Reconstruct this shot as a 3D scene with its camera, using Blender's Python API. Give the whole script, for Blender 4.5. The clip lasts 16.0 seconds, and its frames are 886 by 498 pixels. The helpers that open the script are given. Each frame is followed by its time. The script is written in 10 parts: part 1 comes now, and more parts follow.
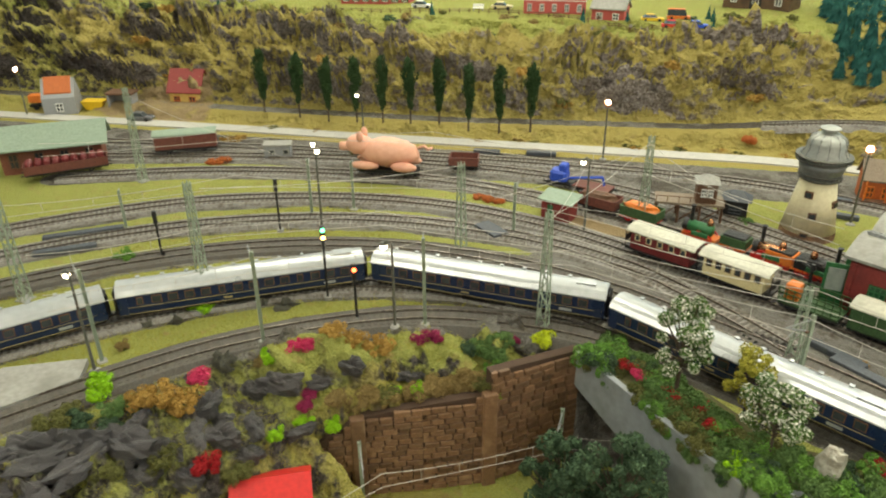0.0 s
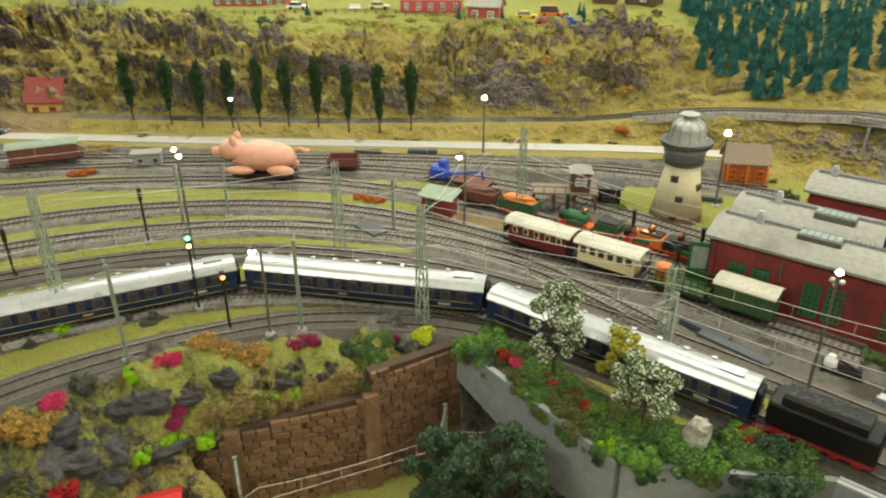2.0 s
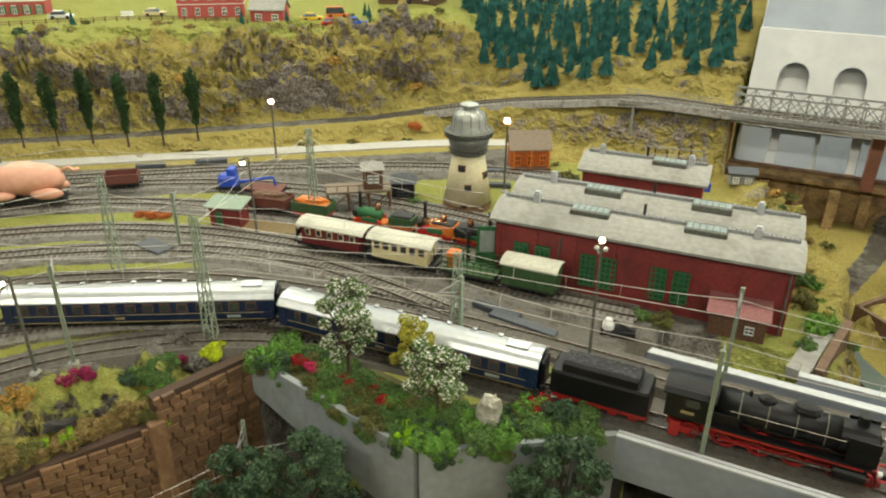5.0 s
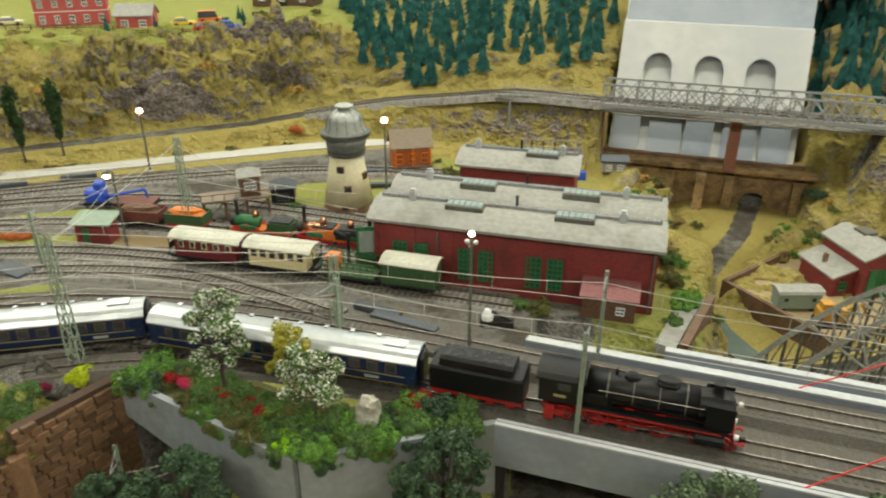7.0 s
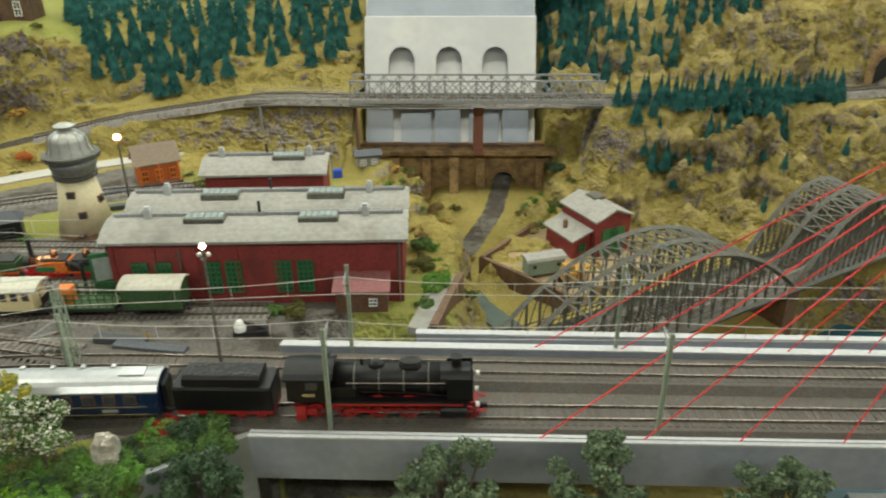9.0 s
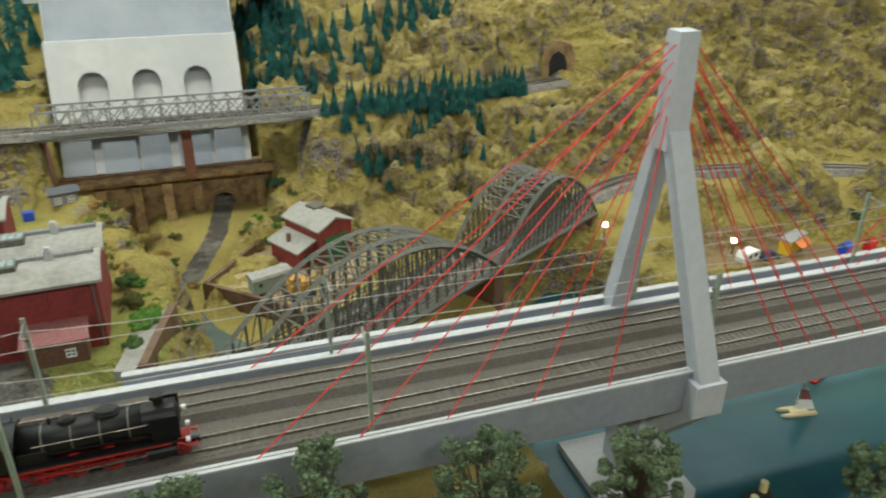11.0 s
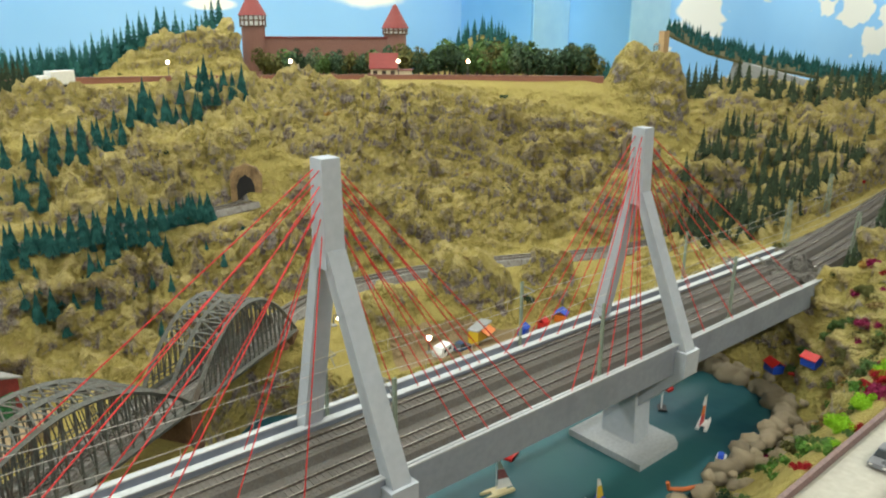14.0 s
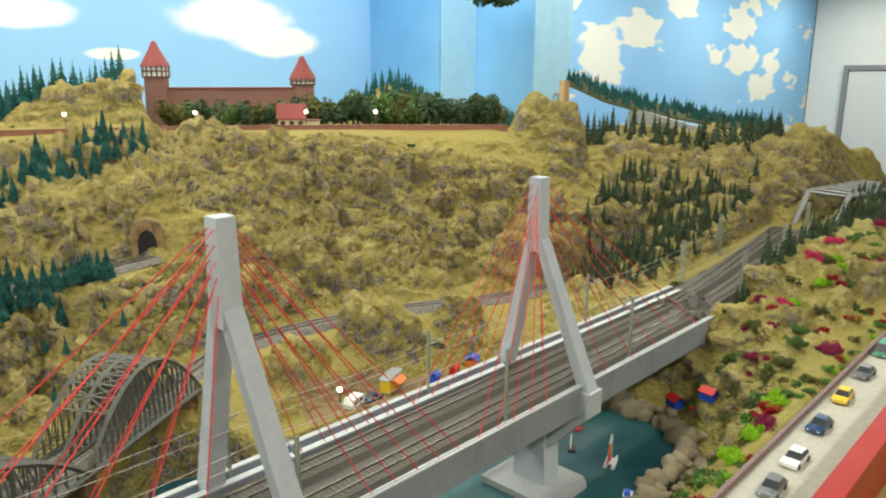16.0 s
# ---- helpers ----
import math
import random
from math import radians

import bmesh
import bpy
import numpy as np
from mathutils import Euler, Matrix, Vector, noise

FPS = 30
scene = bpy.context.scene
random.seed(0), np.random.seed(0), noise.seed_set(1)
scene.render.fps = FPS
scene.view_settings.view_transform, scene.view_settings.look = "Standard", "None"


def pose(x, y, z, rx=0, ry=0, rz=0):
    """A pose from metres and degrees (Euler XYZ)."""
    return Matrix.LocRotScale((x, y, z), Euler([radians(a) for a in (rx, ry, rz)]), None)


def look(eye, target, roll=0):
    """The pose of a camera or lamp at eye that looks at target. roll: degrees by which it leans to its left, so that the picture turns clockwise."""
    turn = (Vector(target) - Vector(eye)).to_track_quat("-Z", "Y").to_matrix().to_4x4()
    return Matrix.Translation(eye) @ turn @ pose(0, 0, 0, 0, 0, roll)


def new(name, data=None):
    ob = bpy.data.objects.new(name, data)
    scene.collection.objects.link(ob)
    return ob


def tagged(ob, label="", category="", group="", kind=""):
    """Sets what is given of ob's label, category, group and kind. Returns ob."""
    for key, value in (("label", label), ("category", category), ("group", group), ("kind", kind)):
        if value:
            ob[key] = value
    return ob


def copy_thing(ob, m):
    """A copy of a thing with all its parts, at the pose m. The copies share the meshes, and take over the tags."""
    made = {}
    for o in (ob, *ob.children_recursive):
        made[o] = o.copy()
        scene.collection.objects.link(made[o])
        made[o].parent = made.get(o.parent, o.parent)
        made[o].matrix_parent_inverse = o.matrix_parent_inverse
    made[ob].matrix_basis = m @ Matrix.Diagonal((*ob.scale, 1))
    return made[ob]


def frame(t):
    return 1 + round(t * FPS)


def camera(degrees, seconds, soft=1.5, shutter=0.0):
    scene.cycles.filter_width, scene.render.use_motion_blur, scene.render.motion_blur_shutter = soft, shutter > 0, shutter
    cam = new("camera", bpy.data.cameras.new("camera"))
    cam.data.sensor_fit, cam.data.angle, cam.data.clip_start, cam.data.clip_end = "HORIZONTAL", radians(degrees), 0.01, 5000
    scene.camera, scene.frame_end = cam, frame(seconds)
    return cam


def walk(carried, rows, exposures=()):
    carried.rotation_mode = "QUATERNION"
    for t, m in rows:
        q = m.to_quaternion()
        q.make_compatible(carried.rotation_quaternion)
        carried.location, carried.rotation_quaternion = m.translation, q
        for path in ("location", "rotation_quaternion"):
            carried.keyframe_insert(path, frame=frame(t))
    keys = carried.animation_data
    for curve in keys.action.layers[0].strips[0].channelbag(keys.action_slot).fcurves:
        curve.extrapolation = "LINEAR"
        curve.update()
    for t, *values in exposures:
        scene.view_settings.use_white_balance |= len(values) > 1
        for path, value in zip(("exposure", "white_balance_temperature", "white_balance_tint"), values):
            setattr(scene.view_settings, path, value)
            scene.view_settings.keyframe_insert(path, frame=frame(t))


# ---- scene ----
cam = camera(62.2, 16.0, soft=2.0, shutter=0.5)
# seconds, place of the eye, heading from east, pitch and lean in degrees
ROWS = [
    (0.0, -0.0025, -0.0162, 0.4257, 138.53, -27.05, -0.46),
    (0.5, 0.0006, -0.0089, 0.4217, 136.71, -26.93, -0.38),
    (1.0, 0.0055, -0.0002, 0.4189, 134.38, -26.89, -0.28),
    (1.5, 0.0101, 0.0061, 0.4160, 132.41, -26.82, -0.19),
    (2.0, 0.0139, 0.0118, 0.4135, 130.26, -26.74, -0.05),
    (2.5, 0.0179, 0.0168, 0.4112, 127.82, -26.67, 0.14),
    (3.0, 0.0230, 0.0220, 0.4086, 124.68, -26.52, 0.33),
    (3.5, 0.0304, 0.0278, 0.4058, 121.40, -26.37, 0.45),
    (4.0, 0.0366, 0.0339, 0.4034, 118.97, -26.29, 0.50),
    (6.5, 0.0661, 0.0507, 0.4003, 110.45, -26.16, 0.30),
    (7.0, 0.0766, 0.0546, 0.4004, 107.73, -26.16, 0.22),
    (7.5, 0.0898, 0.0582, 0.3999, 104.47, -26.11, 0.10),
    (8.0, 0.1057, 0.0623, 0.3989, 100.29, -26.07, -0.10),
    (8.5, 0.1234, 0.0639, 0.3989, 95.59, -26.08, -0.22),
    (9.0, 0.1395, 0.0629, 0.3999, 91.20, -26.15, -0.27),
    (9.5, 0.1501, 0.0601, 0.4016, 88.07, -26.15, -0.22),
    (10.0, 0.1707, 0.0552, 0.4038, 81.90, -26.19, -0.10),
    (12.5, 0.2292, 0.0331, 0.4096, 59.56, -22.18, 0.17),
    (13.0, 0.2423, 0.0257, 0.4121, 55.08, -20.35, 0.23),
    (13.5, 0.2517, 0.0188, 0.4146, 50.95, -18.73, 0.26),
    (14.0, 0.2530, 0.0154, 0.4203, 49.60, -16.86, 0.28),
    (14.5, 0.2532, 0.0117, 0.4251, 48.60, -15.30, 0.28),
    (15.0, 0.2555, 0.0063, 0.4282, 47.17, -14.17, 0.27),
    (15.5, 0.2594, 0.0008, 0.4304, 45.09, -13.81, 0.27),
    (16.0, 0.2622, -0.0035, 0.4322, 43.12, -13.45, 0.24),
]
walk(cam, [(t, pose(x, y, z, 90 + pitch, 0, heading - 90) @ pose(0, 0, 0, 0, 0, lean)) for t, x, y, z, heading, pitch, lean in ROWS],
     [(0, 0.0, 7000, 10), (4, 0.0, 6950, 10), (7, -0.05, 6750, 10), (8.5, -0.12, 6600, 10), (10, -0.15, 6350, 10), (12.5, -0.15, 6150, 11), (14, 0.0, 6250, 12), (16, 0.08, 6500, 12)])

# ---- light: a closed exhibition room with tubes on the ceiling ----
world = bpy.data.worlds.new("room_air")
world.use_nodes = True
world.node_tree.nodes["Background"].inputs[0].default_value = (0.9, 0.95, 1.0, 1)
world.node_tree.nodes["Background"].inputs[1].default_value = 0.05
scene.world = world
CEILING, FLOOR = 1.45, -1.35


def tube_light(x, y, sx, sy, watts):
    data = bpy.data.lights.new("ceiling_tube", "AREA")
    data.shape, data.size, data.size_y, data.energy, data.color = "RECTANGLE", sx, sy, watts, (0.97, 0.98, 0.855)
    ob = new("ceiling_tube", data)
    ob.matrix_world = look((x, y, CEILING - 0.06), (x, y, -1))
    return ob


for lx, ly in ((-1.6, 0.9), (0.0, 0.9), (1.6, 0.9), (3.4, 1.5), (5.6, 1.3), (7.8, 1.2)):
    tube_light(lx, ly, 1.2, 0.16, 19.0 if lx < -1 else 15.0)
for lx in (-0.8, 0.9, 2.6):
    tube_light(lx, -0.8, 1.2, 0.16, 21.0 if lx < 0 else 19.0)
for lx in (-2.2, -0.6, 1.0, 2.3, 4.6, 6.6, 8.4):
    tube_light(lx, 2.2, 1.2, 0.16, 23.0 if lx < -1 else 17.0)

# ---- mesh helpers ----


class Geo:
    """Collects vertices and faces of one part."""

    def __init__(self):
        self.v, self.f = [], []

    def add(self, vs, fs):
        n = len(self.v)
        self.v += [tuple(p) for p in vs]
        self.f += [tuple(i + n for i in q) for q in fs]
        return self

    def box(self, c, s, rz=0.0, bevel=0.0):
        hx, hy, hz = s[0] / 2, s[1] / 2, s[2] / 2
        b = min(bevel, hx * 0.9, hy * 0.9)
        if b > 0:
            ring = [(hx - b, -hy), (hx, -hy + b), (hx, hy - b), (hx - b, hy), (-hx + b, hy), (-hx, hy - b), (-hx, -hy + b), (-hx + b, -hy)]
            layers = [(-hz, 1.0), (hz - b, 1.0), (hz, 0.0)]
            vs = []
            for z, full in layers:
                for x, y in ring:
                    k = 0 if full else b
                    vs.append((x - math.copysign(k, x) * 0.6, y - math.copysign(k, y) * 0.6, z))
            fs = [tuple(range(7, -1, -1)), tuple(range(16, 24))]
            for a in (0, 8):
                fs += [(a + i, a + (i + 1) % 8, a + 8 + (i + 1) % 8, a + 8 + i) for i in range(8)]
        else:
            vs = [(x, y, z) for z in (-hz, hz) for x, y in ((-hx, -hy), (hx, -hy), (hx, hy), (-hx, hy))]
            fs = [(3, 2, 1, 0), (4, 5, 6, 7), (0, 1, 5, 4), (1, 2, 6, 5), (2, 3, 7, 6), (3, 0, 4, 7)]
        co, si = math.cos(rz), math.sin(rz)
        return self.add([(c[0] + x * co - y * si, c[1] + x * si + y * co, c[2] + z) for x, y, z in vs], fs)

    def prism(self, poly, z0, z1):
        """An upright block over a polygon given anticlockwise."""
        n = len(poly)
        vs = [(x, y, z0) for x, y in poly] + [(x, y, z1) for x, y in poly]
        fs = [tuple(range(n - 1, -1, -1)), tuple(range(n, 2 * n))] + [(i, (i + 1) % n, n + (i + 1) % n, n + i) for i in range(n)]
        return self.add(vs, fs)

    def slab(self, prof, axis, a, b):
        """A profile in the plane across axis ('x': points are y, z; 'y': x, z), drawn from a to b."""
        n = len(prof)
        put = (lambda p, t: (t, p[0], p[1])) if axis == "x" else (lambda p, t: (p[0], t, p[1]))
        vs = [put(p, a) for p in prof] + [put(p, b) for p in prof]
        fs = [tuple(range(n - 1, -1, -1)), tuple(range(n, 2 * n))] + [(i, (i + 1) % n, n + (i + 1) % n, n + i) for i in range(n)]
        return self.add(vs, fs)

    def cyl(self, p0, p1, r0, r1=None, n=10):
        r1 = r0 if r1 is None else r1
        a, b = Vector(p0), Vector(p1)
        q = (b - a).to_track_quat("Z", "Y")
        vs = []
        for p, r in ((a, r0), (b, r1)):
            vs += [p + q @ Vector((r * math.cos(math.tau * i / n), r * math.sin(math.tau * i / n), 0)) for i in range(n)]
        return self.add(vs, [tuple(range(n - 1, -1, -1)), tuple(range(n, 2 * n))] + [(i, (i + 1) % n, n + (i + 1) % n, n + i) for i in range(n)])

    def tube(self, pts, r, n=5):
        """A round bar swept through points."""
        p = [Vector(q) for q in pts]
        base = len(self.v)
        for k, c in enumerate(p):
            q = (p[min(k + 1, len(p) - 1)] - p[max(k - 1, 0)]).to_track_quat("Z", "Y")
            self.v += [tuple(c + q @ Vector((r * math.cos(math.tau * i / n), r * math.sin(math.tau * i / n), 0))) for i in range(n)]
        for k in range(len(p) - 1):
            a = base + k * n
            self.f += [(a + i, a + (i + 1) % n, a + n + (i + 1) % n, a + n + i) for i in range(n)]
        self.f += [tuple(base + i for i in range(n - 1, -1, -1)), tuple(base + (len(p) - 1) * n + i for i in range(n))]
        return self

    def lathe(self, prof, n=20, at=(0, 0, 0)):
        """A profile of (radius, z) turned round the upright axis."""
        vs = [(at[0] + r * math.cos(math.tau * i / n), at[1] + r * math.sin(math.tau * i / n), at[2] + z) for r, z in prof for i in range(n)]
        fs = []
        for k in range(len(prof) - 1):
            fs += [(k * n + i, k * n + (i + 1) % n, (k + 1) * n + (i + 1) % n, (k + 1) * n + i) for i in range(n)]
        fs += [tuple(range(n - 1, -1, -1)), tuple(range((len(prof) - 1) * n, len(prof) * n))]
        return self.add(vs, fs)

    def blob(self, c, s, n=8, m=6, rough=0.0, seed=0.0, rz=0.0):
        """A lumpy rounded body."""
        vs, fs = [], []
        co, si = math.cos(rz), math.sin(rz)
        for j in range(m + 1):
            th = math.pi * j / m
            for i in range(n):
                ph = math.tau * i / n
                d = Vector((math.sin(th) * math.cos(ph), math.sin(th) * math.sin(ph), math.cos(th)))
                k = 1 + rough * (noise.noise(d * 1.7 + Vector((seed, seed * 0.7, 3))) + 0.5 * noise.noise(d * 4.1 + Vector((seed, 9, seed))))
                x, y, z = d.x * s[0] * k, d.y * s[1] * k, d.z * s[2] * k
                vs.append((c[0] + x * co - y * si, c[1] + x * si + y * co, c[2] + z))
        for j in range(m):
            fs += [(j * n + i, (j + 1) * n + i, (j + 1) * n + (i + 1) % n, j * n + (i + 1) % n) for i in range(n)]
        return self.add(vs, fs)

    def mesh(self, name, mat, smooth=False):
        me = bpy.data.meshes.new(name)
        me.from_pydata(self.v, [], self.f)
        if mat is not None:
            me.materials.append(mat)
        if smooth:
            me.polygons.foreach_set("use_smooth", [True] * len(me.polygons))
        me.update()
        return me


def thing(name, label, category, m=None, group="", kind=""):
    ob = new(name)
    ob.empty_display_size = 0.01
    if m is not None:
        ob.matrix_basis = m
    return tagged(ob, label, category, group, kind)


def part(name, geo, mat, parent, label="", smooth=False, kind=""):
    ob = new(name, geo.mesh(name, mat, smooth) if isinstance(geo, Geo) else geo)
    ob.parent = parent
    return tagged(ob, label, kind=kind)


def single(name, geo, mat, label, category="", kind="", group="", smooth=False, m=None):
    ob = new(name, geo.mesh(name, mat, smooth))
    if m is not None:
        ob.matrix_basis = m
    return tagged(ob, label, category, group, kind)


# ---- materials ----


def surf(name, c1, c2=None, scale=60.0, rough=0.7, bump=0.2, metal=0.0, dirt=None, dirt_at=0.6, rand=0.0, gloss=0.5):
    """Two colours in fine grain, a broad stain, relief and an uneven gloss."""
    mat = bpy.data.materials.new(name)
    mat.use_nodes = True
    nt = mat.node_tree
    bs = nt.nodes["Principled BSDF"]
    c2 = c2 or tuple(0.72 * c for c in c1)
    tc = nt.nodes.new("ShaderNodeTexCoord")
    fine, broad = nt.nodes.new("ShaderNodeTexNoise"), nt.nodes.new("ShaderNodeTexNoise")
    fine.inputs["Scale"].default_value, fine.inputs["Detail"].default_value = scale * 4, 5
    broad.inputs["Scale"].default_value, broad.inputs["Detail"].default_value = scale * 0.5, 4
    for n in (fine, broad):
        nt.links.new(tc.outputs["Object"], n.inputs["Vector"])
    mix = nt.nodes.new("ShaderNodeMix")
    mix.data_type = "RGBA"
    mix.inputs[6].default_value, mix.inputs[7].default_value = (*c1, 1), (*c2, 1)
    ramp = nt.nodes.new("ShaderNodeMapRange")
    ramp.inputs[1].default_value, ramp.inputs[2].default_value = 0.35, 0.68
    nt.links.new(fine.outputs[0], ramp.inputs[0])
    nt.links.new(ramp.outputs[0], mix.inputs[0])
    last = mix.outputs[2]
    if dirt:
        m2, r2 = nt.nodes.new("ShaderNodeMix"), nt.nodes.new("ShaderNodeMapRange")
        m2.data_type = "RGBA"
        r2.inputs[1].default_value, r2.inputs[2].default_value = dirt_at - 0.12, dirt_at + 0.12
        m2.inputs[7].default_value = (*dirt, 1)
        nt.links.new(broad.outputs[0], r2.inputs[0])
        nt.links.new(r2.outputs[0], m2.inputs[0])
        nt.links.new(last, m2.inputs[6])
        last = m2.outputs[2]
    if rand:
        info, hsv, rr = nt.nodes.new("ShaderNodeObjectInfo"), nt.nodes.new("ShaderNodeHueSaturation"), nt.nodes.new("ShaderNodeMapRange")
        rr.inputs[3].default_value, rr.inputs[4].default_value = 1 - rand, 1 + rand
        nt.links.new(info.outputs["Random"], rr.inputs[0])
        nt.links.new(rr.outputs[0], hsv.inputs["Value"])
        nt.links.new(last, hsv.inputs["Color"])
        last = hsv.outputs[0]
    nt.links.new(last, bs.inputs["Base Color"])
    rg = nt.nodes.new("ShaderNodeMapRange")
    rg.inputs[3].default_value, rg.inputs[4].default_value = max(0.03, rough - 0.12), min(1, rough + 0.12)
    nt.links.new(broad.outputs[0], rg.inputs[0])
    nt.links.new(rg.outputs[0], bs.inputs["Roughness"])
    bs.inputs["Metallic"].default_value = metal
    bs.inputs["Specular IOR Level"].default_value = gloss
    if bump:
        bp = nt.nodes.new("ShaderNodeBump")
        bp.inputs["Strength"].default_value, bp.inputs["Distance"].default_value = bump, 0.15 / scale
        nt.links.new(fine.outputs[0], bp.inputs["Height"])
        nt.links.new(bp.outputs[0], bs.inputs["Normal"])
    return mat


def glow(name, colour, strength):
    mat = bpy.data.materials.new(name)
    mat.use_nodes = True
    bs = mat.node_tree.nodes["Principled BSDF"]
    bs.inputs["Base Color"].default_value = (*colour, 1)
    bs.inputs["Emission Color"].default_value = (*colour, 1)
    bs.inputs["Emission Strength"].default_value = strength
    return mat


M = {}
M["concrete"] = surf("grey_concrete_paint", (0.45, 0.485, 0.525), (0.41, 0.445, 0.485), 30, 0.55, 0.04, dirt=(0.38, 0.41, 0.45), dirt_at=0.64)
M["concrete_light"] = surf("light_cap_paint", (0.44, 0.455, 0.465), (0.37, 0.385, 0.395), 50, 0.6, 0.08)
M["ballast"] = surf("track_ballast", (0.30, 0.285, 0.26), (0.115, 0.106, 0.096), 260, 0.9, 0.9, dirt=(0.10, 0.08, 0.06), dirt_at=0.6)
M["deck"] = surf("dark_deck_ballast", (0.130, 0.119, 0.103), (0.046, 0.042, 0.037), 240, 0.9, 0.9, dirt=(0.09, 0.075, 0.06), dirt_at=0.58)
M["sleeper"] = surf("sleeper_plastic", (0.105, 0.092, 0.078), (0.065, 0.057, 0.049), 120, 0.75, 0.2, rand=0.25)
M["rail"] = surf("nickel_rail", (0.34, 0.305, 0.265), (0.15, 0.125, 0.105), 80, 0.36, 0.05, metal=0.9)
M["brick"] = surf("brown_wall_stone", (0.175, 0.100, 0.055), (0.105, 0.058, 0.032), 110, 0.62, 0.6, dirt=(0.075, 0.042, 0.026), dirt_at=0.60, rand=0.38)
M["red_brick"] = surf("red_brick_paint", (0.23, 0.032, 0.028), (0.17, 0.022, 0.02), 70, 0.7, 0.15, dirt=(0.13, 0.022, 0.02), dirt_at=0.6)
M["girder"] = surf("blue_grey_girder_paint", (0.245, 0.272, 0.315), (0.21, 0.235, 0.275), 30, 0.5, 0.04, dirt=(0.19, 0.21, 0.245), dirt_at=0.62)
M["retaining"] = surf("weathered_retaining_concrete", (0.27, 0.295, 0.315), (0.215, 0.235, 0.25), 26, 0.65, 0.08, dirt=(0.17, 0.185, 0.17), dirt_at=0.58)
M["red_cable"] = surf("red_cord", (0.72, 0.03, 0.025), (0.55, 0.02, 0.02), 100, 0.5, 0.1)
M["dam"] = surf("dam_paint", (0.56, 0.565, 0.55), (0.50, 0.505, 0.495), 12, 0.6, 0.05, dirt=(0.46, 0.475, 0.48), dirt_at=0.57)
M["dam_low"] = surf("grey_lower_panels", (0.25, 0.285, 0.33), (0.21, 0.24, 0.28), 14, 0.5, 0.05, dirt=(0.31, 0.34, 0.38), dirt_at=0.55)
M["steel"] = surf("grey_green_steel", (0.125, 0.128, 0.108), (0.068, 0.069, 0.057), 90, 0.5, 0.15, dirt=(0.085, 0.06, 0.04), dirt_at=0.62)
M["steel_light"] = surf("light_grey_steel", (0.30, 0.31, 0.31), (0.20, 0.20, 0.20), 90, 0.5, 0.1)
M["mast_green"] = surf("mast_green_paint", (0.30, 0.36, 0.28), (0.22, 0.27, 0.20), 90, 0.55, 0.1)
M["wire"] = surf("pale_wire", (0.55, 0.52, 0.47), (0.42, 0.40, 0.36), 60, 0.5, 0.0, metal=0.2)
M["black"] = surf("black_paint", (0.014, 0.014, 0.016), (0.008, 0.008, 0.009), 80, 0.48, 0.06, dirt=(0.03, 0.027, 0.025), dirt_at=0.62)
M["white"] = surf("white_paint", (0.78, 0.78, 0.76), (0.70, 0.70, 0.68), 40, 0.5, 0.03)
M["roof_grey"] = surf("grey_felt_roof", (0.305, 0.30, 0.275), (0.24, 0.235, 0.215), 45, 0.75, 0.15, dirt=(0.19, 0.185, 0.165), dirt_at=0.6)
M["water"] = surf("lake_resin", (0.020, 0.085, 0.105), (0.012, 0.062, 0.085), 7, 0.42, 0.03, gloss=0.25, dirt=(0.03, 0.12, 0.125), dirt_at=0.58)


def math_node(nt, op, a, b=None, clamp=False):
    n = nt.nodes.new("ShaderNodeMath")
    n.operation, n.use_clamp = op, clamp
    for i, q in enumerate((a, b)):
        if q is None:
            continue
        if isinstance(q, (int, float)):
            n.inputs[i].default_value = q
        else:
            nt.links.new(q, n.inputs[i])
    return n.outputs[0]


def mix_node(nt, f, a, b):
    n = nt.nodes.new("ShaderNodeMix")
    n.data_type = "RGBA"
    for i, q in ((0, f), (6, a), (7, b)):
        if isinstance(q, tuple):
            n.inputs[i].default_value = (*q, 1)
        else:
            nt.links.new(q, n.inputs[i])
    return n.outputs[2]


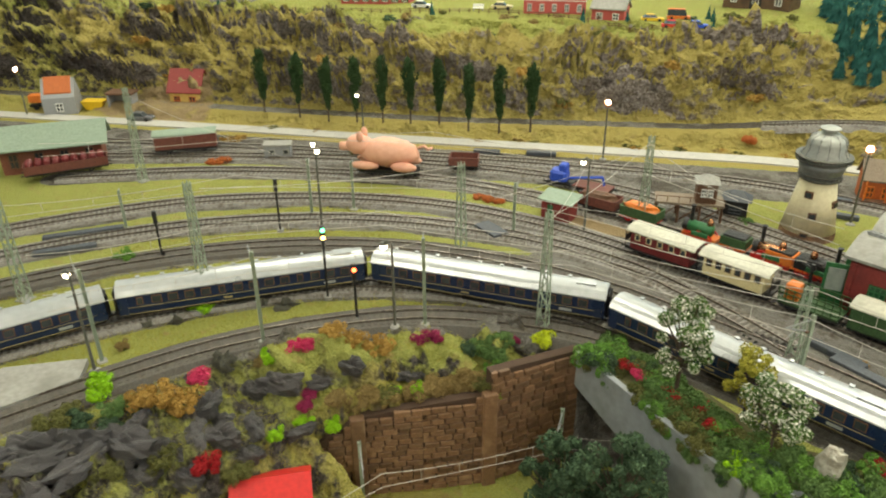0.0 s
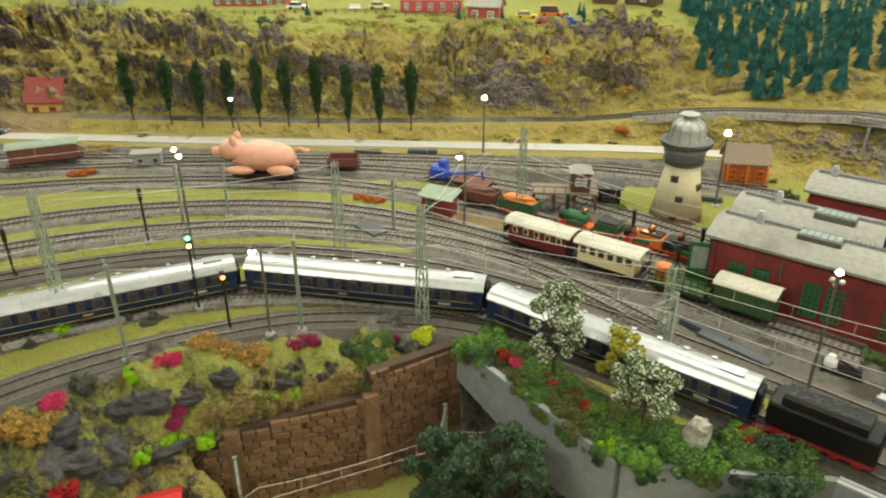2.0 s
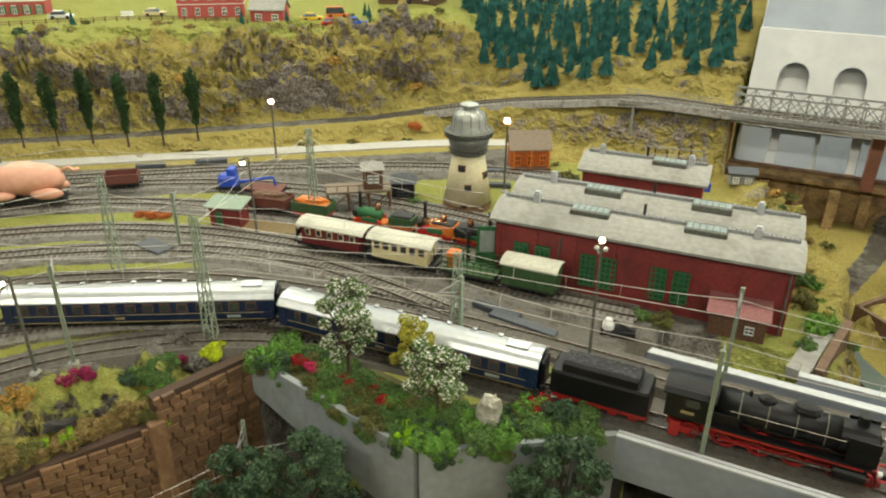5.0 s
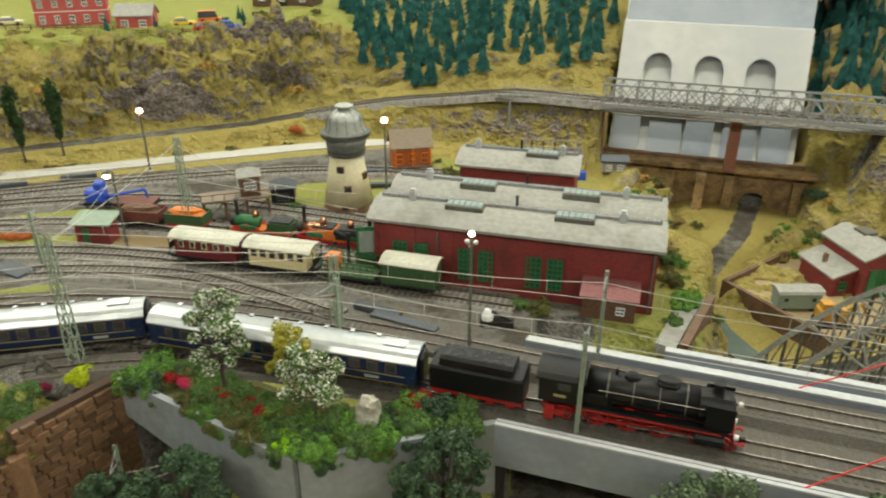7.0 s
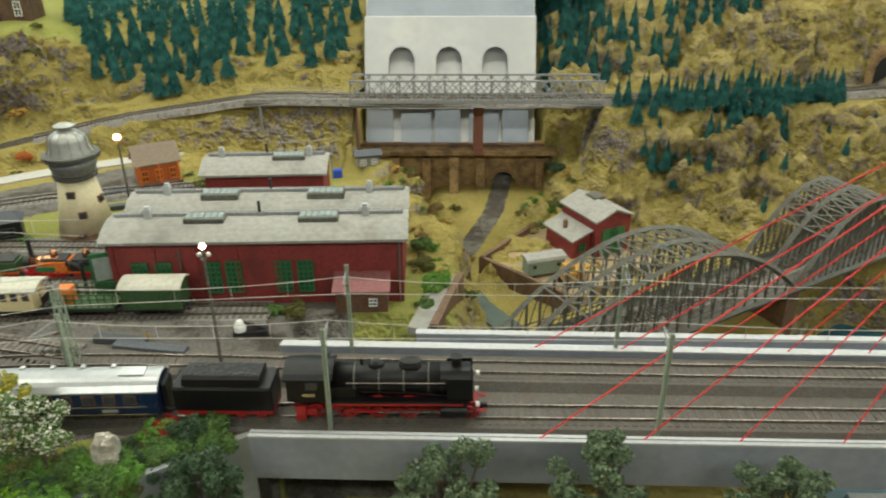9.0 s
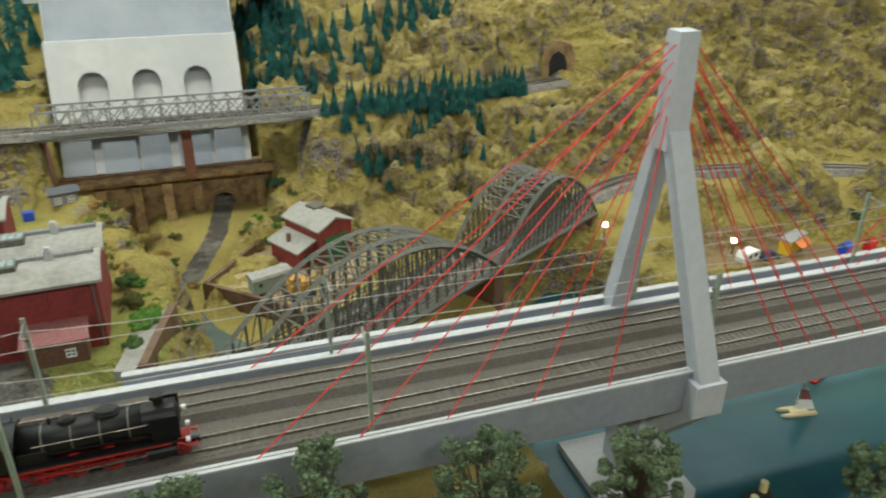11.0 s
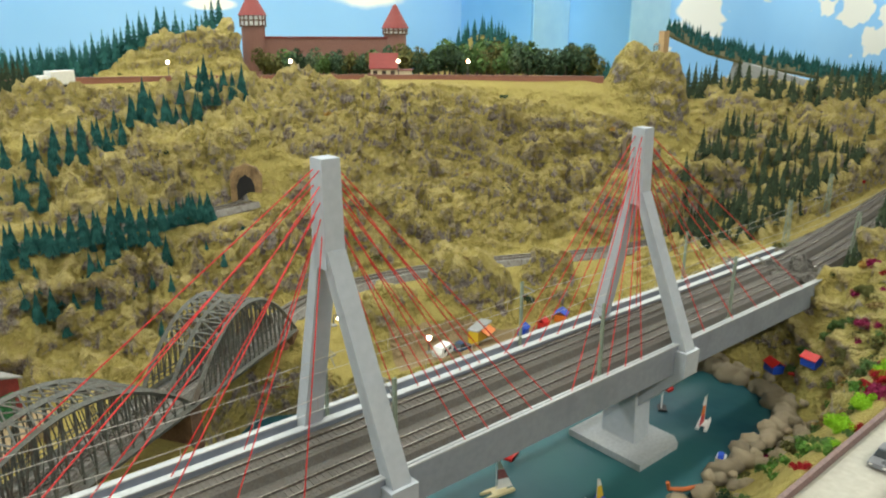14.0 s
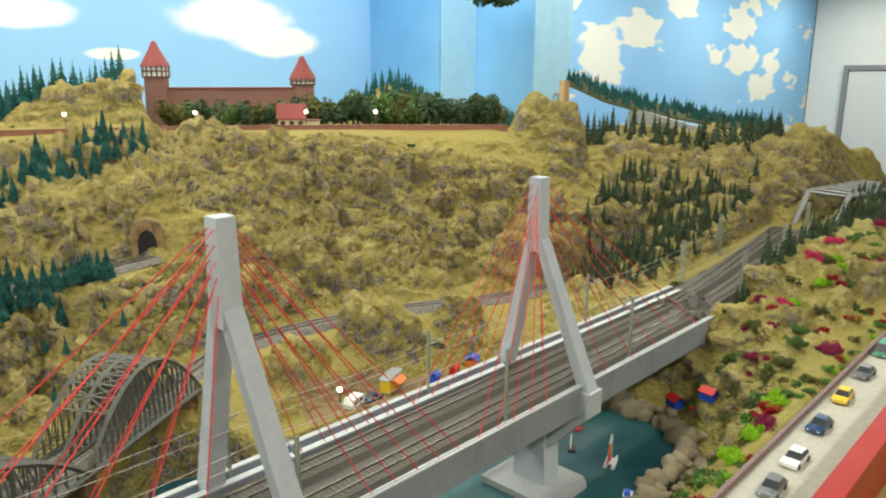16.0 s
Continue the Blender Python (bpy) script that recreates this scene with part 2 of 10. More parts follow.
def terrain_material():
    mat = bpy.data.materials.new("static_grass_and_rock")
    mat.use_nodes = True
    nt = mat.node_tree
    bs = nt.nodes["Principled BSDF"]
    tc = nt.nodes.new("ShaderNodeTexCoord")

    def tex(scale, detail=5, rough=0.6):
        n = nt.nodes.new("ShaderNodeTexNoise")
        n.inputs["Scale"].default_value, n.inputs["Detail"].default_value, n.inputs["Roughness"].default_value = scale, detail, rough
        nt.links.new(tc.outputs["Object"], n.inputs["Vector"])
        return n.outputs[0]

    def ramp(x, a, b):
        n = nt.nodes.new("ShaderNodeMapRange")
        n.interpolation_type = "SMOOTHSTEP"
        n.inputs[1].default_value, n.inputs[2].default_value = a, b
        nt.links.new(x, n.inputs[0])
        return n.outputs[0]

    zone = nt.nodes.new("ShaderNodeAttribute")
    zone.attribute_name = "zone"
    sep = nt.nodes.new("ShaderNodeSeparateColor")
    nt.links.new(zone.outputs["Color"], sep.inputs[0])
    geo = nt.nodes.new("ShaderNodeNewGeometry")
    nz = nt.nodes.new("ShaderNodeSeparateXYZ")
    nt.links.new(geo.outputs["Normal"], nz.inputs[0])
    n1, n2, n3, n4 = tex(700, 4, 0.7), tex(60), tex(11), tex(240, 4)
    ochre = mix_node(nt, ramp(n1, 0.32, 0.66), (0.52, 0.43, 0.138), (0.25, 0.20, 0.058))
    green = mix_node(nt, ramp(n1, 0.32, 0.66), (0.42, 0.43, 0.125), (0.23, 0.245, 0.060))
    grass = mix_node(nt, ramp(math_node(nt, "ADD", math_node(nt, "MULTIPLY", n3, 0.55), math_node(nt, "MULTIPLY", sep.outputs[2], 0.75)), 0.30, 0.80), ochre, green)
    grass = mix_node(nt, ramp(n2, 0.54, 0.72), grass, (0.34, 0.26, 0.10))
    rock = mix_node(nt, ramp(n4, 0.35, 0.65), (0.36, 0.315, 0.290), (0.165, 0.138, 0.122))
    rock = mix_node(nt, ramp(n2, 0.60, 0.74), rock, (0.16, 0.12, 0.085))
    slate = mix_node(nt, ramp(n4, 0.35, 0.65), (0.125, 0.108, 0.10), (0.045, 0.040, 0.038))
    rock = mix_node(nt, zone.outputs["Alpha"], rock, slate)
    steep = ramp(math_node(nt, "SUBTRACT", math_node(nt, "ADD", 1.0, math_node(nt, "MULTIPLY", math_node(nt, "SUBTRACT", n2, 0.5), 0.75)), math_node(nt, "SUBTRACT", nz.outputs[2], math_node(nt, "MULTIPLY", zone.outputs["Alpha"], 0.22))), 0.60, 0.76)
    land = mix_node(nt, math_node(nt, "MULTIPLY", math_node(nt, "MULTIPLY", steep, ramp(n2, 0.40, 0.56)), ramp(n3, 0.30, 0.5)), grass, rock)
    # pale straw turf on the crests, a highlight put into the colour
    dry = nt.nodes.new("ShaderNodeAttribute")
    dry.attribute_name = "crest_light"
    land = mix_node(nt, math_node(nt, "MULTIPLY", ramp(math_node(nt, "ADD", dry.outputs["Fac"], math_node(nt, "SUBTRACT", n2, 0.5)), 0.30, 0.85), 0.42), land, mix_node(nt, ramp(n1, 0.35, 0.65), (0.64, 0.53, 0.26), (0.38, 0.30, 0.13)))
    bare = nt.nodes.new("ShaderNodeAttribute")
    bare.attribute_name = "rocky"
    land = mix_node(nt, ramp(math_node(nt, "ADD", bare.outputs["Fac"], math_node(nt, "MULTIPLY", math_node(nt, "SUBTRACT", n2, 0.5), 0.8)), 0.36, 0.60), land, rock)
    grit = mix_node(nt, ramp(n1, 0.35, 0.65), (0.30, 0.285, 0.255), (0.115, 0.108, 0.096))
    grit = mix_node(nt, ramp(n2, 0.5, 0.7), grit, (0.17, 0.15, 0.125))
    oil = mix_node(nt, ramp(n1, 0.35, 0.65), (0.120, 0.104, 0.084), (0.045, 0.038, 0.031))
    grit = mix_node(nt, math_node(nt, "MULTIPLY", ramp(math_node(nt, "ADD", tex(7.0, 6, 0.7), math_node(nt, "MULTIPLY", n2, 0.3)), 0.60, 0.74), 0.85), grit, oil)
    sand = mix_node(nt, ramp(n1, 0.35, 0.65), (0.38, 0.28, 0.16), (0.26, 0.19, 0.10))
    edge = math_node(nt, "MULTIPLY", math_node(nt, "SUBTRACT", n2, 0.5), 0.9)
    land = mix_node(nt, ramp(math_node(nt, "ADD", sep.outputs[0], edge), 0.40, 0.60), land, grit)
    land = mix_node(nt, ramp(math_node(nt, "ADD", sep.outputs[1], edge), 0.40, 0.60), land, sand)
    nt.links.new(land, bs.inputs["Base Color"])
    bs.inputs["Roughness"].default_value = 0.95
    bs.inputs["Specular IOR Level"].default_value = 0.15
    bp = nt.nodes.new("ShaderNodeBump")
    bp.inputs["Strength"].default_value, bp.inputs["Distance"].default_value = 1.0, 0.0028
    crag = None
    for size, amount in ((24, 8.0), (48, 6.0), (115, 2.6)):
        v = nt.nodes.new("ShaderNodeTexVoronoi")
        v.inputs["Scale"].default_value = size
        warp = nt.nodes.new("ShaderNodeMixRGB")
        warp.inputs[0].default_value = 0.025
        wn = nt.nodes.new("ShaderNodeTexNoise")
        wn.inputs["Scale"].default_value = size * 0.5
        nt.links.new(tc.outputs["Object"], wn.inputs["Vector"])
        nt.links.new(tc.outputs["Object"], warp.inputs[1])
        nt.links.new(wn.outputs["Color"], warp.inputs[2])
        nt.links.new(warp.outputs[0], v.inputs["Vector"])
        term = math_node(nt, "MULTIPLY", v.outputs["Distance"], amount)
        crag = term if crag is None else math_node(nt, "ADD", crag, term)
    crag = math_node(nt, "MULTIPLY", crag, ramp(math_node(nt, "SUBTRACT", 1.0, nz.outputs[2]), 0.05, 0.28))
    nt.links.new(math_node(nt, "ADD", crag, math_node(nt, "ADD", n1, math_node(nt, "ADD", math_node(nt, "MULTIPLY", n4, 1.5), math_node(nt, "MULTIPLY", n2, 2.5)))), bp.inputs["Height"])
    nt.links.new(bp.outputs[0], bs.inputs["Normal"])
    return mat


M["land"] = terrain_material()

# ---- terrain ----


def fade(a, b, x):
    t = np.clip((x - a) / (b - a), 0, 1)
    return t * t * (3 - 2 * t)


def value_noise(x, y, seed):
    xi, yi = np.floor(x).astype(np.int64), np.floor(y).astype(np.int64)
    xf, yf = x - xi, y - yi
    u, w = xf * xf * (3 - 2 * xf), yf * yf * (3 - 2 * yf)

    def h(a, b):
        n = (a * 374761393 + b * 668265263 + seed * 974711) & 0x7FFFFFFF
        n = ((n ^ (n >> 13)) * 1274126177) & 0x7FFFFFFF
        return ((n ^ (n >> 16)) & 0xFFFF) / 65535.0

    return (h(xi, yi) * (1 - u) + h(xi + 1, yi) * u) * (1 - w) + (h(xi, yi + 1) * (1 - u) + h(xi + 1, yi + 1) * u) * w


def fbm(x, y, scale, seed, octaves=5, ridged=False):
    total, amp, size = 0.0, 1.0, 0.0
    for k in range(octaves):
        n = value_noise(x * scale + 17.3 * k, y * scale - 9.1 * k, seed + k)
        n = 1 - abs(2 * n - 1) if ridged else n
        total, size, amp, scale = total + amp * n, size + amp, amp * 0.5, scale * 2.1
    return total / size


def to_line(x, y, line):
    """Distance to a polyline, positive on its left side, and the way along it (vertex number and fraction)."""
    best, side, along = np.full(x.shape, 1e9), np.ones(x.shape), np.zeros(x.shape)
    for i, ((ax, ay), (bx, by)) in enumerate(zip(line, line[1:])):
        dx, dy = bx - ax, by - ay
        t = np.clip(((x - ax) * dx + (y - ay) * dy) / (dx * dx + dy * dy), 0, 1)
        d = np.hypot(x - ax - t * dx, y - ay - t * dy)
        near = d < best - 1e-9
        best = np.where(near, d, best)
        side = np.where(near, np.sign(dx * (y - ay) - dy * (x - ax)), side)
        along = np.where(near, i + t, along)
    return best * side, along


def inside(x, y, poly):
    """Signed distance to a closed polygon, positive inside."""
    d, _ = to_line(x, y, poly + poly[:1])
    hit = np.zeros(x.shape, bool)
    for (ax, ay), (bx, by) in zip(poly, poly[1:] + poly[:1]):
        cross = (ay > y) != (by > y)
        hit ^= cross & (x < (bx - ax) * (y - ay) / (by - ay + 1e-12) + ax)
    return np.where(hit, abs(d), -abs(d))


# the ledge of the hill line, with its height
TOE = [(-2.4, -0.10), (-1.304, 0.642), (-0.978, 0.868), (-0.635, 1.156), (-0.52, 1.24), (-0.43, 1.27), (-0.30, 1.28), (-0.186, 1.29), (-0.03, 1.27)]
TOE_Z = [0.01, 0.014, 0.018, 0.022, 0.034, 0.048, 0.065, 0.082, 0.085]
PLATEAU_EAST = [(0.13, 0.60), (0.145, 0.85), (0.11, 1.0), (0.03, 1.14), (0.0, 1.30), (0.10, 1.42), (0.13, 1.6), (0.13, 3.2)]
RETAIN = [(-0.365, 0.486), (-0.165, 0.440), (-0.03, 0.531)]
STONE_WALL = [(-0.366, 0.486), (-0.396, 0.391), (-0.430, 0.335), (-0.467, 0.285), (-0.490, 0.235)]
LAKE = [(0.52, 0.44), (0.9, 0.43), (1.2, 0.445), (1.325, 0.454), (1.375, 0.514), (1.385, 0.583), (1.375, 0.66), (1.30, 0.75), (1.1, 0.80), (0.85, 0.86), (0.79, 0.88), (0.765, 0.955), (0.69, 0.985), (0.61, 0.93), (0.56, 0.86), (0.50, 0.74), (0.50, 0.55)]
# rocky knobs behind the campsite: place, height, radius
CRAGS = [(1.115, 0.985, 0.050, 0.042), (1.175, 0.965, 0.045, 0.038), (1.300, 0.925, 0.042, 0.045), (0.975, 0.995, 0.034, 0.034), (0.925, 0.985, 0.026, 0.028)]
# mountain sections: bearing from north, then distance and height pairs seen from the lake's near end
SECTIONS = [
    (-8, (0.9, -0.115, 1.24, -0.115, 1.36, -0.09, 1.45, 0.10, 1.70, 0.24, 2.2, 0.26)),
    (7, (0.9, -0.105, 1.15, -0.10, 1.24, 0.0, 1.30, 0.07, 1.60, 0.19, 2.1, 0.26)),
    (14, (1.0, -0.10, 1.14, -0.06, 1.26, 0.083, 1.33, 0.085, 1.60, 0.155, 1.90, 0.262, 1.99, 0.284, 2.35, 0.26, 2.6, 0.12)),
    (21, (1.0, -0.10, 1.16, -0.04, 1.34, 0.083, 1.41, 0.088, 1.52, 0.19, 1.87, 0.268, 1.97, 0.286, 2.35, 0.27, 2.6, 0.12)),
    (27, (1.05, -0.09, 1.22, -0.03, 1.40, 0.07, 1.46, 0.15, 1.62, 0.215, 1.86, 0.272, 1.96, 0.287, 2.35, 0.27, 2.6, 0.12)),
    (40, (0.95, -0.115, 1.32, -0.05, 1.45, -0.045, 1.62, 0.06, 1.78, 0.18, 1.88, 0.268, 1.95, 0.287, 2.35, 0.27, 2.6, 0.12)),
    (51, (1.20, -0.115, 1.44, -0.05, 1.58, -0.045, 1.72, 0.06, 1.82, 0.16, 1.91, 0.265, 1.97, 0.287, 2.35, 0.27, 2.6, 0.15)),
    (62, (1.35, -0.07, 1.50, -0.02, 1.62, -0.01, 1.75, 0.02, 1.95, 0.09, 2.25, 0.215, 2.5, 0.21, 2.8, 0.10)),
    (67, (1.40, -0.02, 1.70, 0.0, 1.85, 0.02, 2.05, 0.07, 2.35, 0.197, 2.6, 0.20, 2.9, 0.10)),
    (71, (1.30, -0.01, 1.85, 0.005, 2.05, 0.05, 2.25, 0.12, 2.45, 0.205, 2.6, 0.215, 2.9, 0.10)),
    (74.5, (1.30, 0.0, 2.12, 0.015, 2.28, 0.08, 2.52, 0.245, 2.75, 0.255, 3.0, 0.15)),
    (78, (1.30, 0.0, 2.20, 0.02, 2.40, 0.07, 2.65, 0.19, 3.0, 0.18)),
    (86, (1.20, 0.0, 1.8, 0.01, 2.3, 0.03, 2.8, 0.06, 3.2, 0.08)),
]


def cells(x, y, size, seed):
    """Scattered cell points: offset to the nearest, its two dice and the margin to the next cell."""
    u, w = x / size, y / size
    iu, iw = np.floor(u).astype(np.int64), np.floor(w).astype(np.int64)
    f1, f2 = np.full(x.shape, 9.0), np.full(x.shape, 9.0)
    ox, oy, d1, d2 = (np.zeros(x.shape) for _ in range(4))
    for a in (-1, 0, 1):
        for b in (-1, 0, 1):
            n = ((iu + a) * 374761393 + (iw + b) * 668265263 + seed * 974711) & 0x7FFFFFFF
            n = ((n ^ (n >> 13)) * 1274126177) & 0x7FFFFFFF
            n = n ^ (n >> 16)
            r1, r2, r3, r4 = (n & 255) / 255.0, (n >> 8 & 255) / 255.0, ((n * 69069 + 1) >> 5 & 255) / 255.0, ((n * 69069 + 1) >> 14 & 255) / 255.0
            dx, dy = u - (iu + a + r1), w - (iw + b + r2)
            d = np.hypot(dx, dy)
            near = d < f1
            f2 = np.where(near, f1, np.minimum(f2, d))
            ox, oy, d1, d2 = np.where(near, dx, ox), np.where(near, dy, oy), np.where(near, r3, d1), np.where(near, r4, d2)
            f1 = np.where(near, d, f1)
    return ox, oy, d1, d2, f2 - f1


def folds(u, v, seed):
    """Folded plaster crags on a slope: sharp creased ridges and tilted facets, how far they stand out."""
    wu = u + 0.10 * (fbm(u, v, 9, seed, 3) - 0.5)
    wv = v + 0.10 * (fbm(u, v, 9, seed + 9, 3) - 0.5)
    ridge = fbm(wu + 0.45 * wv, wv * 0.75 - 0.2 * wu, 9.5, seed + 20, 4, True)
    total = 0.060 * (ridge - 0.40)
    for size, step, tilt in ((0.060, 0.012, 0.016), (0.026, 0.009, 0.013)):
        a, b, d1, d2, gap = cells(wu - 0.5 * wv, 0.85 * wv + 0.2 * wu, size, seed + int(size * 1000))
        total = total + step * (d1 - 0.4) + tilt * ((d2 - 0.5) * a - (0.3 + 0.7 * d1) * b) - 0.3 * step * fade(0.14, 0.0, gap)
    return np.maximum(total + (fbm(u, v, 75, seed + 3, 3) - 0.5) * 0.010, -0.010)


def shelves(u, v, seed, size):
    """Grassy plaster shelves with bare rock under each lip: how far they stand out, and where the rock shows."""
    wu = u + 0.06 * (fbm(u, v, 8, seed, 3) - 0.5)
    phase = (v + 0.12 * wu + 0.17 * (fbm(wu * 0.5, v, 7, seed + 7, 4) - 0.5)) / size
    k = np.floor(phase)
    f = phase - k
    amp = fade(0.30, 0.75, value_noise(wu * 0.55 / size + k * 7.31, k * 3.17, seed + 15))
    lip = 0.11 + 0.12 * value_noise(wu * 0.8 / size, k * 5.1 + 2, seed + 23)
    rise = np.where(f < lip, f / lip, ((1 - f) / (1 - lip)) ** 0.8)
    bare = fade(0.0, 0.05, f) * fade(lip + 0.06, lip - 0.03, f) * fade(0.20, 0.42, amp)
    return size * 0.46 * amp * (rise - 0.30), bare


def height(x, y):
    # west hill above its ledge
    s, along = to_line(x, y, TOE)
    ledge = np.interp(along, range(len(TOE_Z)), TOE_Z)
    crag = np.interp(s, (0, 0.03, 0.07, 0.15, 0.30, 0.36, 0.9), (0, 0, 0.02, 0.085, 0.13, 0.137, 0.14))
    wood = np.interp(s, (0, 0.03, 0.12, 0.5, 1.2), (0, 0.004, 0.03, 0.16, 0.34))
    hill = crag + (wood - crag) * fade(-0.66, -0.44, x)
    rough = fbm(x, y, 8, 3) - 0.5 + 1.2 * (fbm(x + 0.04 * fbm(x, y, 15, 5), y * 1.3, 16, 11, 5, True) - 0.62)
    flat = fade(0.27, 0.325, s) * (1 - fade(-0.62, -0.44, x))
    hill = hill + rough * 0.034 * fade(0.03, 0.09, s) * (1 - 0.92 * flat) * (1 - 0.6 * fade(0.16, 0.26, s))
    bank = ledge * fade(-0.045, -0.012, s) + (fbm(x, y, 22, 21) - 0.42) * 0.030 * fade(-0.048, -0.036, s) * fade(-0.010, -0.022, s)
    west_rug = fade(0.028, 0.06, s) * (1 - 0.95 * flat) * (1 - 0.65 * fade(-0.62, -0.46, x)) * (1.5 - 1.15 * fade(0.15, 0.24, s) * fade(-1.45, -1.15, x))
    west_rug = np.maximum(west_rug, 0.7 * fade(-0.050, -0.062, s) * fade(-0.14, -0.11, s) * fade(-0.36, -0.28, x))
    west = np.where(s > 0, ledge + hill, bank)
    # valley and mountain in the east
    dx, dy = x - 0.26, y - 0.03
    bearing, dist = np.degrees(np.arctan2(dx, dy)), np.hypot(dx, dy)
    grid = np.array([np.interp(dist.ravel(), q[0::2], q[1::2]) for _, q in SECTIONS])
    az = np.array([a for a, _ in SECTIONS], float)
    b = np.clip(bearing.ravel(), az[0], az[-1])
    k = np.clip(np.searchsorted(az, b) - 1, 0, len(az) - 2)
    f = (b - az[k]) / (az[k + 1] - az[k])
    f = f * f * (3 - 2 * f)
    idx = np.arange(b.size)
    east = (grid[k, idx] * (1 - f) + grid[k + 1, idx] * f).reshape(x.shape)
    r2 = fbm(x, y, 6, 41) - 0.5 + 1.2 * (fbm(x + 0.04 * fbm(x, y, 13, 45), y, 14, 51, 5, True) - 0.62)
    slope = fade(1.0, 1.14, dist) * np.maximum(fade(1.93, 1.80, dist), fade(58, 61, bearing) * fade(2.7, 2.55, dist))
    rails = np.minimum(fade(0.03, 0.08, abs(to_line(x, y, HILL_RAIL)[0])), fade(0.035, 0.09, abs(to_line(x, y, CAMP_RAIL)[0])))
    east = east + r2 * 0.040 * slope * rails * fade(100, 84, bearing) * (0.35 + 0.65 * fade(-0.09, 0.0, east))
    east_rug = slope * rails * (0.8 - 0.45 * fade(24, 34, bearing) + (0.2 + 0.45 * fade(24, 34, bearing)) * fade(-0.06, 0.02, east))
    meadow = fade(0.75, 0.85, x) * fade(1.06, 0.98, y) * fade(1.45, 1.38, x)
    east_rug = east_rug * (1 - 0.7 * meadow)
    e, _ = to_line(x, y, PLATEAU_EAST)
    k = fade(0.015, -0.045, e) * fade(0.45, 0.5, y)
    z = west + (east - west) * k
    rug = west_rug + (east_rug - west_rug) * k
    # front: pit, slopes, lake
    low = np.full_like(x, -0.13)
    front_y = np.interp(x, [p[0] for p in RETAIN], [p[1] for p in RETAIN]) + 0.045
    pit = (x > -0.03) & (y < 0.72) & (x < 0.6) | (x > -0.366) & (x <= -0.03) & (y < np.minimum(front_y, 0.53))
    w, _ = to_line(x, y, STONE_WALL + [(-0.50, 0.12), (-0.47, -0.4)])
    crags = (fbm(x, y, 14, 61) - 0.5) * 0.05 + (fbm(x, y, 45, 71, 3, True) - 0.6) * 0.02
    front = np.interp(-w, (0.0, 0.05, 0.11), (-0.035, -0.012, 0)) + crags * fade(0.12, 0.06, -w) * fade(0.45, 0.38, y)
    spill = np.interp(x, (-0.66, -0.585, -0.50, -0.42, -0.36), (0, -0.002, -0.045, -0.105, -0.13)) + crags * 1.3 * fade(-0.60, -0.55, x)
    front = front + (spill - front) * fade(0.28, 0.20, y)
    z = np.where((x < -0.36) & (y < 0.486) & (x > -0.75), np.where((w > -0.006) & (y > 0.25), low, front), z)
    z = np.where(pit, low, z)
    dl = inside(x, y, LAKE)
    shore = fade(0.0, -0.16, dl)
    right = 0.005 + 0.05 * fade(0.30, 0.40, y) * fade(1.45, 1.75, x) * fade(0.62, 0.50, y) + ((fbm(x, y, 12, 81) - 0.5) * 0.05) * fade(0.28, 0.34, y) * fade(0.49, 0.44, y)
    wr = fade(1.20, 1.30, x) * fade(0.72, 0.60, y)
    wr = np.maximum(wr, fade(0.5, 0.6, x) * fade(0.60, 0.52, y))
    zr = -0.168 + (right + 0.168) * fade(-0.015, -0.19, dl)
    z = z + (zr - z) * wr
    rug = rug * (1 - wr) + 0.7 * wr * fade(0.29, 0.34, y) * fade(-0.03, -0.12, dl)
    road = fade(0.285, 0.265, y) * fade(0.55, 0.6, x)
    z = z + (-0.006 - z) * road
    corridor = fade(0.47, 0.50, y) * fade(0.72, 0.68, y - 0.03 * fade(1.7, 2.4, x)) * fade(1.53, 1.58, x) * fade(2.46, 2.36, x)
    rug = rug * (1 - corridor) * (1 - road)
    z = z + (-0.008 + 0.03 * fade(1.7, 2.4, x) - z) * corridor
    z = z + (-0.20 - z) * fade(-0.012, 0.02, dl)
    z = z + (0.082 - z) * fade(0.075, 0.030, abs(to_line(x, y, HILL_RAIL)[0])) * fade(0.34, 0.38, x) * fade(0.88, 0.84, x)
    z = z + (-0.046 - z) * fade(0.07, 0.035, abs(to_line(x, y, CAMP_RAIL)[0])) * fade(0.76, 0.80, x)
    rug = np.where((x > -0.05) & (x < 0.32) & (y > 1.0) & (y < 1.64) | (y < 0.75) & (x < 1.2) & (s < 0.028), 0, rug)
    rug = np.maximum(rug, 0.45 * (x > 0.06) * (x < 0.34) * fade(0.96, 1.02, y) * fade(1.27, 1.22, y) * fade(0.03, 0.06, abs(to_line(x, y, [(0.225, 1.33), (0.20, 1.20), (0.155, 1.08), (0.13, 1.0)])[0])))
    rug = np.maximum(rug, 0.55 * fade(0.055, 0.02, abs(e - 0.01)) * fade(0.82, 0.9, y) * fade(1.22, 1.16, y))
    rug = np.maximum(rug, 0.42 * (x < -0.37) * (x > -0.62) * (y < 0.48) * (fade(0.11, 0.08, -w) * fade(0.022, 0.05, -w) * (y > 0.25) + fade(0.27, 0.22, y) * fade(-0.60, -0.56, x) * np.maximum(fade(0.20, 0.14, y), fade(0.03, 0.06, -w))))
    z = np.where((x > -0.035) & (x < 0.29) & (y > 1.22) & (y < 1.62), np.minimum(z, np.where(y < 1.31, -0.080, -0.06)), z)
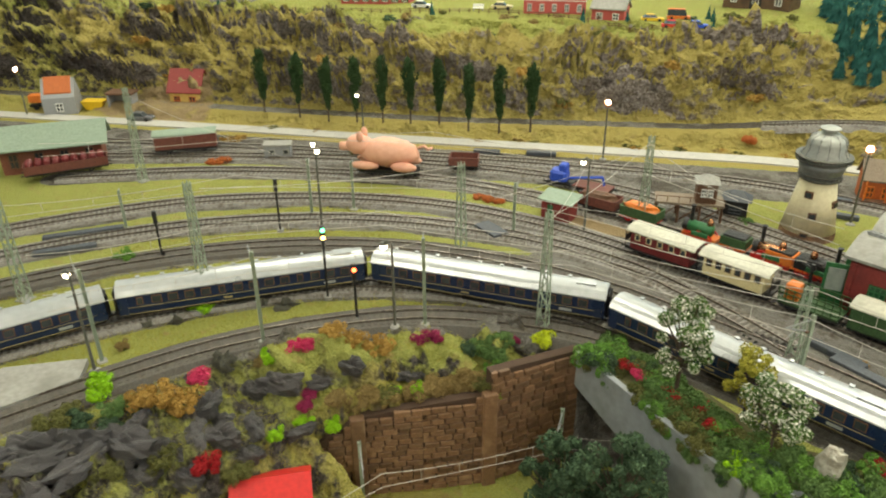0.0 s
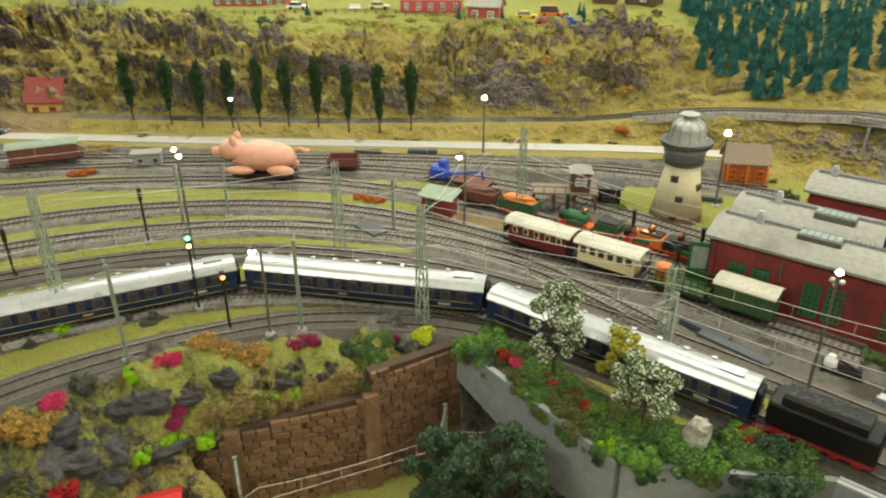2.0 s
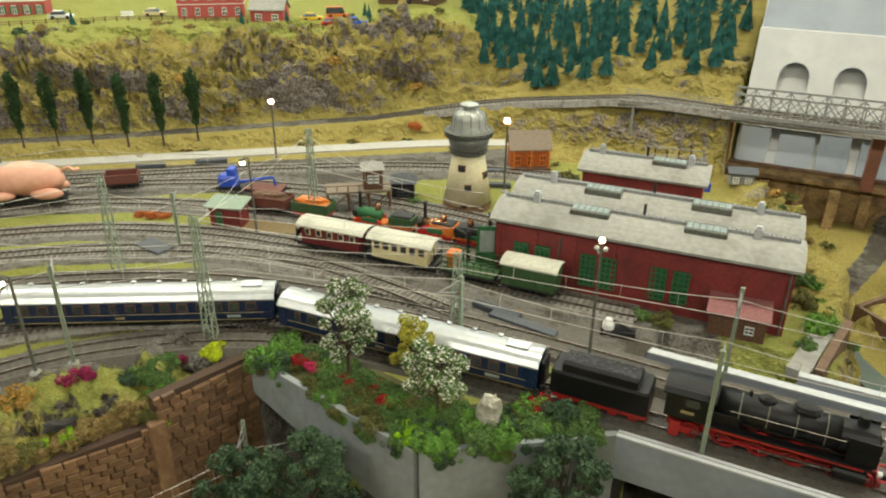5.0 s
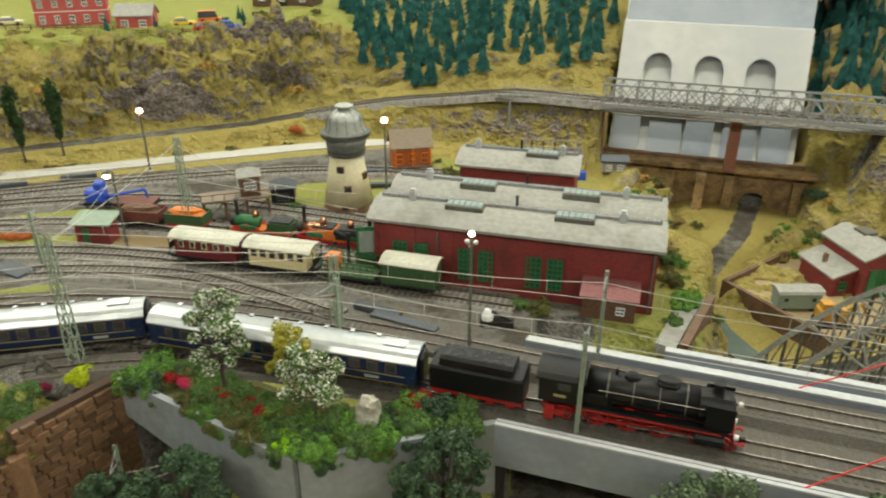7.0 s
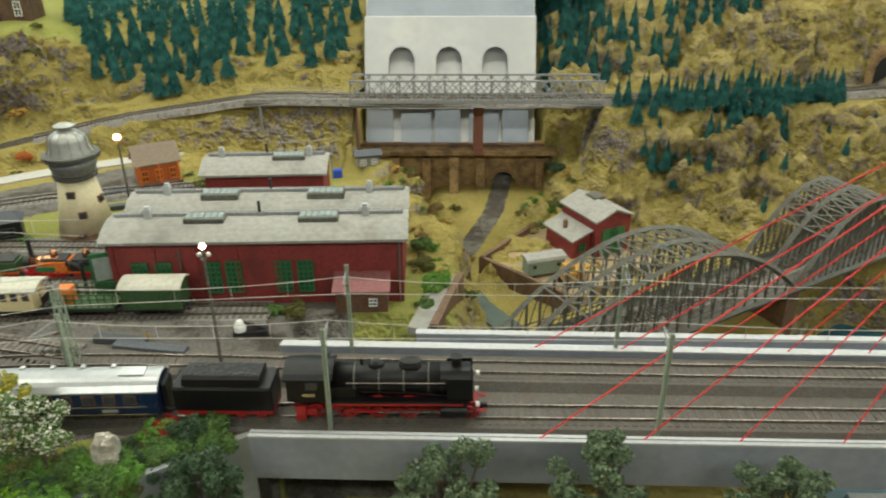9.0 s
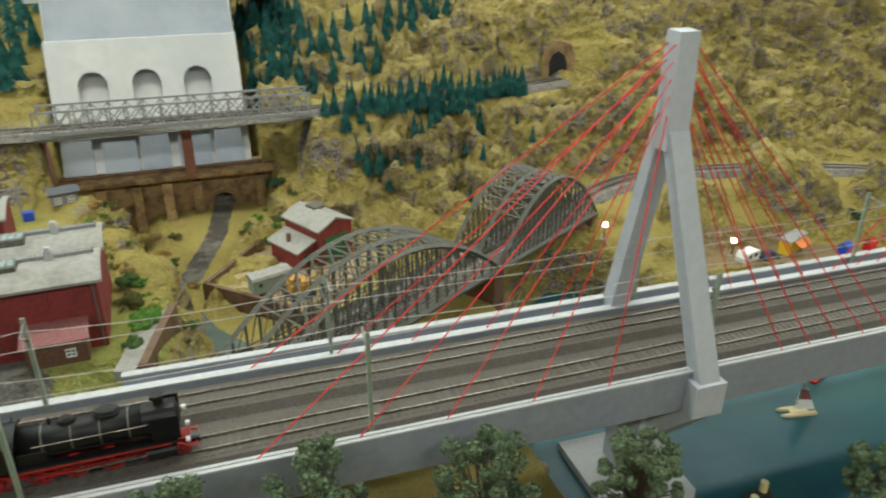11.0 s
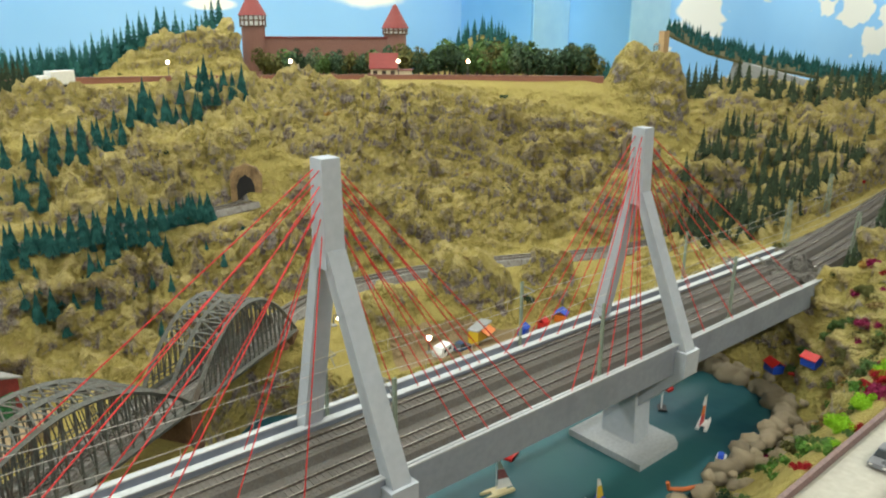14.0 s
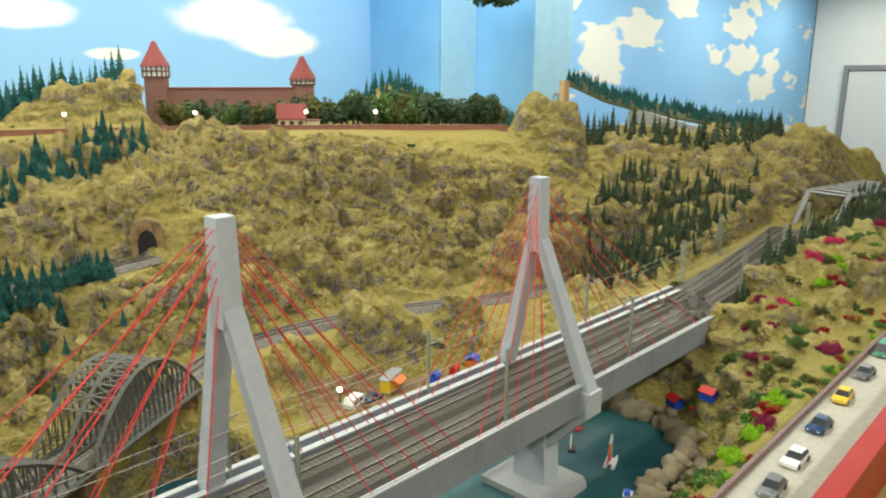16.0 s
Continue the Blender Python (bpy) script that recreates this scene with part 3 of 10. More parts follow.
    z = z + (np.interp(y, (0.98, 1.12, 1.29), (-0.112, -0.098, -0.080)) - z) * fade(0.075, 0.12, x) * fade(0.33, 0.27, x) * fade(0.96, 1.04, y) * (y < 1.31)
    camp = fade(-0.005, 0.03, inside(x, y, [(0.80, 0.86), (0.95, 0.845), (1.30, 0.775), (1.36, 0.84), (1.20, 0.915), (0.98, 0.945), (0.85, 0.935)]))
    z, rug = z + (-0.112 - z) * camp, rug * (1 - camp)
    for cx, cy, h, q in CRAGS:
        z = z + h * np.exp(-(((x - cx) ** 2 + (y - cy) ** 2) / q ** 2) ** 1.6)
        rug = np.maximum(rug, 0.75 * np.exp(-(((x - cx) ** 2 + (y - cy) ** 2) / (1.15 * q) ** 2) ** 2))
    peak = np.exp(-((((x - 1.925) / 0.088) ** 2 + ((y - 1.15) / 0.10) ** 2) ** 2))
    knob = np.clip((x - 0.78) / 0.36, 0, 1) * fade(1.18, 1.135, x) * np.exp(-((y - 2.03 + 0.35 * (x - 1.0)) / 0.085) ** 2)
    z = z + (0.108 + 0.045 * (fbm(x, y, 24, 131, 4, True) - 0.6)) * peak + 0.132 * knob + 0.128 * np.exp(-(((x - 1.87) / 0.13) ** 2 + ((y - 1.73) / 0.13) ** 2))
    return z, np.maximum(rug, 0.9 * peak + 1.3 * knob)


HILL_RAIL = [(0.37, 1.262), (0.507, 1.284), (0.651, 1.297), (0.790, 1.303), (0.90, 1.33)]
CAMP_RAIL = [(0.16, 0.69), (0.314, 0.766), (0.536, 0.90), (0.759, 1.035), (0.86, 1.085), (0.97, 1.105), (1.13, 1.085), (1.29, 1.03), (1.45, 0.955), (1.62, 0.90), (1.9, 0.86)]


def curve(pts, step=0.007):
    """Points at even steps on a smooth line through pts."""
    p = [np.array(q, float) for q in pts]
    p = [2 * p[0] - p[1], *p, 2 * p[-1] - p[-2]]
    fine = []
    for a, b, c, d in zip(p, p[1:], p[2:], p[3:]):
        for t in np.linspace(0, 1, 24, endpoint=False):
            fine.append(0.5 * (2 * b + (c - a) * t + (2 * a - 5 * b + 4 * c - d) * t * t + (3 * b - a - 3 * c + d) * t ** 3))
    fine = np.array(fine + [p[-2]])
    run = np.r_[0, np.cumsum(np.linalg.norm(np.diff(fine, axis=0), axis=1))]
    at = np.arange(0, run[-1], step)
    return np.stack([np.interp(at, run, fine[:, k]) for k in range(fine.shape[1])], 1)


# every line of rails: name, points (x, y, z)
def level(pts, z=0.0):
    return [(x, y, z) for x, y in pts]


LINES = {
    "front_curve": level([(-0.665, -0.25), (-0.652, -0.05), (-0.640, 0.08), (-0.622, 0.20), (-0.588, 0.298), (-0.540, 0.386), (-0.486, 0.444), (-0.42, 0.491), (-0.36, 0.519), (-0.29, 0.537), (-0.2, 0.549), (-0.1, 0.555), (0.1, 0.557), (0.6, 0.555), (1.2, 0.553), (1.6, 0.553)]) + [(1.9, 0.57, 0.01), (2.3, 0.60, 0.03)],
    "train_line": level([(-0.785, -0.25), (-0.775, -0.05), (-0.757, 0.07), (-0.735, 0.16), (-0.705, 0.25), (-0.662, 0.345), (-0.60, 0.422), (-0.52, 0.488), (-0.438, 0.525), (-0.363, 0.542), (-0.28, 0.551), (-0.2, 0.555)]),
    "second_line": level([(-0.93, -0.20), (-0.905, 0.05), (-0.86, 0.22), (-0.79, 0.36), (-0.69, 0.475), (-0.57, 0.555), (-0.44, 0.602), (-0.30, 0.622), (-0.15, 0.628), (0.1, 0.622), (0.6, 0.615), (1.2, 0.612), (1.6, 0.612)]) + [(1.9, 0.63, 0.01), (2.3, 0.66, 0.03)],
    "third_line": level([(-1.01, -0.1), (-0.985, 0.1), (-0.93, 0.28), (-0.84, 0.43), (-0.72, 0.55), (-0.58, 0.63), (-0.44, 0.665), (-0.32, 0.655), (-0.22, 0.636)]),
    "siding": level([(-1.09, -0.05), (-1.06, 0.15), (-0.99, 0.35), (-0.88, 0.50), (-0.75, 0.61), (-0.62, 0.67), (-0.48, 0.70), (-0.3, 0.712), (-0.05, 0.722)]),
    "shed_line": level([(-1.22, 0.25), (-1.10, 0.42), (-0.98, 0.545), (-0.86, 0.645), (-0.74, 0.715), (-0.60, 0.762), (-0.45, 0.785), (-0.32, 0.795), (-0.20, 0.80)]),
    "yard_line": level([(-1.30, 0.30), (-1.15, 0.47), (-1.0, 0.615), (-0.86, 0.725), (-0.70, 0.82), (-0.55, 0.865), (-0.42, 0.875), (-0.22, 0.872)]),
    "goods_line": level([(-1.45, 0.28), (-1.25, 0.45), (-1.05, 0.62), (-0.85, 0.78), (-0.65, 0.92), (-0.45, 1.03), (-0.25, 1.08)]),
    "hill_line": [(-0.56, 1.22, 0.03), (-0.43, 1.275, 0.05), (-0.30, 1.285, 0.068), (-0.186, 1.285, 0.083), (-0.03, 1.268, 0.086), (0.15, 1.26, 0.087), (0.37, 1.262, 0.087), (0.507, 1.284, 0.087), (0.651, 1.297, 0.088), (0.790, 1.303, 0.089), (0.90, 1.33, 0.09)],
    "camp_line": [(0.16, 0.69, -0.045), (0.314, 0.766, -0.045), (0.536, 0.90, -0.044), (0.759, 1.035, -0.042), (0.86, 1.085, -0.04), (0.97, 1.105, -0.04), (1.13, 1.085, -0.04), (1.29, 1.03, -0.04), (1.45, 0.955, -0.04), (1.62, 0.90, -0.035), (1.9, 0.86, -0.03)],
}
PATHS = {k: curve(v) for k, v in LINES.items()}

STEP = 0.0050
gx, gy = np.meshgrid(np.arange(-2.3, 3.3, STEP), np.arange(-0.32, 2.88, STEP))
gz, rug = height(gx, gy)


# crags stand out from the smooth slope
base = gz.copy()
for _ in range(6):
    q = np.pad(base, 2, mode="edge")
    base = (q[:-4, 2:-2] + q[4:, 2:-2] + q[2:-2, :-4] + q[2:-2, 4:] + base) / 5
ny, nx = np.gradient(base, STEP)
norm = np.stack([-nx, -ny, np.ones_like(nx)], -1)
norm /= np.linalg.norm(norm, axis=2)[..., None]
bearing, dist = np.arctan2(gx - 0.26, gy - 0.03), np.hypot(gx - 0.26, gy - 0.03)
west = (gx < 0.15) & ((gy > 0.5) | (gx < -0.95))
u = np.where(west, 0.83 * gx + 0.56 * gy, bearing * 1.8)
v = np.where(west, -0.56 * gx + 0.83 * gy + gz, dist + gz)
big, bare = shelves(u, v, 31, 0.062)
small, bare2 = shelves(u + 0.3, v, 57, 0.027)
out = (np.where(west, 0.7, 1.15) * folds(u, v, 93) + np.where(west, 1.45, 1.1) * big + 1.15 * small) * rug
bare = np.maximum(bare, 0.72 * bare2) * np.clip(rug * 1.5 - 0.2, 0, 1) * np.where(west | (gx < 0), 0.80, 0.50)
bare = np.maximum(bare, 0.50 * fade(-0.40, -0.44, gx) * fade(-0.70, -0.60, gx) * fade(0.27, 0.23, gy))
# convex crests of the eastern slopes, where the highlight tone is painted
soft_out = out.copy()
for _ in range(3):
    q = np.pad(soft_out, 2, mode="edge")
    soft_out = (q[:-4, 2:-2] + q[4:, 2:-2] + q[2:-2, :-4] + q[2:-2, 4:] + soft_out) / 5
crest_light = np.clip((out - soft_out) / 0.0045, 0, 1) * fade(0.1, 0.3, gx)
surface = gz + out * (np.minimum(1 / norm[..., 2], 1.5) + 0.15)


def ground(x, y):
    """Height of the terrain at a place."""
    i, j = (x + 2.3) / STEP, (y + 0.32) / STEP
    a, b = int(np.clip(i, 0, gx.shape[1] - 2)), int(np.clip(j, 0, gx.shape[0] - 2))
    u, w = i - a, j - b
    q = surface[b:b + 2, a:a + 2]
    return float((q[0, 0] * (1 - u) + q[0, 1] * u) * (1 - w) + (q[1, 0] * (1 - u) + q[1, 1] * u) * w)


def near_track(x, y):
    d = np.full(x.shape, 9.0)
    for k in ("front_curve", "train_line", "second_line", "third_line", "siding", "shed_line", "yard_line", "goods_line"):
        d = np.minimum(d, abs(to_line(x, y, [tuple(q[:2]) for q in LINES[k]])[0]))
    return d


def build_terrain():
    rows, cols = gx.shape
    me = bpy.data.meshes.new("ground")
    idx = np.arange(rows * cols).reshape(rows, cols)
    quads = np.stack([idx[:-1, :-1], idx[:-1, 1:], idx[1:, 1:], idx[1:, :-1]], -1).reshape(-1, 4)
    me.vertices.add(rows * cols)
    co = np.stack([gx, gy, gz], -1) + norm * out[..., None]
    co[..., 2] += 0.25 * out
    me.vertices.foreach_set("co", co.astype(np.float32).ravel())
    me.loops.add(quads.size)
    me.loops.foreach_set("vertex_index", quads.astype(np.int32).ravel())
    me.polygons.add(len(quads))
    me.polygons.foreach_set("loop_start", np.arange(0, quads.size, 4, dtype=np.int32))
    me.polygons.foreach_set("use_smooth", np.ones(len(quads), bool))
    me.update(calc_edges=True)
    s, _ = to_line(gx, gy, TOE)
    e, _ = to_line(gx, gy, PLATEAU_EAST)
    dt = near_track(gx, gy)
    on_yard = (s < -0.13) & (e > 0.0) & (gy > 0.35) | (gx < -0.5) & (s < -0.13)
    grit = np.where(on_yard, fade(0.034, 0.022, dt), 0)
    busy = fade(-0.62, -0.50, gx) * fade(0.535, 0.56, gy) * fade(0.90, 0.84, gy)
    grit = np.maximum(grit, np.where(on_yard, busy * 0.75 * fade(-0.03, 0.0, 0.02 - gx), 0))
    for strip_line, half in (([(-0.30, 0.580), (-0.20, 0.590), (-0.10, 0.590), (-0.03, 0.588)], 0.010), ([(-0.29, 0.528), (-0.235, 0.522), (-0.19, 0.535)], 0.012)):
        grit = grit * (1 - fade(half, half * 0.4, abs(to_line(gx, gy, strip_line)[0])))
    v = -0.59 * gx + 0.807 * gy
    grit = np.maximum(grit, fade(1.03, 1.06, v) * fade(1.185, 1.165, v) * (e > 0) * (gx < -0.33) * 0.95)
    path = abs(s - 0.012) < 0.016
    grit = np.maximum(grit, path * (gx < 0.0) * 0.85)
    grit = np.maximum(grit, fade(0.034, 0.024, abs(to_line(gx, gy, CAMP_RAIL)[0])) * (gx > 0.8))
    grit = np.maximum(grit, fade(0.022, 0.014, abs(to_line(gx, gy, HILL_RAIL)[0])) * (gx > 0.35) * (gx < 0.865))
    grit = np.maximum(grit, (gx > 1.5) * fade(0.50, 0.52, gy) * fade(0.68, 0.66, gy) * fade(2.4, 2.3, gx))
    grit = np.maximum(grit, fade(0.022, 0.012, abs(to_line(gx, gy, [(0.225, 1.33), (0.20, 1.20), (0.155, 1.08)])[0])) * 0.8)
    sand = np.zeros_like(gx)
    sand = np.maximum(sand, fade(0.0, 0.02, inside(gx, gy, [(0.88, 0.86), (1.32, 0.70), (1.36, 0.80), (1.10, 0.93), (0.92, 0.97)])) * 0.9)
    sand = np.maximum(sand, fade(0.0, 0.02, inside(gx, gy, [(-0.72, 0.74), (-0.55, 0.70), (-0.45, 0.735), (-0.46, 0.755), (-0.60, 0.79), (-0.70, 0.78)])) * 0.9)
    sand = np.maximum(sand, fade(0.0, 0.02, inside(gx, gy, [(-1.66, 0.40), (-1.45, 0.42), (-1.33, 0.56), (-1.45, 0.66), (-1.6, 0.5)])) * 0.6)
    lush = np.where(s > 0.2, fade(-0.5, -0.62, gx), 0) * fade(0.17, 0.25, s) * 0.8 + np.where(on_yard, 0.75, 0) + 0.30 * (gx < -0.3) * (gy < 0.5)
    lush = np.clip(lush, 0, 1) * (1 - 0.8 * fade(-0.10, 0.0, gx) * fade(0.78, 0.86, gy))
    slate = np.maximum((gx < -0.3) * (gy < 0.5) * 1.0, (0.10 + 0.55 * fade(-1.05, -1.45, gx)) * fade(0.34, 0.26, s) * (s > 0) * (gx < -0.45))
    lush = np.maximum(lush, 0.22 * fade(1.1, 1.25, gx) * fade(0.5, 0.46, gy))
    col = me.color_attributes.new("zone", "FLOAT_COLOR", "POINT")
    col.data.foreach_set("color", np.stack([grit, sand, lush, slate], -1).astype(np.float32).ravel())
    rocky = me.attributes.new("rocky", "FLOAT", "POINT")
    rocky.data.foreach_set("value", bare.astype(np.float32).ravel())
    dry = me.attributes.new("crest_light", "FLOAT", "POINT")
    dry.data.foreach_set("value", crest_light.astype(np.float32).ravel())
    me.materials.append(M["land"])
    return tagged(new("ground", me), "model landscape of yellow-green static grass, grey rock and ballast", kind="structure")


build_terrain()

# ---- tracks ----
sleeper_mesh = Geo().box((0, 0, 0), (0.0036, 0.031, 0.0022)).mesh("sleeper", M["sleeper"])


def strip(geo, path, prof):
    """Sweep a profile of (side, height) along a path."""
    tang = np.gradient(path[:, :2], axis=0)
    tang /= np.linalg.norm(tang, axis=1)[:, None]
    side = np.stack([-tang[:, 1], tang[:, 0]], 1)
    n, m = len(path), len(prof)
    vs = [(path[i, 0] + side[i, 0] * a, path[i, 1] + side[i, 1] * a, path[i, 2] + h) for i in range(n) for a, h in prof]
    fs = [(i * m + j, i * m + (j + 1) % m, (i + 1) * m + (j + 1) % m, (i + 1) * m + j) for i in range(n - 1) for j in range(m)]
    fs += [tuple(range(m - 1, -1, -1)), tuple((n - 1) * m + j for j in range(m))]
    return geo.add(vs, fs)


def lay_track(name, path, label, single_sleepers=False, bed=True, skip=None):
    t = thing("railway_track", label, "track", kind="structure")
    if bed:
        part("ballast_bed", strip(Geo(), path[::2], [(0.027, -0.006), (0.020, 0.0040), (-0.020, 0.0040), (-0.027, -0.006)]), M["deck"] if name in ("front_curve", "second_line") else M["ballast"], t)
    for a in (-0.0083, 0.0083):
        part("rail", strip(Geo(), path[::2], [(a + 0.0006, 0.0045), (a + 0.0006, 0.0066), (a - 0.0006, 0.0066), (a - 0.0006, 0.0045)]), M["rail"], t)
    tang = np.gradient(path[:, :2], axis=0)
    rest = Geo()
    for i, (p, d) in enumerate(zip(path, tang)):
        ang = math.atan2(d[1], d[0])
        if single_sleepers and -0.66 < p[0] < 0.62 and p[1] > 0.02:
            ob = new("sleeper", sleeper_mesh)
            ob.matrix_basis = pose(p[0], p[1], p[2] + 0.0035, 0, 0, math.degrees(ang))
            ob.parent = t
        else:
            rest.box((p[0], p[1], p[2] + 0.0035), (0.0036, 0.031, 0.0022), ang)
    if rest.v:
        part("sleepers", rest, M["sleeper"], t, kind="stuff")
    return t


for name, path in PATHS.items():
    lay_track(name, path, "model railway track with dark sleepers on grey ballast", name == "front_curve")

# ---- the room ----


def sky_wall_material():
    """Sky blue with a few soft painted clouds: place, half width and half height of each."""
    mat = bpy.data.materials.new("painted_sky")
    mat.use_nodes = True
    nt = mat.node_tree
    bs = nt.nodes["Principled BSDF"]
    tc, sep = nt.nodes.new("ShaderNodeTexCoord"), nt.nodes.new("ShaderNodeSeparateXYZ")
    nt.links.new(tc.outputs["Object"], sep.inputs[0])
    n, n2 = nt.nodes.new("ShaderNodeTexNoise"), nt.nodes.new("ShaderNodeTexNoise")
    n.inputs["Scale"].default_value, n.inputs["Detail"].default_value = 6.5, 5
    n2.inputs["Scale"].default_value = 2.0
    for q in (n, n2):
        nt.links.new(tc.outputs["Object"], q.inputs["Vector"])
    cover = None
    for cx, cz, a, b in ((2.06, 0.66, 0.30, 0.10), (2.26, 0.57, 0.24, 0.075), (1.20, 0.635, 0.20, 0.060), (1.52, 0.50, 0.12, 0.025), (0.35, 0.72, 0.30, 0.09), (-0.55, 0.60, 0.26, 0.07), (-1.6, 0.78, 0.36, 0.11), (-2.9, 0.62, 0.30, 0.08), (1.6, 1.05, 0.35, 0.10)):
        dx = math_node(nt, "MULTIPLY", math_node(nt, "SUBTRACT", sep.outputs[0], cx), 1 / a)
        dz = math_node(nt, "MULTIPLY", math_node(nt, "SUBTRACT", sep.outputs[2], cz), 1 / b)
        d = math_node(nt, "SUBTRACT", 1.0, math_node(nt, "SQRT", math_node(nt, "ADD", math_node(nt, "MULTIPLY", dx, dx), math_node(nt, "MULTIPLY", dz, dz))))
        cover = d if cover is None else math_node(nt, "MAXIMUM", cover, d)
    r = nt.nodes.new("ShaderNodeMapRange")
    r.interpolation_type = "SMOOTHSTEP"
    r.inputs[1].default_value, r.inputs[2].default_value = -0.10, 0.32
    nt.links.new(math_node(nt, "ADD", cover, math_node(nt, "MULTIPLY", math_node(nt, "SUBTRACT", n.outputs[0], 0.5), 0.7)), r.inputs[0])
    blue = mix_node(nt, n2.outputs[0], (0.20, 0.44, 0.76), (0.30, 0.55, 0.84))
    nt.links.new(mix_node(nt, r.outputs[0], blue, (0.86, 0.86, 0.80)), bs.inputs["Base Color"])
    bs.inputs["Roughness"].default_value = 0.7
    return mat


M["sky_wall"] = sky_wall_material()


def puffy_wall_material():
    """Sky blue with many separate white puffs."""
    mat = bpy.data.materials.new("painted_sky_small_clouds")
    mat.use_nodes = True
    nt = mat.node_tree
    bs = nt.nodes["Principled BSDF"]
    tc, mp = nt.nodes.new("ShaderNodeTexCoord"), nt.nodes.new("ShaderNodeMapping")
    mp.inputs["Scale"].default_value = (1.25, 0.0, 2.9)
    nt.links.new(tc.outputs["Object"], mp.inputs[0])
    n, n2, v = nt.nodes.new("ShaderNodeTexNoise"), nt.nodes.new("ShaderNodeTexNoise"), nt.nodes.new("ShaderNodeTexVoronoi")
    n.inputs["Scale"].default_value, n.inputs["Detail"].default_value = 3.2, 1
    n2.inputs["Scale"].default_value = 1.2
    v.inputs["Scale"].default_value = 1.0
    nt.links.new(mp.outputs[0], n.inputs["Vector"])
    nt.links.new(mp.outputs[0], v.inputs["Vector"])
    nt.links.new(tc.outputs["Object"], n2.inputs["Vector"])
    d = math_node(nt, "ADD", v.outputs["Distance"], math_node(nt, "MULTIPLY", math_node(nt, "SUBTRACT", n.outputs[0], 0.5), 0.7))
    r = nt.nodes.new("ShaderNodeMapRange")
    r.interpolation_type = "SMOOTHSTEP"
    r.inputs[1].default_value, r.inputs[2].default_value = 0.44, 0.39
    nt.links.new(d, r.inputs[0])
    blue = mix_node(nt, n2.outputs[0], (0.20, 0.48, 0.82), (0.33, 0.62, 0.90))
    nt.links.new(mix_node(nt, r.outputs[0], blue, (0.82, 0.82, 0.74)), bs.inputs["Base Color"])
    bs.inputs["Roughness"].default_value = 0.7
    return mat


M["sky_far"] = puffy_wall_material()
M["sky_shade"] = surf("shaded_sky_blue", (0.15, 0.40, 0.74), (0.13, 0.36, 0.70), 4, 0.6, 0.02, dirt=(0.20, 0.47, 0.80), dirt_at=0.5)
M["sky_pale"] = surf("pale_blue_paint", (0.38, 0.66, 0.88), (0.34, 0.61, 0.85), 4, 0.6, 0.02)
M["wall_white"] = surf("white_room_wall", (0.84, 0.84, 0.80), (0.80, 0.80, 0.76), 6, 0.7, 0.03)
M["floor"] = surf("grey_lino", (0.20, 0.19, 0.18), (0.16, 0.15, 0.14), 5, 0.5, 0.03)
M["red_panel"] = surf("red_edge_panel", (0.36, 0.018, 0.016), (0.30, 0.014, 0.014), 6, 0.35, 0.02)
single("floor", Geo().box((3.0, -0.2, FLOOR - 0.05), (14.4, 7.4, 0.1)), M["floor"], "grey floor of the exhibition room", kind="structure")
single("ceiling", Geo().box((3.0, -0.2, CEILING + 0.05), (14.4, 7.4, 0.1)), M["white"], "white room ceiling", kind="structure")
single("wall_north", Geo().box((-0.73, 2.96, 0.05), (7.12, 0.1, 2.8)), M["sky_wall"], "room wall painted as blue sky with white clouds", kind="structure")
single("wall_north_far", Geo().box((6.45, 2.96, 0.05), (6.3, 0.1, 2.8)), M["sky_far"], "long room wall painted blue with many small clouds", kind="structure")
single("wall_west", Geo().box((-4.25, -0.2, 0.05), (0.1, 6.2, 2.8)), M["sky_pale"], "pale blue room wall", kind="structure")
single("wall_south", Geo().box((3.0, -3.35, 0.05), (14.4, 0.1, 2.8)), M["wall_white"], "white room wall", kind="structure")
single("wall_east", Geo().box((9.65, -0.2, 0.05), (0.1, 6.2, 2.8)), M["wall_white"], "white room wall with a plain door", kind="structure")
door = thing("door_1", "white door in a dark frame", "door", kind="structure")
part("door_leaf", Geo().box((9.57, 2.04, FLOOR + 0.915), (0.04, 0.86, 1.83)), M["white"], door)
for dy in (-0.46, 0.46):
    part("door_frame", Geo().box((9.56, 2.04 + dy, FLOOR + 0.92), (0.07, 0.05, 1.84)), M["steel_light"], door)
part("door_frame", Geo().box((9.56, 2.04, FLOOR + 1.865), (0.07, 0.97, 0.05)), M["steel_light"], door)
# side faces get a darker blue: their shade is painted in
col = thing("wall_pillar", "stepped sky-blue pillar with its shaded sides painted darker", "pillar", kind="structure")
part("recess", Geo().box((2.96, 2.67, 0.05), (0.26, 0.48, 2.8)), M["sky_shade"], col)
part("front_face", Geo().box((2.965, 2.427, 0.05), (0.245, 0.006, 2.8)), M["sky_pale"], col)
part("pillar", Geo().box((3.24, 2.49, 0.05), (0.30, 0.82, 2.8)), M["sky_shade"], col)
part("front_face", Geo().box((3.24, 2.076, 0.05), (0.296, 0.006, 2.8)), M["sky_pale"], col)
BRANCH = (2.78, 2.13, 0.80)
table = thing("layout_frame", "dark timber frame carrying the layout", "table", kind="structure")
part("frame_board", Geo().box((0.5, -0.34, -0.28), (5.6, 0.02, 0.6)), M["red_panel"], table)
part("frame_top", Geo().box((0.5, 1.28, -0.56), (5.58, 3.2, 0.02)), M["floor"], table)
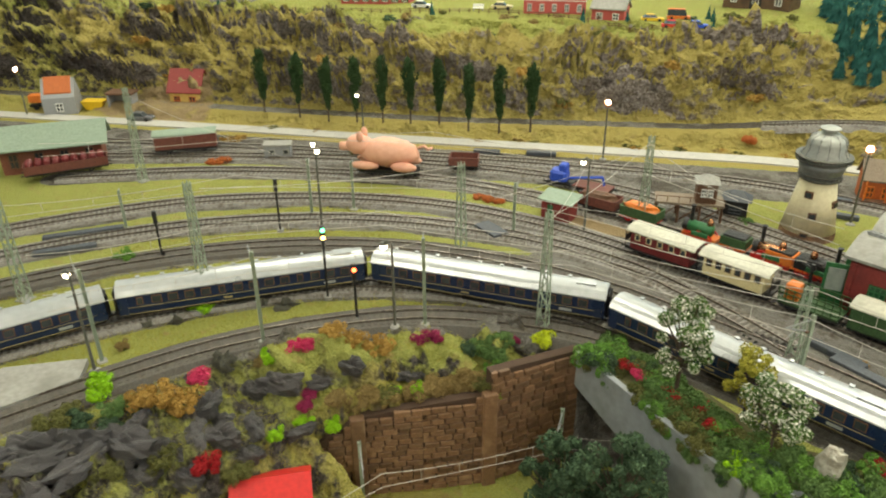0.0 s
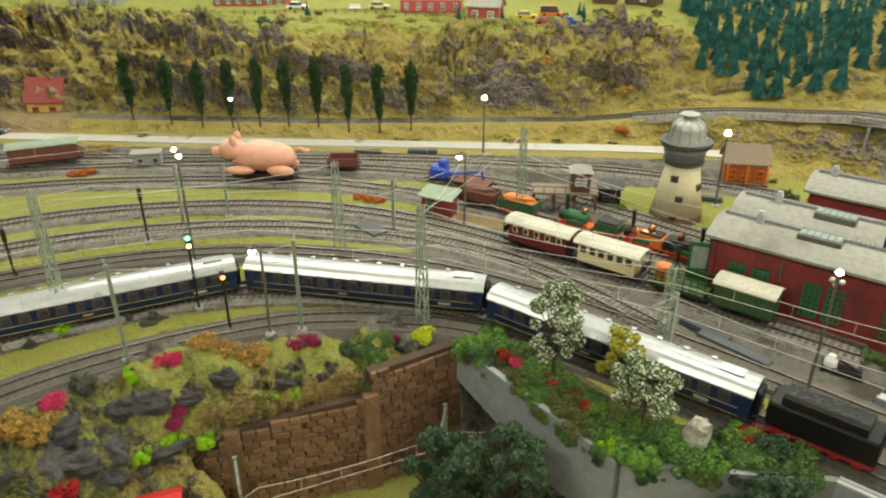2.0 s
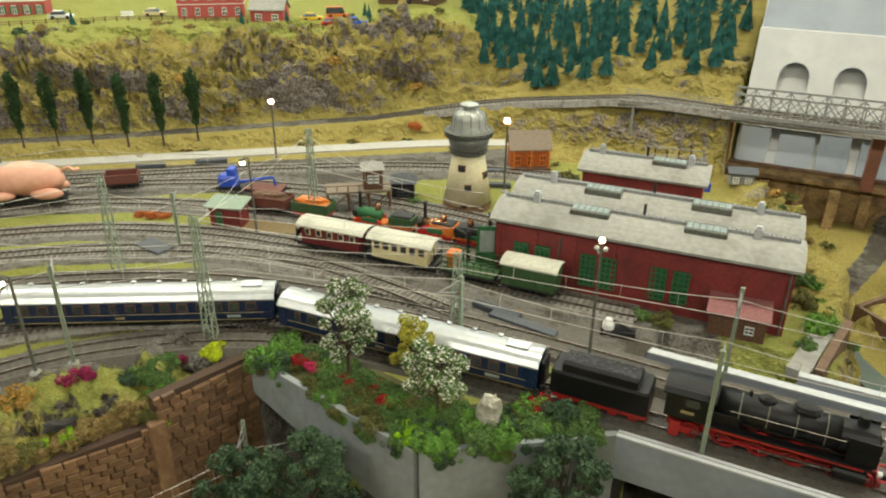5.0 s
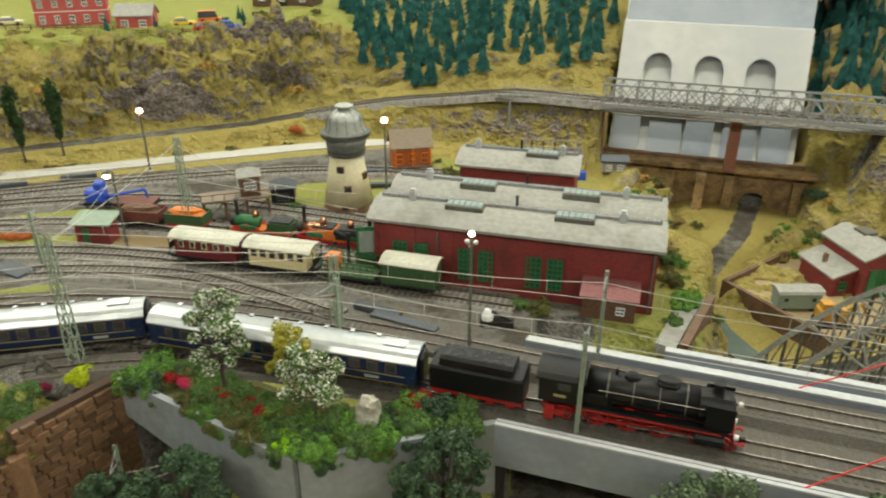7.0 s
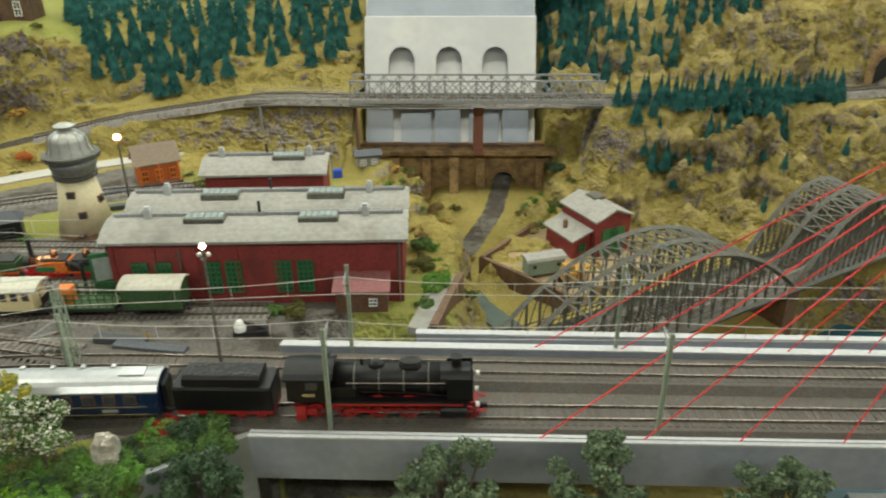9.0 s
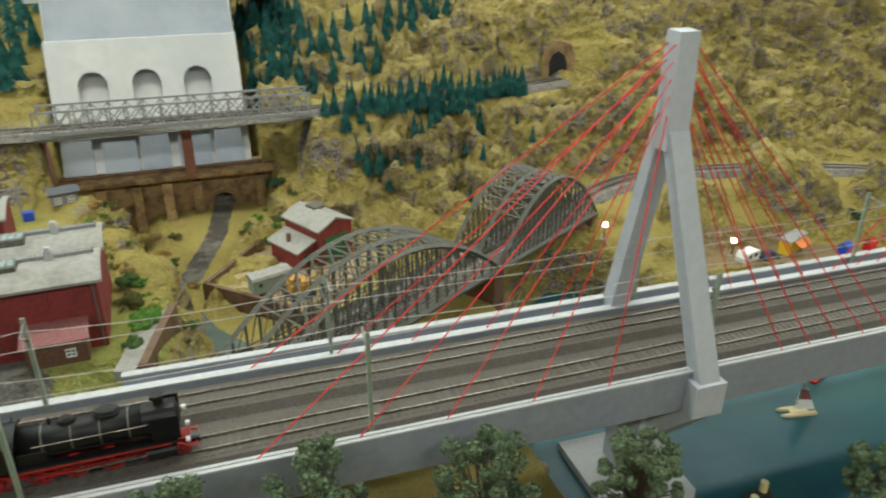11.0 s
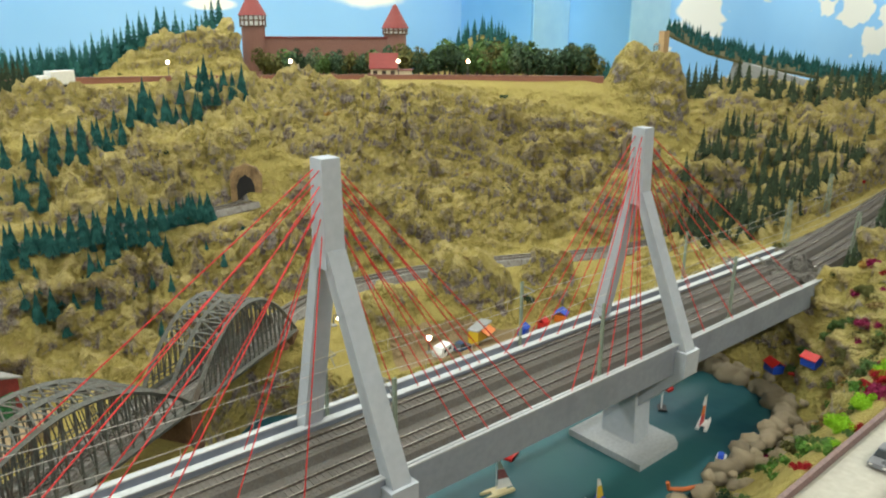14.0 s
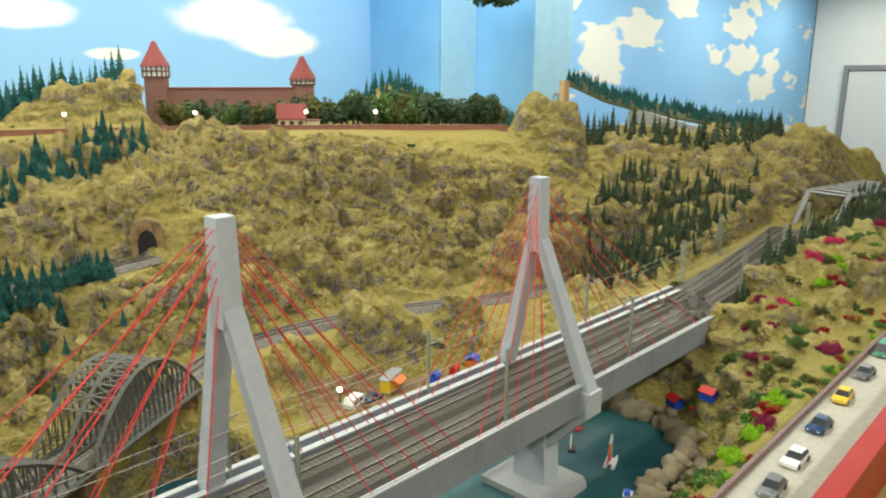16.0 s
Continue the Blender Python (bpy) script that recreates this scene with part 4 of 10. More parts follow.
for lx in (-2.1, 0.5, 3.1):
    for ly in (-0.2, 2.7):
        part("leg", Geo().box((lx, ly, (FLOOR - 0.57) / 2), (0.07, 0.07, -0.57 - FLOOR)), M["floor"], table)

# ---- the lake ----
single("lake_water", Geo().prism(LAKE, -0.19, -0.165), M["water"], "still blue-green lake of clear resin", kind="structure")

# ---- cable-stayed bridge ----


def near_y(x):
    return 0.525 - 0.0124 * (x + 0.03)


def far_y(x):
    return 0.650 - 0.0190 * (x + 0.03)


def tapered_block(g, a, b, wa, wb):
    """A four-sided bar from a to b with (x, y) half widths at both ends."""
    vs = []
    for p, (hx, hy) in ((a, wa), (b, wb)):
        vs += [(p[0] - hx, p[1] - hy, p[2]), (p[0] + hx, p[1] - hy, p[2]), (p[0] + hx, p[1] + hy, p[2]), (p[0] - hx, p[1] + hy, p[2])]
    return g.add(vs, [(3, 2, 1, 0), (4, 5, 6, 7), (0, 1, 5, 4), (1, 2, 6, 5), (2, 3, 7, 6), (3, 0, 4, 7)])


X0, X1 = -0.03, 1.63
bridge = thing("cable_stayed_bridge", "grey cable-stayed railway bridge with two pylons and red cables", "bridge")
part("deck", Geo().prism([(X0, near_y(X0) + 0.006), (X1, near_y(X1) + 0.006), (X1, far_y(X1) - 0.002), (X0, far_y(X0) - 0.002)], -0.030, -0.0035), M["deck"], bridge, "dark ballast deck")
g = Geo()
for a, b, z0, z1 in ((0.0, 0.006, -0.040, 0.0035),):
    g.prism([(X0, near_y(X0) + a), (X1, near_y(X1) + a), (X1, near_y(X1) + b), (X0, near_y(X0) + b)], z0, z1)
part("near_girder", g, M["girder"], bridge)
g = Geo().prism([(X0 + 0.002, near_y(X0) - 0.0015), (X1, near_y(X1) - 0.0015), (X1, near_y(X1) + 0.0022), (X0 + 0.002, near_y(X0) + 0.0022)], 0.0035, 0.0052)
part("cap_strip", g, M["concrete_light"], bridge)
g = Geo().prism([(X0 + 0.002, near_y(X0) + 0.0042), (X1, near_y(X1) + 0.0042), (X1, near_y(X1) + 0.0075), (X0 + 0.002, near_y(X0) + 0.0075)], 0.0035, 0.0047)
part("cap_strip", g, M["concrete_light"], bridge)


def far_strip(name, xa, a, b, z0, z1, mat):
    """A strip along the far edge, between two offsets from it."""
    part(name, Geo().prism([(xa, far_y(xa) + a), (X1, far_y(X1) + a), (X1, far_y(X1) + b), (xa, far_y(xa) + b)], z0, z1), M[mat], bridge)


far_strip("far_girder", X0, 0.0, 0.006, -0.040, 0.008, "girder")
far_strip("cap_strip", X0 + 0.002, -0.002, 0.0075, 0.008, 0.0098, "concrete_light")
far_strip("walkway", 0.10, 0.0075, 0.020, -0.012, -0.002, "concrete")
far_strip("outer_parapet", 0.10, 0.020, 0.025, -0.040, 0.011, "girder")
far_strip("cap_strip", 0.10, 0.018, 0.026, 0.011, 0.0128, "concrete_light")
for px, tx, ty, tz in ((0.612, 0.601, 0.591, 0.306), (1.103, 1.094, 0.592, 0.293)):
    yn, yf, ym = near_y(px) - 0.003, far_y(px) + 0.016, ty
    py = part("pylon", tapered_block(Geo(), (tx, ym, tz - 0.104), (tx, ym, tz), (0.0108, 0.0125), (0.0100, 0.0098)), M["concrete"], bridge)
    for yy, xx in ((yn, px + 0.008), (yf, px - 0.008)):
        s = 1 if yy > ym else -1
        g = tapered_block(Geo(), (xx, yy, -0.004), (tx, ym + s * 0.0070, tz - 0.086), (0.0112, 0.0095), (0.0102, 0.0068))
        part("leg", g, M["concrete"], py)
        g = tapered_block(Geo(), (xx, yy, -0.040), (xx, yy, -0.004), (0.0165, 0.013), (0.0165, 0.0135))
        part("foot", g, M["concrete"], py)
        g = tapered_block(Geo(), (px - 0.008, ym - 0.006 + s * 0.012, -0.108), (xx, yy, -0.040), (0.0155, 0.014), (0.0155, 0.012))
        part("strut", g, M["concrete"], py)
    part("pier", tapered_block(Geo(), (px - 0.018, ym - 0.018, -0.165), (px - 0.006, ym - 0.006, -0.074), (0.018, 0.028), (0.018, 0.028)), M["concrete"], py)
    part("pier_base", Geo().prism([(px - 0.074, ym - 0.084), (px + 0.018, ym - 0.084), (px + 0.030, ym - 0.070), (px + 0.030, ym + 0.042), (px - 0.074, ym + 0.042)], -0.20, -0.155), M["concrete_light"], py)
    left, right = ((0.205, 0.288, 0.364, 0.445, 0.521), (0.714, 0.748, 0.782, 0.816, 0.849)) if px < 1 else ((0.882, 0.918, 0.950, 0.986, 1.020), (1.170, 1.247, 1.318, 1.392, 1.468))
    for anchors, sx in ((left, -1), (right, 1)):
        for i, ax in enumerate(anchors):
            k = i if sx < 0 else 4 - i
            zt = tz - 0.010 - 0.0145 * k
            for ay, sy in ((near_y(ax) + 0.003, -1), (far_y(ax) + 0.003, 1)):
                part("cable", Geo().cyl((tx + sx * 0.009, ym + sy * 0.005, zt), (ax, ay, 0.003), 0.00065, n=6), M["red_cable"], py, "taut red cord")

# ---- dam with its stone apron wall ----
dam = thing("dam", "pale grey concrete dam with three blind arches", "dam")
DX0, DX1 = -0.026, 0.278
dam_y = lambda z: 1.335 + 0.42 * max(0.0, z + 0.018) * (1 if z < 0.2 else 1.15)
g = Geo()


def face_panel(g, x0, x1, z0, z1, out=0.0, depth=0.1):
    ya, yb = dam_y(z0) - out, dam_y(z1) - out
    return g.add([(x0, ya, z0), (x1, ya, z0), (x1, yb, z1), (x0, yb, z1), (x0, ya + depth, z0), (x1, ya + depth, z0), (x1, yb + depth, z1), (x0, yb + depth, z1)],
                 [(0, 1, 2, 3), (5, 4, 7, 6), (3, 2, 6, 7), (4, 5, 1, 0), (4, 0, 3, 7), (1, 5, 6, 2)])


face_panel(g, DX0, DX1, -0.018, 0.256, 0.0, 0.16)
part("wall", g, M["dam"], dam)
part("upper_face", face_panel(Geo(), DX0 + 0.003, DX1 - 0.003, 0.196, 0.2555, 0.003, 0.02), M["dam_low"], dam, "bluish grey upper face")
for i in range(5):
    a = DX0 + 0.004 + i * 0.0605
    part("lower_panel", face_panel(Geo(), a, a + (0.054 if i % 2 else 0.046), -0.016, 0.047, 0.006 if i % 2 else 0.011, 0.02), M["dam_low"], dam, "grey lower spillway panel")
part("ledge", face_panel(Geo(), DX0, DX1, 0.047, 0.051, 0.013, 0.03), M["dam"], dam)
NICHES = (0.040, 0.124, 0.206)


def face_plate(poly):
    """A flat piece on the sloping face, given in x and z."""
    g = Geo().slab(poly, "y", -0.013, 0.001)
    g.v = [(x, y + dam_y(z), z) for x, y, z in g.v]
    return g


edges = [DX0] + [cx + d for cx in NICHES for d in (-0.0235, 0.0235)] + [DX1]
for xa, xb in zip(edges[::2], edges[1::2]):
    part("face_pier", face_plate([(xa, 0.051), (xb, 0.051), (xb, 0.1955), (xa, 0.1955)]), M["dam"], dam)
for cx in NICHES:
    arc = [(cx + 0.0235 * math.cos(a), 0.126 + 0.0225 * math.sin(a)) for a in np.linspace(0, math.pi, 15)]
    part("arch_head", face_plate(arc + [(cx - 0.0235, 0.1955), (cx + 0.0235, 0.1955)]), M["dam"], dam)
    part("arch_rim", face_plate([(cx + r * 0.0235 * math.cos(a), 0.126 + r * 0.0225 * math.sin(a)) for r, seq in ((0.94, np.linspace(0, math.pi, 15)), (0.999, np.linspace(math.pi, 0, 15))) for a in seq]), M["dam_low"], dam)
part("basin_kerb", Geo().box((0.126, 1.316, -0.0095), (0.335, 0.010, 0.006)), M["brick"], dam, "brown brick kerb at the foot")
part("crest_road", Geo().box((0.16, 1.55, 0.256), (0.42, 0.16, 0.012)), M["concrete_light"], dam)
part("crest_wall", Geo().box((0.16, 1.474, 0.267), (0.40, 0.006, 0.010)), M["concrete_light"], dam)
M["pier_brick"] = surf("faded_pier_brick", (0.30, 0.125, 0.085), (0.22, 0.09, 0.06), 110, 0.8, 0.4)
for bx in (-0.04, 0.175):
    p = part("brick_pier", Geo().box((bx, 1.285, 0.032), (0.017, 0.022, 0.092)), M["pier_brick"], dam, "red brick bridge pier")

wall = thing("apron_wall", "ochre stone retaining wall with buttresses and a tunnel mouth", "wall", kind="structure")
g = Geo()
arch = [(0.221 + 0.023 * math.cos(a), -0.076 + 0.024 * math.sin(a)) for a in np.linspace(0, math.pi, 13)]
g.slab([(-0.052, -0.13), (0.198, -0.13), (0.198, -0.018), (-0.052, -0.018)], "y", 1.30, 1.35)
g.slab([(0.244, -0.13), (0.335, -0.13), (0.335, -0.018), (0.244, -0.018)], "y", 1.30, 1.35)
g.slab(arch + [(0.198, -0.018), (0.244, -0.018)], "y", 1.30, 1.35)
M["ochre_stone"] = surf("ochre_stone", (0.42, 0.28, 0.13), (0.20, 0.12, 0.055), 110, 0.85, 1.0, dirt=(0.13, 0.08, 0.04), dirt_at=0.56, rand=0.15)
part("wall", g, M["ochre_stone"], wall)
part("coping", Geo().box((0.15, 1.318, -0.0145), (0.38, 0.07, 0.007), bevel=0.002), M["ochre_stone"], wall)
for bx in (0.03, 0.085, 0.180, 0.285):
    part("buttress", tapered_block(Geo(), (bx, 1.290, -0.12), (bx, 1.297, -0.026), (0.008, 0.012), (0.007, 0.006)), M["ochre_stone"], wall)
part("pillar", Geo().box((0.134, 1.272, -0.07), (0.015, 0.015, 0.10)), M["ochre_stone"], wall)
for i, a in enumerate(np.linspace(0, math.pi, 13)):
    part("arch_stone", Geo().box((0, 0, 0), (0.0064, 0.006, 0.0075), bevel=0.0006), M["ochre_stone"], wall).matrix_basis = Matrix.Translation((0.221 + 0.0265 * math.cos(a), 1.2985, -0.076 + 0.0275 * math.sin(a))) @ Matrix.Rotation(math.pi / 2 - a, 4, "Y")
part("tunnel_lining", Geo().box((0.221, 1.352, -0.085), (0.052, 0.004, 0.075)), M["ochre_stone"], wall)

# ---- highway in front, with its barrier and the red edge panel ----
M["road"] = surf("pale_road", (0.42, 0.41, 0.345), (0.36, 0.35, 0.295), 30, 0.8, 0.1, dirt=(0.36, 0.35, 0.30), dirt_at=0.62)
M["barrier"] = surf("brown_barrier", (0.23, 0.16, 0.14), (0.15, 0.10, 0.09), 70, 0.8, 0.2)
single("highway", Geo().box((1.93, 0.214, -0.004), (2.7, 0.078, 0.006)), M["road"], "pale sandy two-lane model road", kind="structure")
for by, h in ((0.256, 0.009), (0.172, 0.012)):
    single("road_barrier", Geo().box((1.93, by, h / 2 - 0.004), (2.7, 0.005, h + 0.004)), M["barrier"], "low brown wall along the model road", kind="structure")
single("edge_panel", Geo().box((1.93, 0.148, -0.02), (2.7, 0.022, 0.16)), M["red_panel"], "glossy red panel along the layout's edge", kind="structure")

# ---- pale road under the hill ----
M["road_grey"] = surf("pale_grey_road", (0.44, 0.43, 0.39), (0.36, 0.35, 0.32), 60, 0.85, 0.15)
ROAD = curve([(-2.2, -0.12), (-1.42, 0.463), (-1.096, 0.70), (-0.849, 0.885), (-0.622, 1.054), (-0.479, 1.155), (-0.31, 1.24)], 0.02)
road3 = np.c_[ROAD, [max(ground(a, b), 0.0) for a, b in ROAD]]
single("road", strip(Geo(), road3, [(0.017, -0.006), (0.0165, 0.0026), (-0.0165, 0.0026), (-0.017, -0.006)]), M["road_grey"], "pale grey village road below the hill", kind="structure")

# ---- more colours ----
M["cream"] = surf("cream_render", (0.66, 0.60, 0.40), (0.58, 0.52, 0.33), 60, 0.75, 0.1, dirt=(0.50, 0.46, 0.32), dirt_at=0.64)
M["green_door"] = surf("green_paint", (0.025, 0.15, 0.05), (0.018, 0.11, 0.04), 80, 0.5, 0.08)
M["tank"] = surf("silver_tank_paint", (0.40, 0.41, 0.38), (0.32, 0.33, 0.30), 50, 0.42, 0.08, metal=0.45)
M["tank_dark"] = surf("dark_tank_paint", (0.23, 0.24, 0.235), (0.17, 0.18, 0.175), 50, 0.35, 0.05, metal=0.5)
M["wood_brown"] = surf("brown_wood", (0.15, 0.075, 0.04), (0.09, 0.045, 0.025), 90, 0.7, 0.25)
M["wood_orange"] = surf("orange_timber", (0.50, 0.13, 0.03), (0.36, 0.09, 0.02), 90, 0.6, 0.15)
M["roof_brown"] = surf("brown_shingles", (0.24, 0.19, 0.14), (0.17, 0.13, 0.095), 120, 0.8, 0.3)
M["roof_green"] = surf("grey_green_roof", (0.25, 0.32, 0.25), (0.19, 0.25, 0.19), 90, 0.7, 0.2)
M["roof_red"] = surf("red_tile_roof", (0.28, 0.05, 0.045), (0.20, 0.035, 0.03), 130, 0.65, 0.3)
M["roof_pink"] = surf("faded_pink_roof", (0.25, 0.095, 0.095), (0.18, 0.065, 0.065), 90, 0.6, 0.15)
M["slate"] = surf("blue_black_slate", (0.07, 0.08, 0.095), (0.045, 0.05, 0.06), 110, 0.6, 0.3)
M["stone_grey"] = surf("grey_house_stone", (0.34, 0.35, 0.36), (0.20, 0.205, 0.21), 160, 0.8, 0.5)
M["yellow"] = surf("yellow_paint", (0.75, 0.50, 0.03), (0.65, 0.42, 0.02), 60, 0.5, 0.05)
M["orange"] = surf("orange_plastic", (0.72, 0.20, 0.03), (0.60, 0.15, 0.02), 60, 0.45, 0.05)
M["blue"] = surf("blue_plastic", (0.02, 0.08, 0.52), (0.015, 0.06, 0.42), 60, 0.4, 0.05)
M["red"] = surf("red_paint", (0.56, 0.02, 0.018), (0.45, 0.015, 0.014), 60, 0.45, 0.05)
M["pink_brick"] = surf("pink_red_house", (0.52, 0.10, 0.09), (0.44, 0.08, 0.07), 80, 0.7, 0.15)
M["pane_green"] = surf("green_tinted_pane", (0.045, 0.12, 0.065), (0.03, 0.08, 0.045), 40, 0.2, 0.0)
M["roof_cream"] = surf("cream_grey_canvas_roof", (0.54, 0.53, 0.44), (0.44, 0.43, 0.355), 60, 0.7, 0.12, dirt=(0.36, 0.35, 0.28), dirt_at=0.62)
M["glass"] = surf("dark_window_pane", (0.05, 0.06, 0.065), (0.03, 0.035, 0.04), 20, 0.12, 0.0)
M["pane_light"] = surf("pale_window_pane", (0.32, 0.36, 0.33), (0.24, 0.28, 0.26), 30, 0.2, 0.0)
M["lamp_on"] = glow("lit_bulb", (1.0, 0.86, 0.62), 14.0)
M["signal_red"] = glow("signal_red_light", (1.0, 0.10, 0.03), 14.0)
M["signal_green"] = glow("signal_green_light", (0.10, 1.0, 0.40), 8.0)
M["signal_amber"] = glow("signal_amber_light", (1.0, 0.50, 0.15), 12.0)


def window(parent, x0, x1, z0, z1, y, mat_frame, mat_pane, bars=2, cross=3, t=0.0012):
    """A barred window on a front at depth y, proud of the wall."""
    w = part("window", Geo().box(((x0 + x1) / 2, y - 0.0004, (z0 + z1) / 2), (x1 - x0, 0.0016, z1 - z0)), mat_pane, parent)
    g = Geo()
    for x in np.linspace(x0, x1, bars + 2):
        g.box((x, y - 0.0018, (z0 + z1) / 2), (t, 0.0022, z1 - z0 + t))
    for z in np.linspace(z0, z1, cross + 2):
        g.box(((x0 + x1) / 2, y - 0.0020, z), (x1 - x0, 0.0020, t))
    part("window_frame", g, mat_frame, w)
    return w


def house(name, label, m, w, d, h, rise, wall_mat, roof_mat, over=0.004, along="x", group="", pane="glass", frame="white", rows=1, cols=2, category="building", chimney=False):
    """A gabled house: w along x, d along y, ridge along x or y, windows on the front and right side."""
    t = thing(name, label, category, m, group)
    hw, hd = w / 2, d / 2
    if along == "x":
        g = Geo().slab([(-hd, 0), (hd, 0), (hd, h), (0, h + rise), (-hd, h)], "x", -hw, hw)
        prof = [(-hd - over, h - over * rise / hd), (0, h + rise + 0.0004), (hd + over, h - over * rise / hd), (hd + over, h - over * rise / hd + 0.0025), (0, h + rise + 0.0034), (-hd - over, h - over * rise / hd + 0.0025)]
        r = Geo().slab(prof, "x", -hw - over, hw + over)
    else:
        g = Geo().slab([(-hw, 0), (-hw, h), (0, h + rise), (hw, h), (hw, 0)], "y", -hd, hd)
        prof = [(-hw - over, h - over * rise / hw), (-hw - over, h - over * rise / hw + 0.0025), (0, h + rise + 0.0034), (hw + over, h - over * rise / hw + 0.0025), (hw + over, h - over * rise / hw), (0, h + rise + 0.0004)]
        r = Geo().slab(prof, "y", -hd - over, hd + over)
    part("wall", g, wall_mat, t)
    part("roof", r, roof_mat, t)
    for k in range(rows):
        z0 = h * (0.25 + k) / rows * 0.9
        for i in range(cols):
            cx = -hw + w * (i + 0.5) / cols
            ww = min(0.012, w / cols * 0.45)
            window(t, cx - ww / 2, cx + ww / 2, z0, z0 + h / rows * 0.45, -hd, M[frame], M[pane], 1, 1)
    if chimney:
        part("chimney", Geo().box((hw * 0.3, hd * 0.3, h + rise), (0.006, 0.006, 0.02)), M["red_brick"], t)
    return t


# ---- large engine shed ----


def engine_shed(m, length, spans, label, pairs, skylights=True):
    t = thing("engine_shed", label, "building", m)
    span, h, rise = 0.068, 0.072, 0.013
    deep = span * spans
    prof = [(0, 0), (deep, 0), (deep, h)]
    for k in range(spans - 1, -1, -1):
        prof += [(k * span + span / 2, h + rise), (k * span, h)]
    part("wall", Geo().slab(prof, "x", -length, 0), M["red_brick"], t)
    for x in np.linspace(-length + 0.004, -0.004, 2 + 2 * len(pairs)) if pairs else ():
        part("pilaster", Geo().box((x, -0.0008, h / 2 - 0.002), (0.004, 0.0016, h - 0.004)), M["red_brick"], t)
    part("plinth", Geo().box((-length / 2, -0.0012, 0.004), (length, 0.0024, 0.008)), M["red_brick"], t)
    for k in range(spans):
        a = k * span
        arc = [(a - (0.007 if k == 0 else 0) + (span + (0.007 if k == 0 else 0)) * f, h - 0.002 + (rise + 0.002) * math.sin(math.pi * (0.04 + 0.92 * f)) ** 0.8) for f in np.linspace(0, 1, 11)]
        roof = part("roof", Geo().slab(arc[::-1] + [(y, z + 0.003) for y, z in arc], "x", -length - 0.006, 0.006), M["roof_grey"], t)
        ridge = Geo()
        for x in np.arange(-length, 0, 0.0042):
            ridge.box((x, a + span / 2 + 0.001, h + rise + 0.0055), (0.0028, 0.004, 0.0012))
        ridge.box((-length / 2, a + span / 2 - 0.0016, h + rise + 0.0045), (length, 0.0008, 0.004)).box((-length / 2, a + span / 2 + 0.0036, h + rise + 0.0045), (length, 0.0008, 0.004))
        part("ridge_walk", ridge, M["steel_light"], roof, "grey lattice ridge strip")
        for x in ((-0.68 * length, -0.29 * length) if skylights else (-0.3 * length,)):
            sky = part("skylight", Geo().box((x, a + 0.026, h + rise + 0.003), (0.042, 0.020, 0.007), bevel=0.001), M["steel"], roof, "glazed roof light in a grey frame")
            for i in range(6):
                part("pane", Geo().box((x - 0.0165 + i * 0.0066, a + 0.0255, h + rise + 0.0068), (0.0050, 0.013, 0.0012)), M["pane_light"], sky)
        for x in (-0.88 * length, -0.13 * length):
            part("vent", Geo().box((x, a + 0.030, h + rise + 0.007), (0.007, 0.007, 0.013)).box((x, a + 0.030, h + rise + 0.0145), (0.005, 0.005, 0.003)), M["concrete_light"], roof, "small pale roof vent")
        part("stove_pipe", Geo().cyl((-0.5 * length, a + 0.036, h + rise - 0.004), (-0.5 * length, a + 0.036, h + rise + 0.018), 0.0016, n=8), M["black"], roof)
    for a, b in pairs:
        for x0 in (a, b):
            window(t, x0, x0 + 0.0155, 0.014, 0.050, 0, M["green_door"], M["pane_green"], 2, 5, 0.0013)
    return t


shed = engine_shed(pose(0.083, 0.752, 0, 0, 0, 2.6), 0.306, 2, "long dark red brick engine shed with twin grey roofs", [(-0.283, -0.259), (-0.208, -0.186), (-0.134, -0.111)])
part("downpipe", Geo().cyl((-0.232, -0.0025, 0), (-0.232, -0.0025, 0.066), 0.0011, n=6), M["steel"], shed)
part("downpipe", Geo().cyl((-0.004, -0.0025, 0), (-0.004, -0.0025, 0.07), 0.0011, n=6), M["steel"], shed)
gate = part("gate", Geo().box((-0.318, 0.008, 0.030), (0.024, 0.0016, 0.056), rz=0.35), M["green_door"], shed, "green gate leaf standing open")
part("gate_pane", Geo().box((-0.318, 0.0065, 0.040), (0.017, 0.0012, 0.026), rz=0.35), M["pane_light"], gate)
part("gate", Geo().box((-0.316, 0.060, 0.030), (0.022, 0.0016, 0.056), rz=-0.4), M["green_door"], shed)
engine_shed(pose(-0.032, 0.945, 0, 0, 0, 3.5), 0.150, 1, "smaller red brick shed with a grey roof", [], False)

hut = thing("lean_to_hut", "brown hut with a faded pink roof against the shed", "hut", pose(0.040, 0.738, -0.001, 0, 0, 2.6))
part("wall", Geo().slab([(-0.013, 0), (0.012, 0), (0.012, 0.034), (-0.013, 0.027)], "x", -0.027, 0.027), M["wood_brown"], hut)
part("roof", Geo().slab([(-0.018, 0.0265), (0.0125, 0.0352), (0.0125, 0.0372), (-0.018, 0.0285)], "x", -0.030, 0.030), M["roof_pink"], hut)
window(hut, 0.008, 0.016, 0.010, 0.018, -0.013, M["white"], M["glass"], 1, 1, 0.0009)

# ---- water tower ----
wt = thing("water_tower", "cream water tower with a silver ball tank", "tower", pose(-0.338, 0.920, 0))
part("brick_base", Geo().lathe([(0.0345, 0), (0.0335, 0.010), (0.0325, 0.0105)], 28), M["brick"], wt)
part("shaft", Geo().lathe([(0.0335, 0.009), (0.0215, 0.079)], 28), M["cream"], wt, smooth=True)
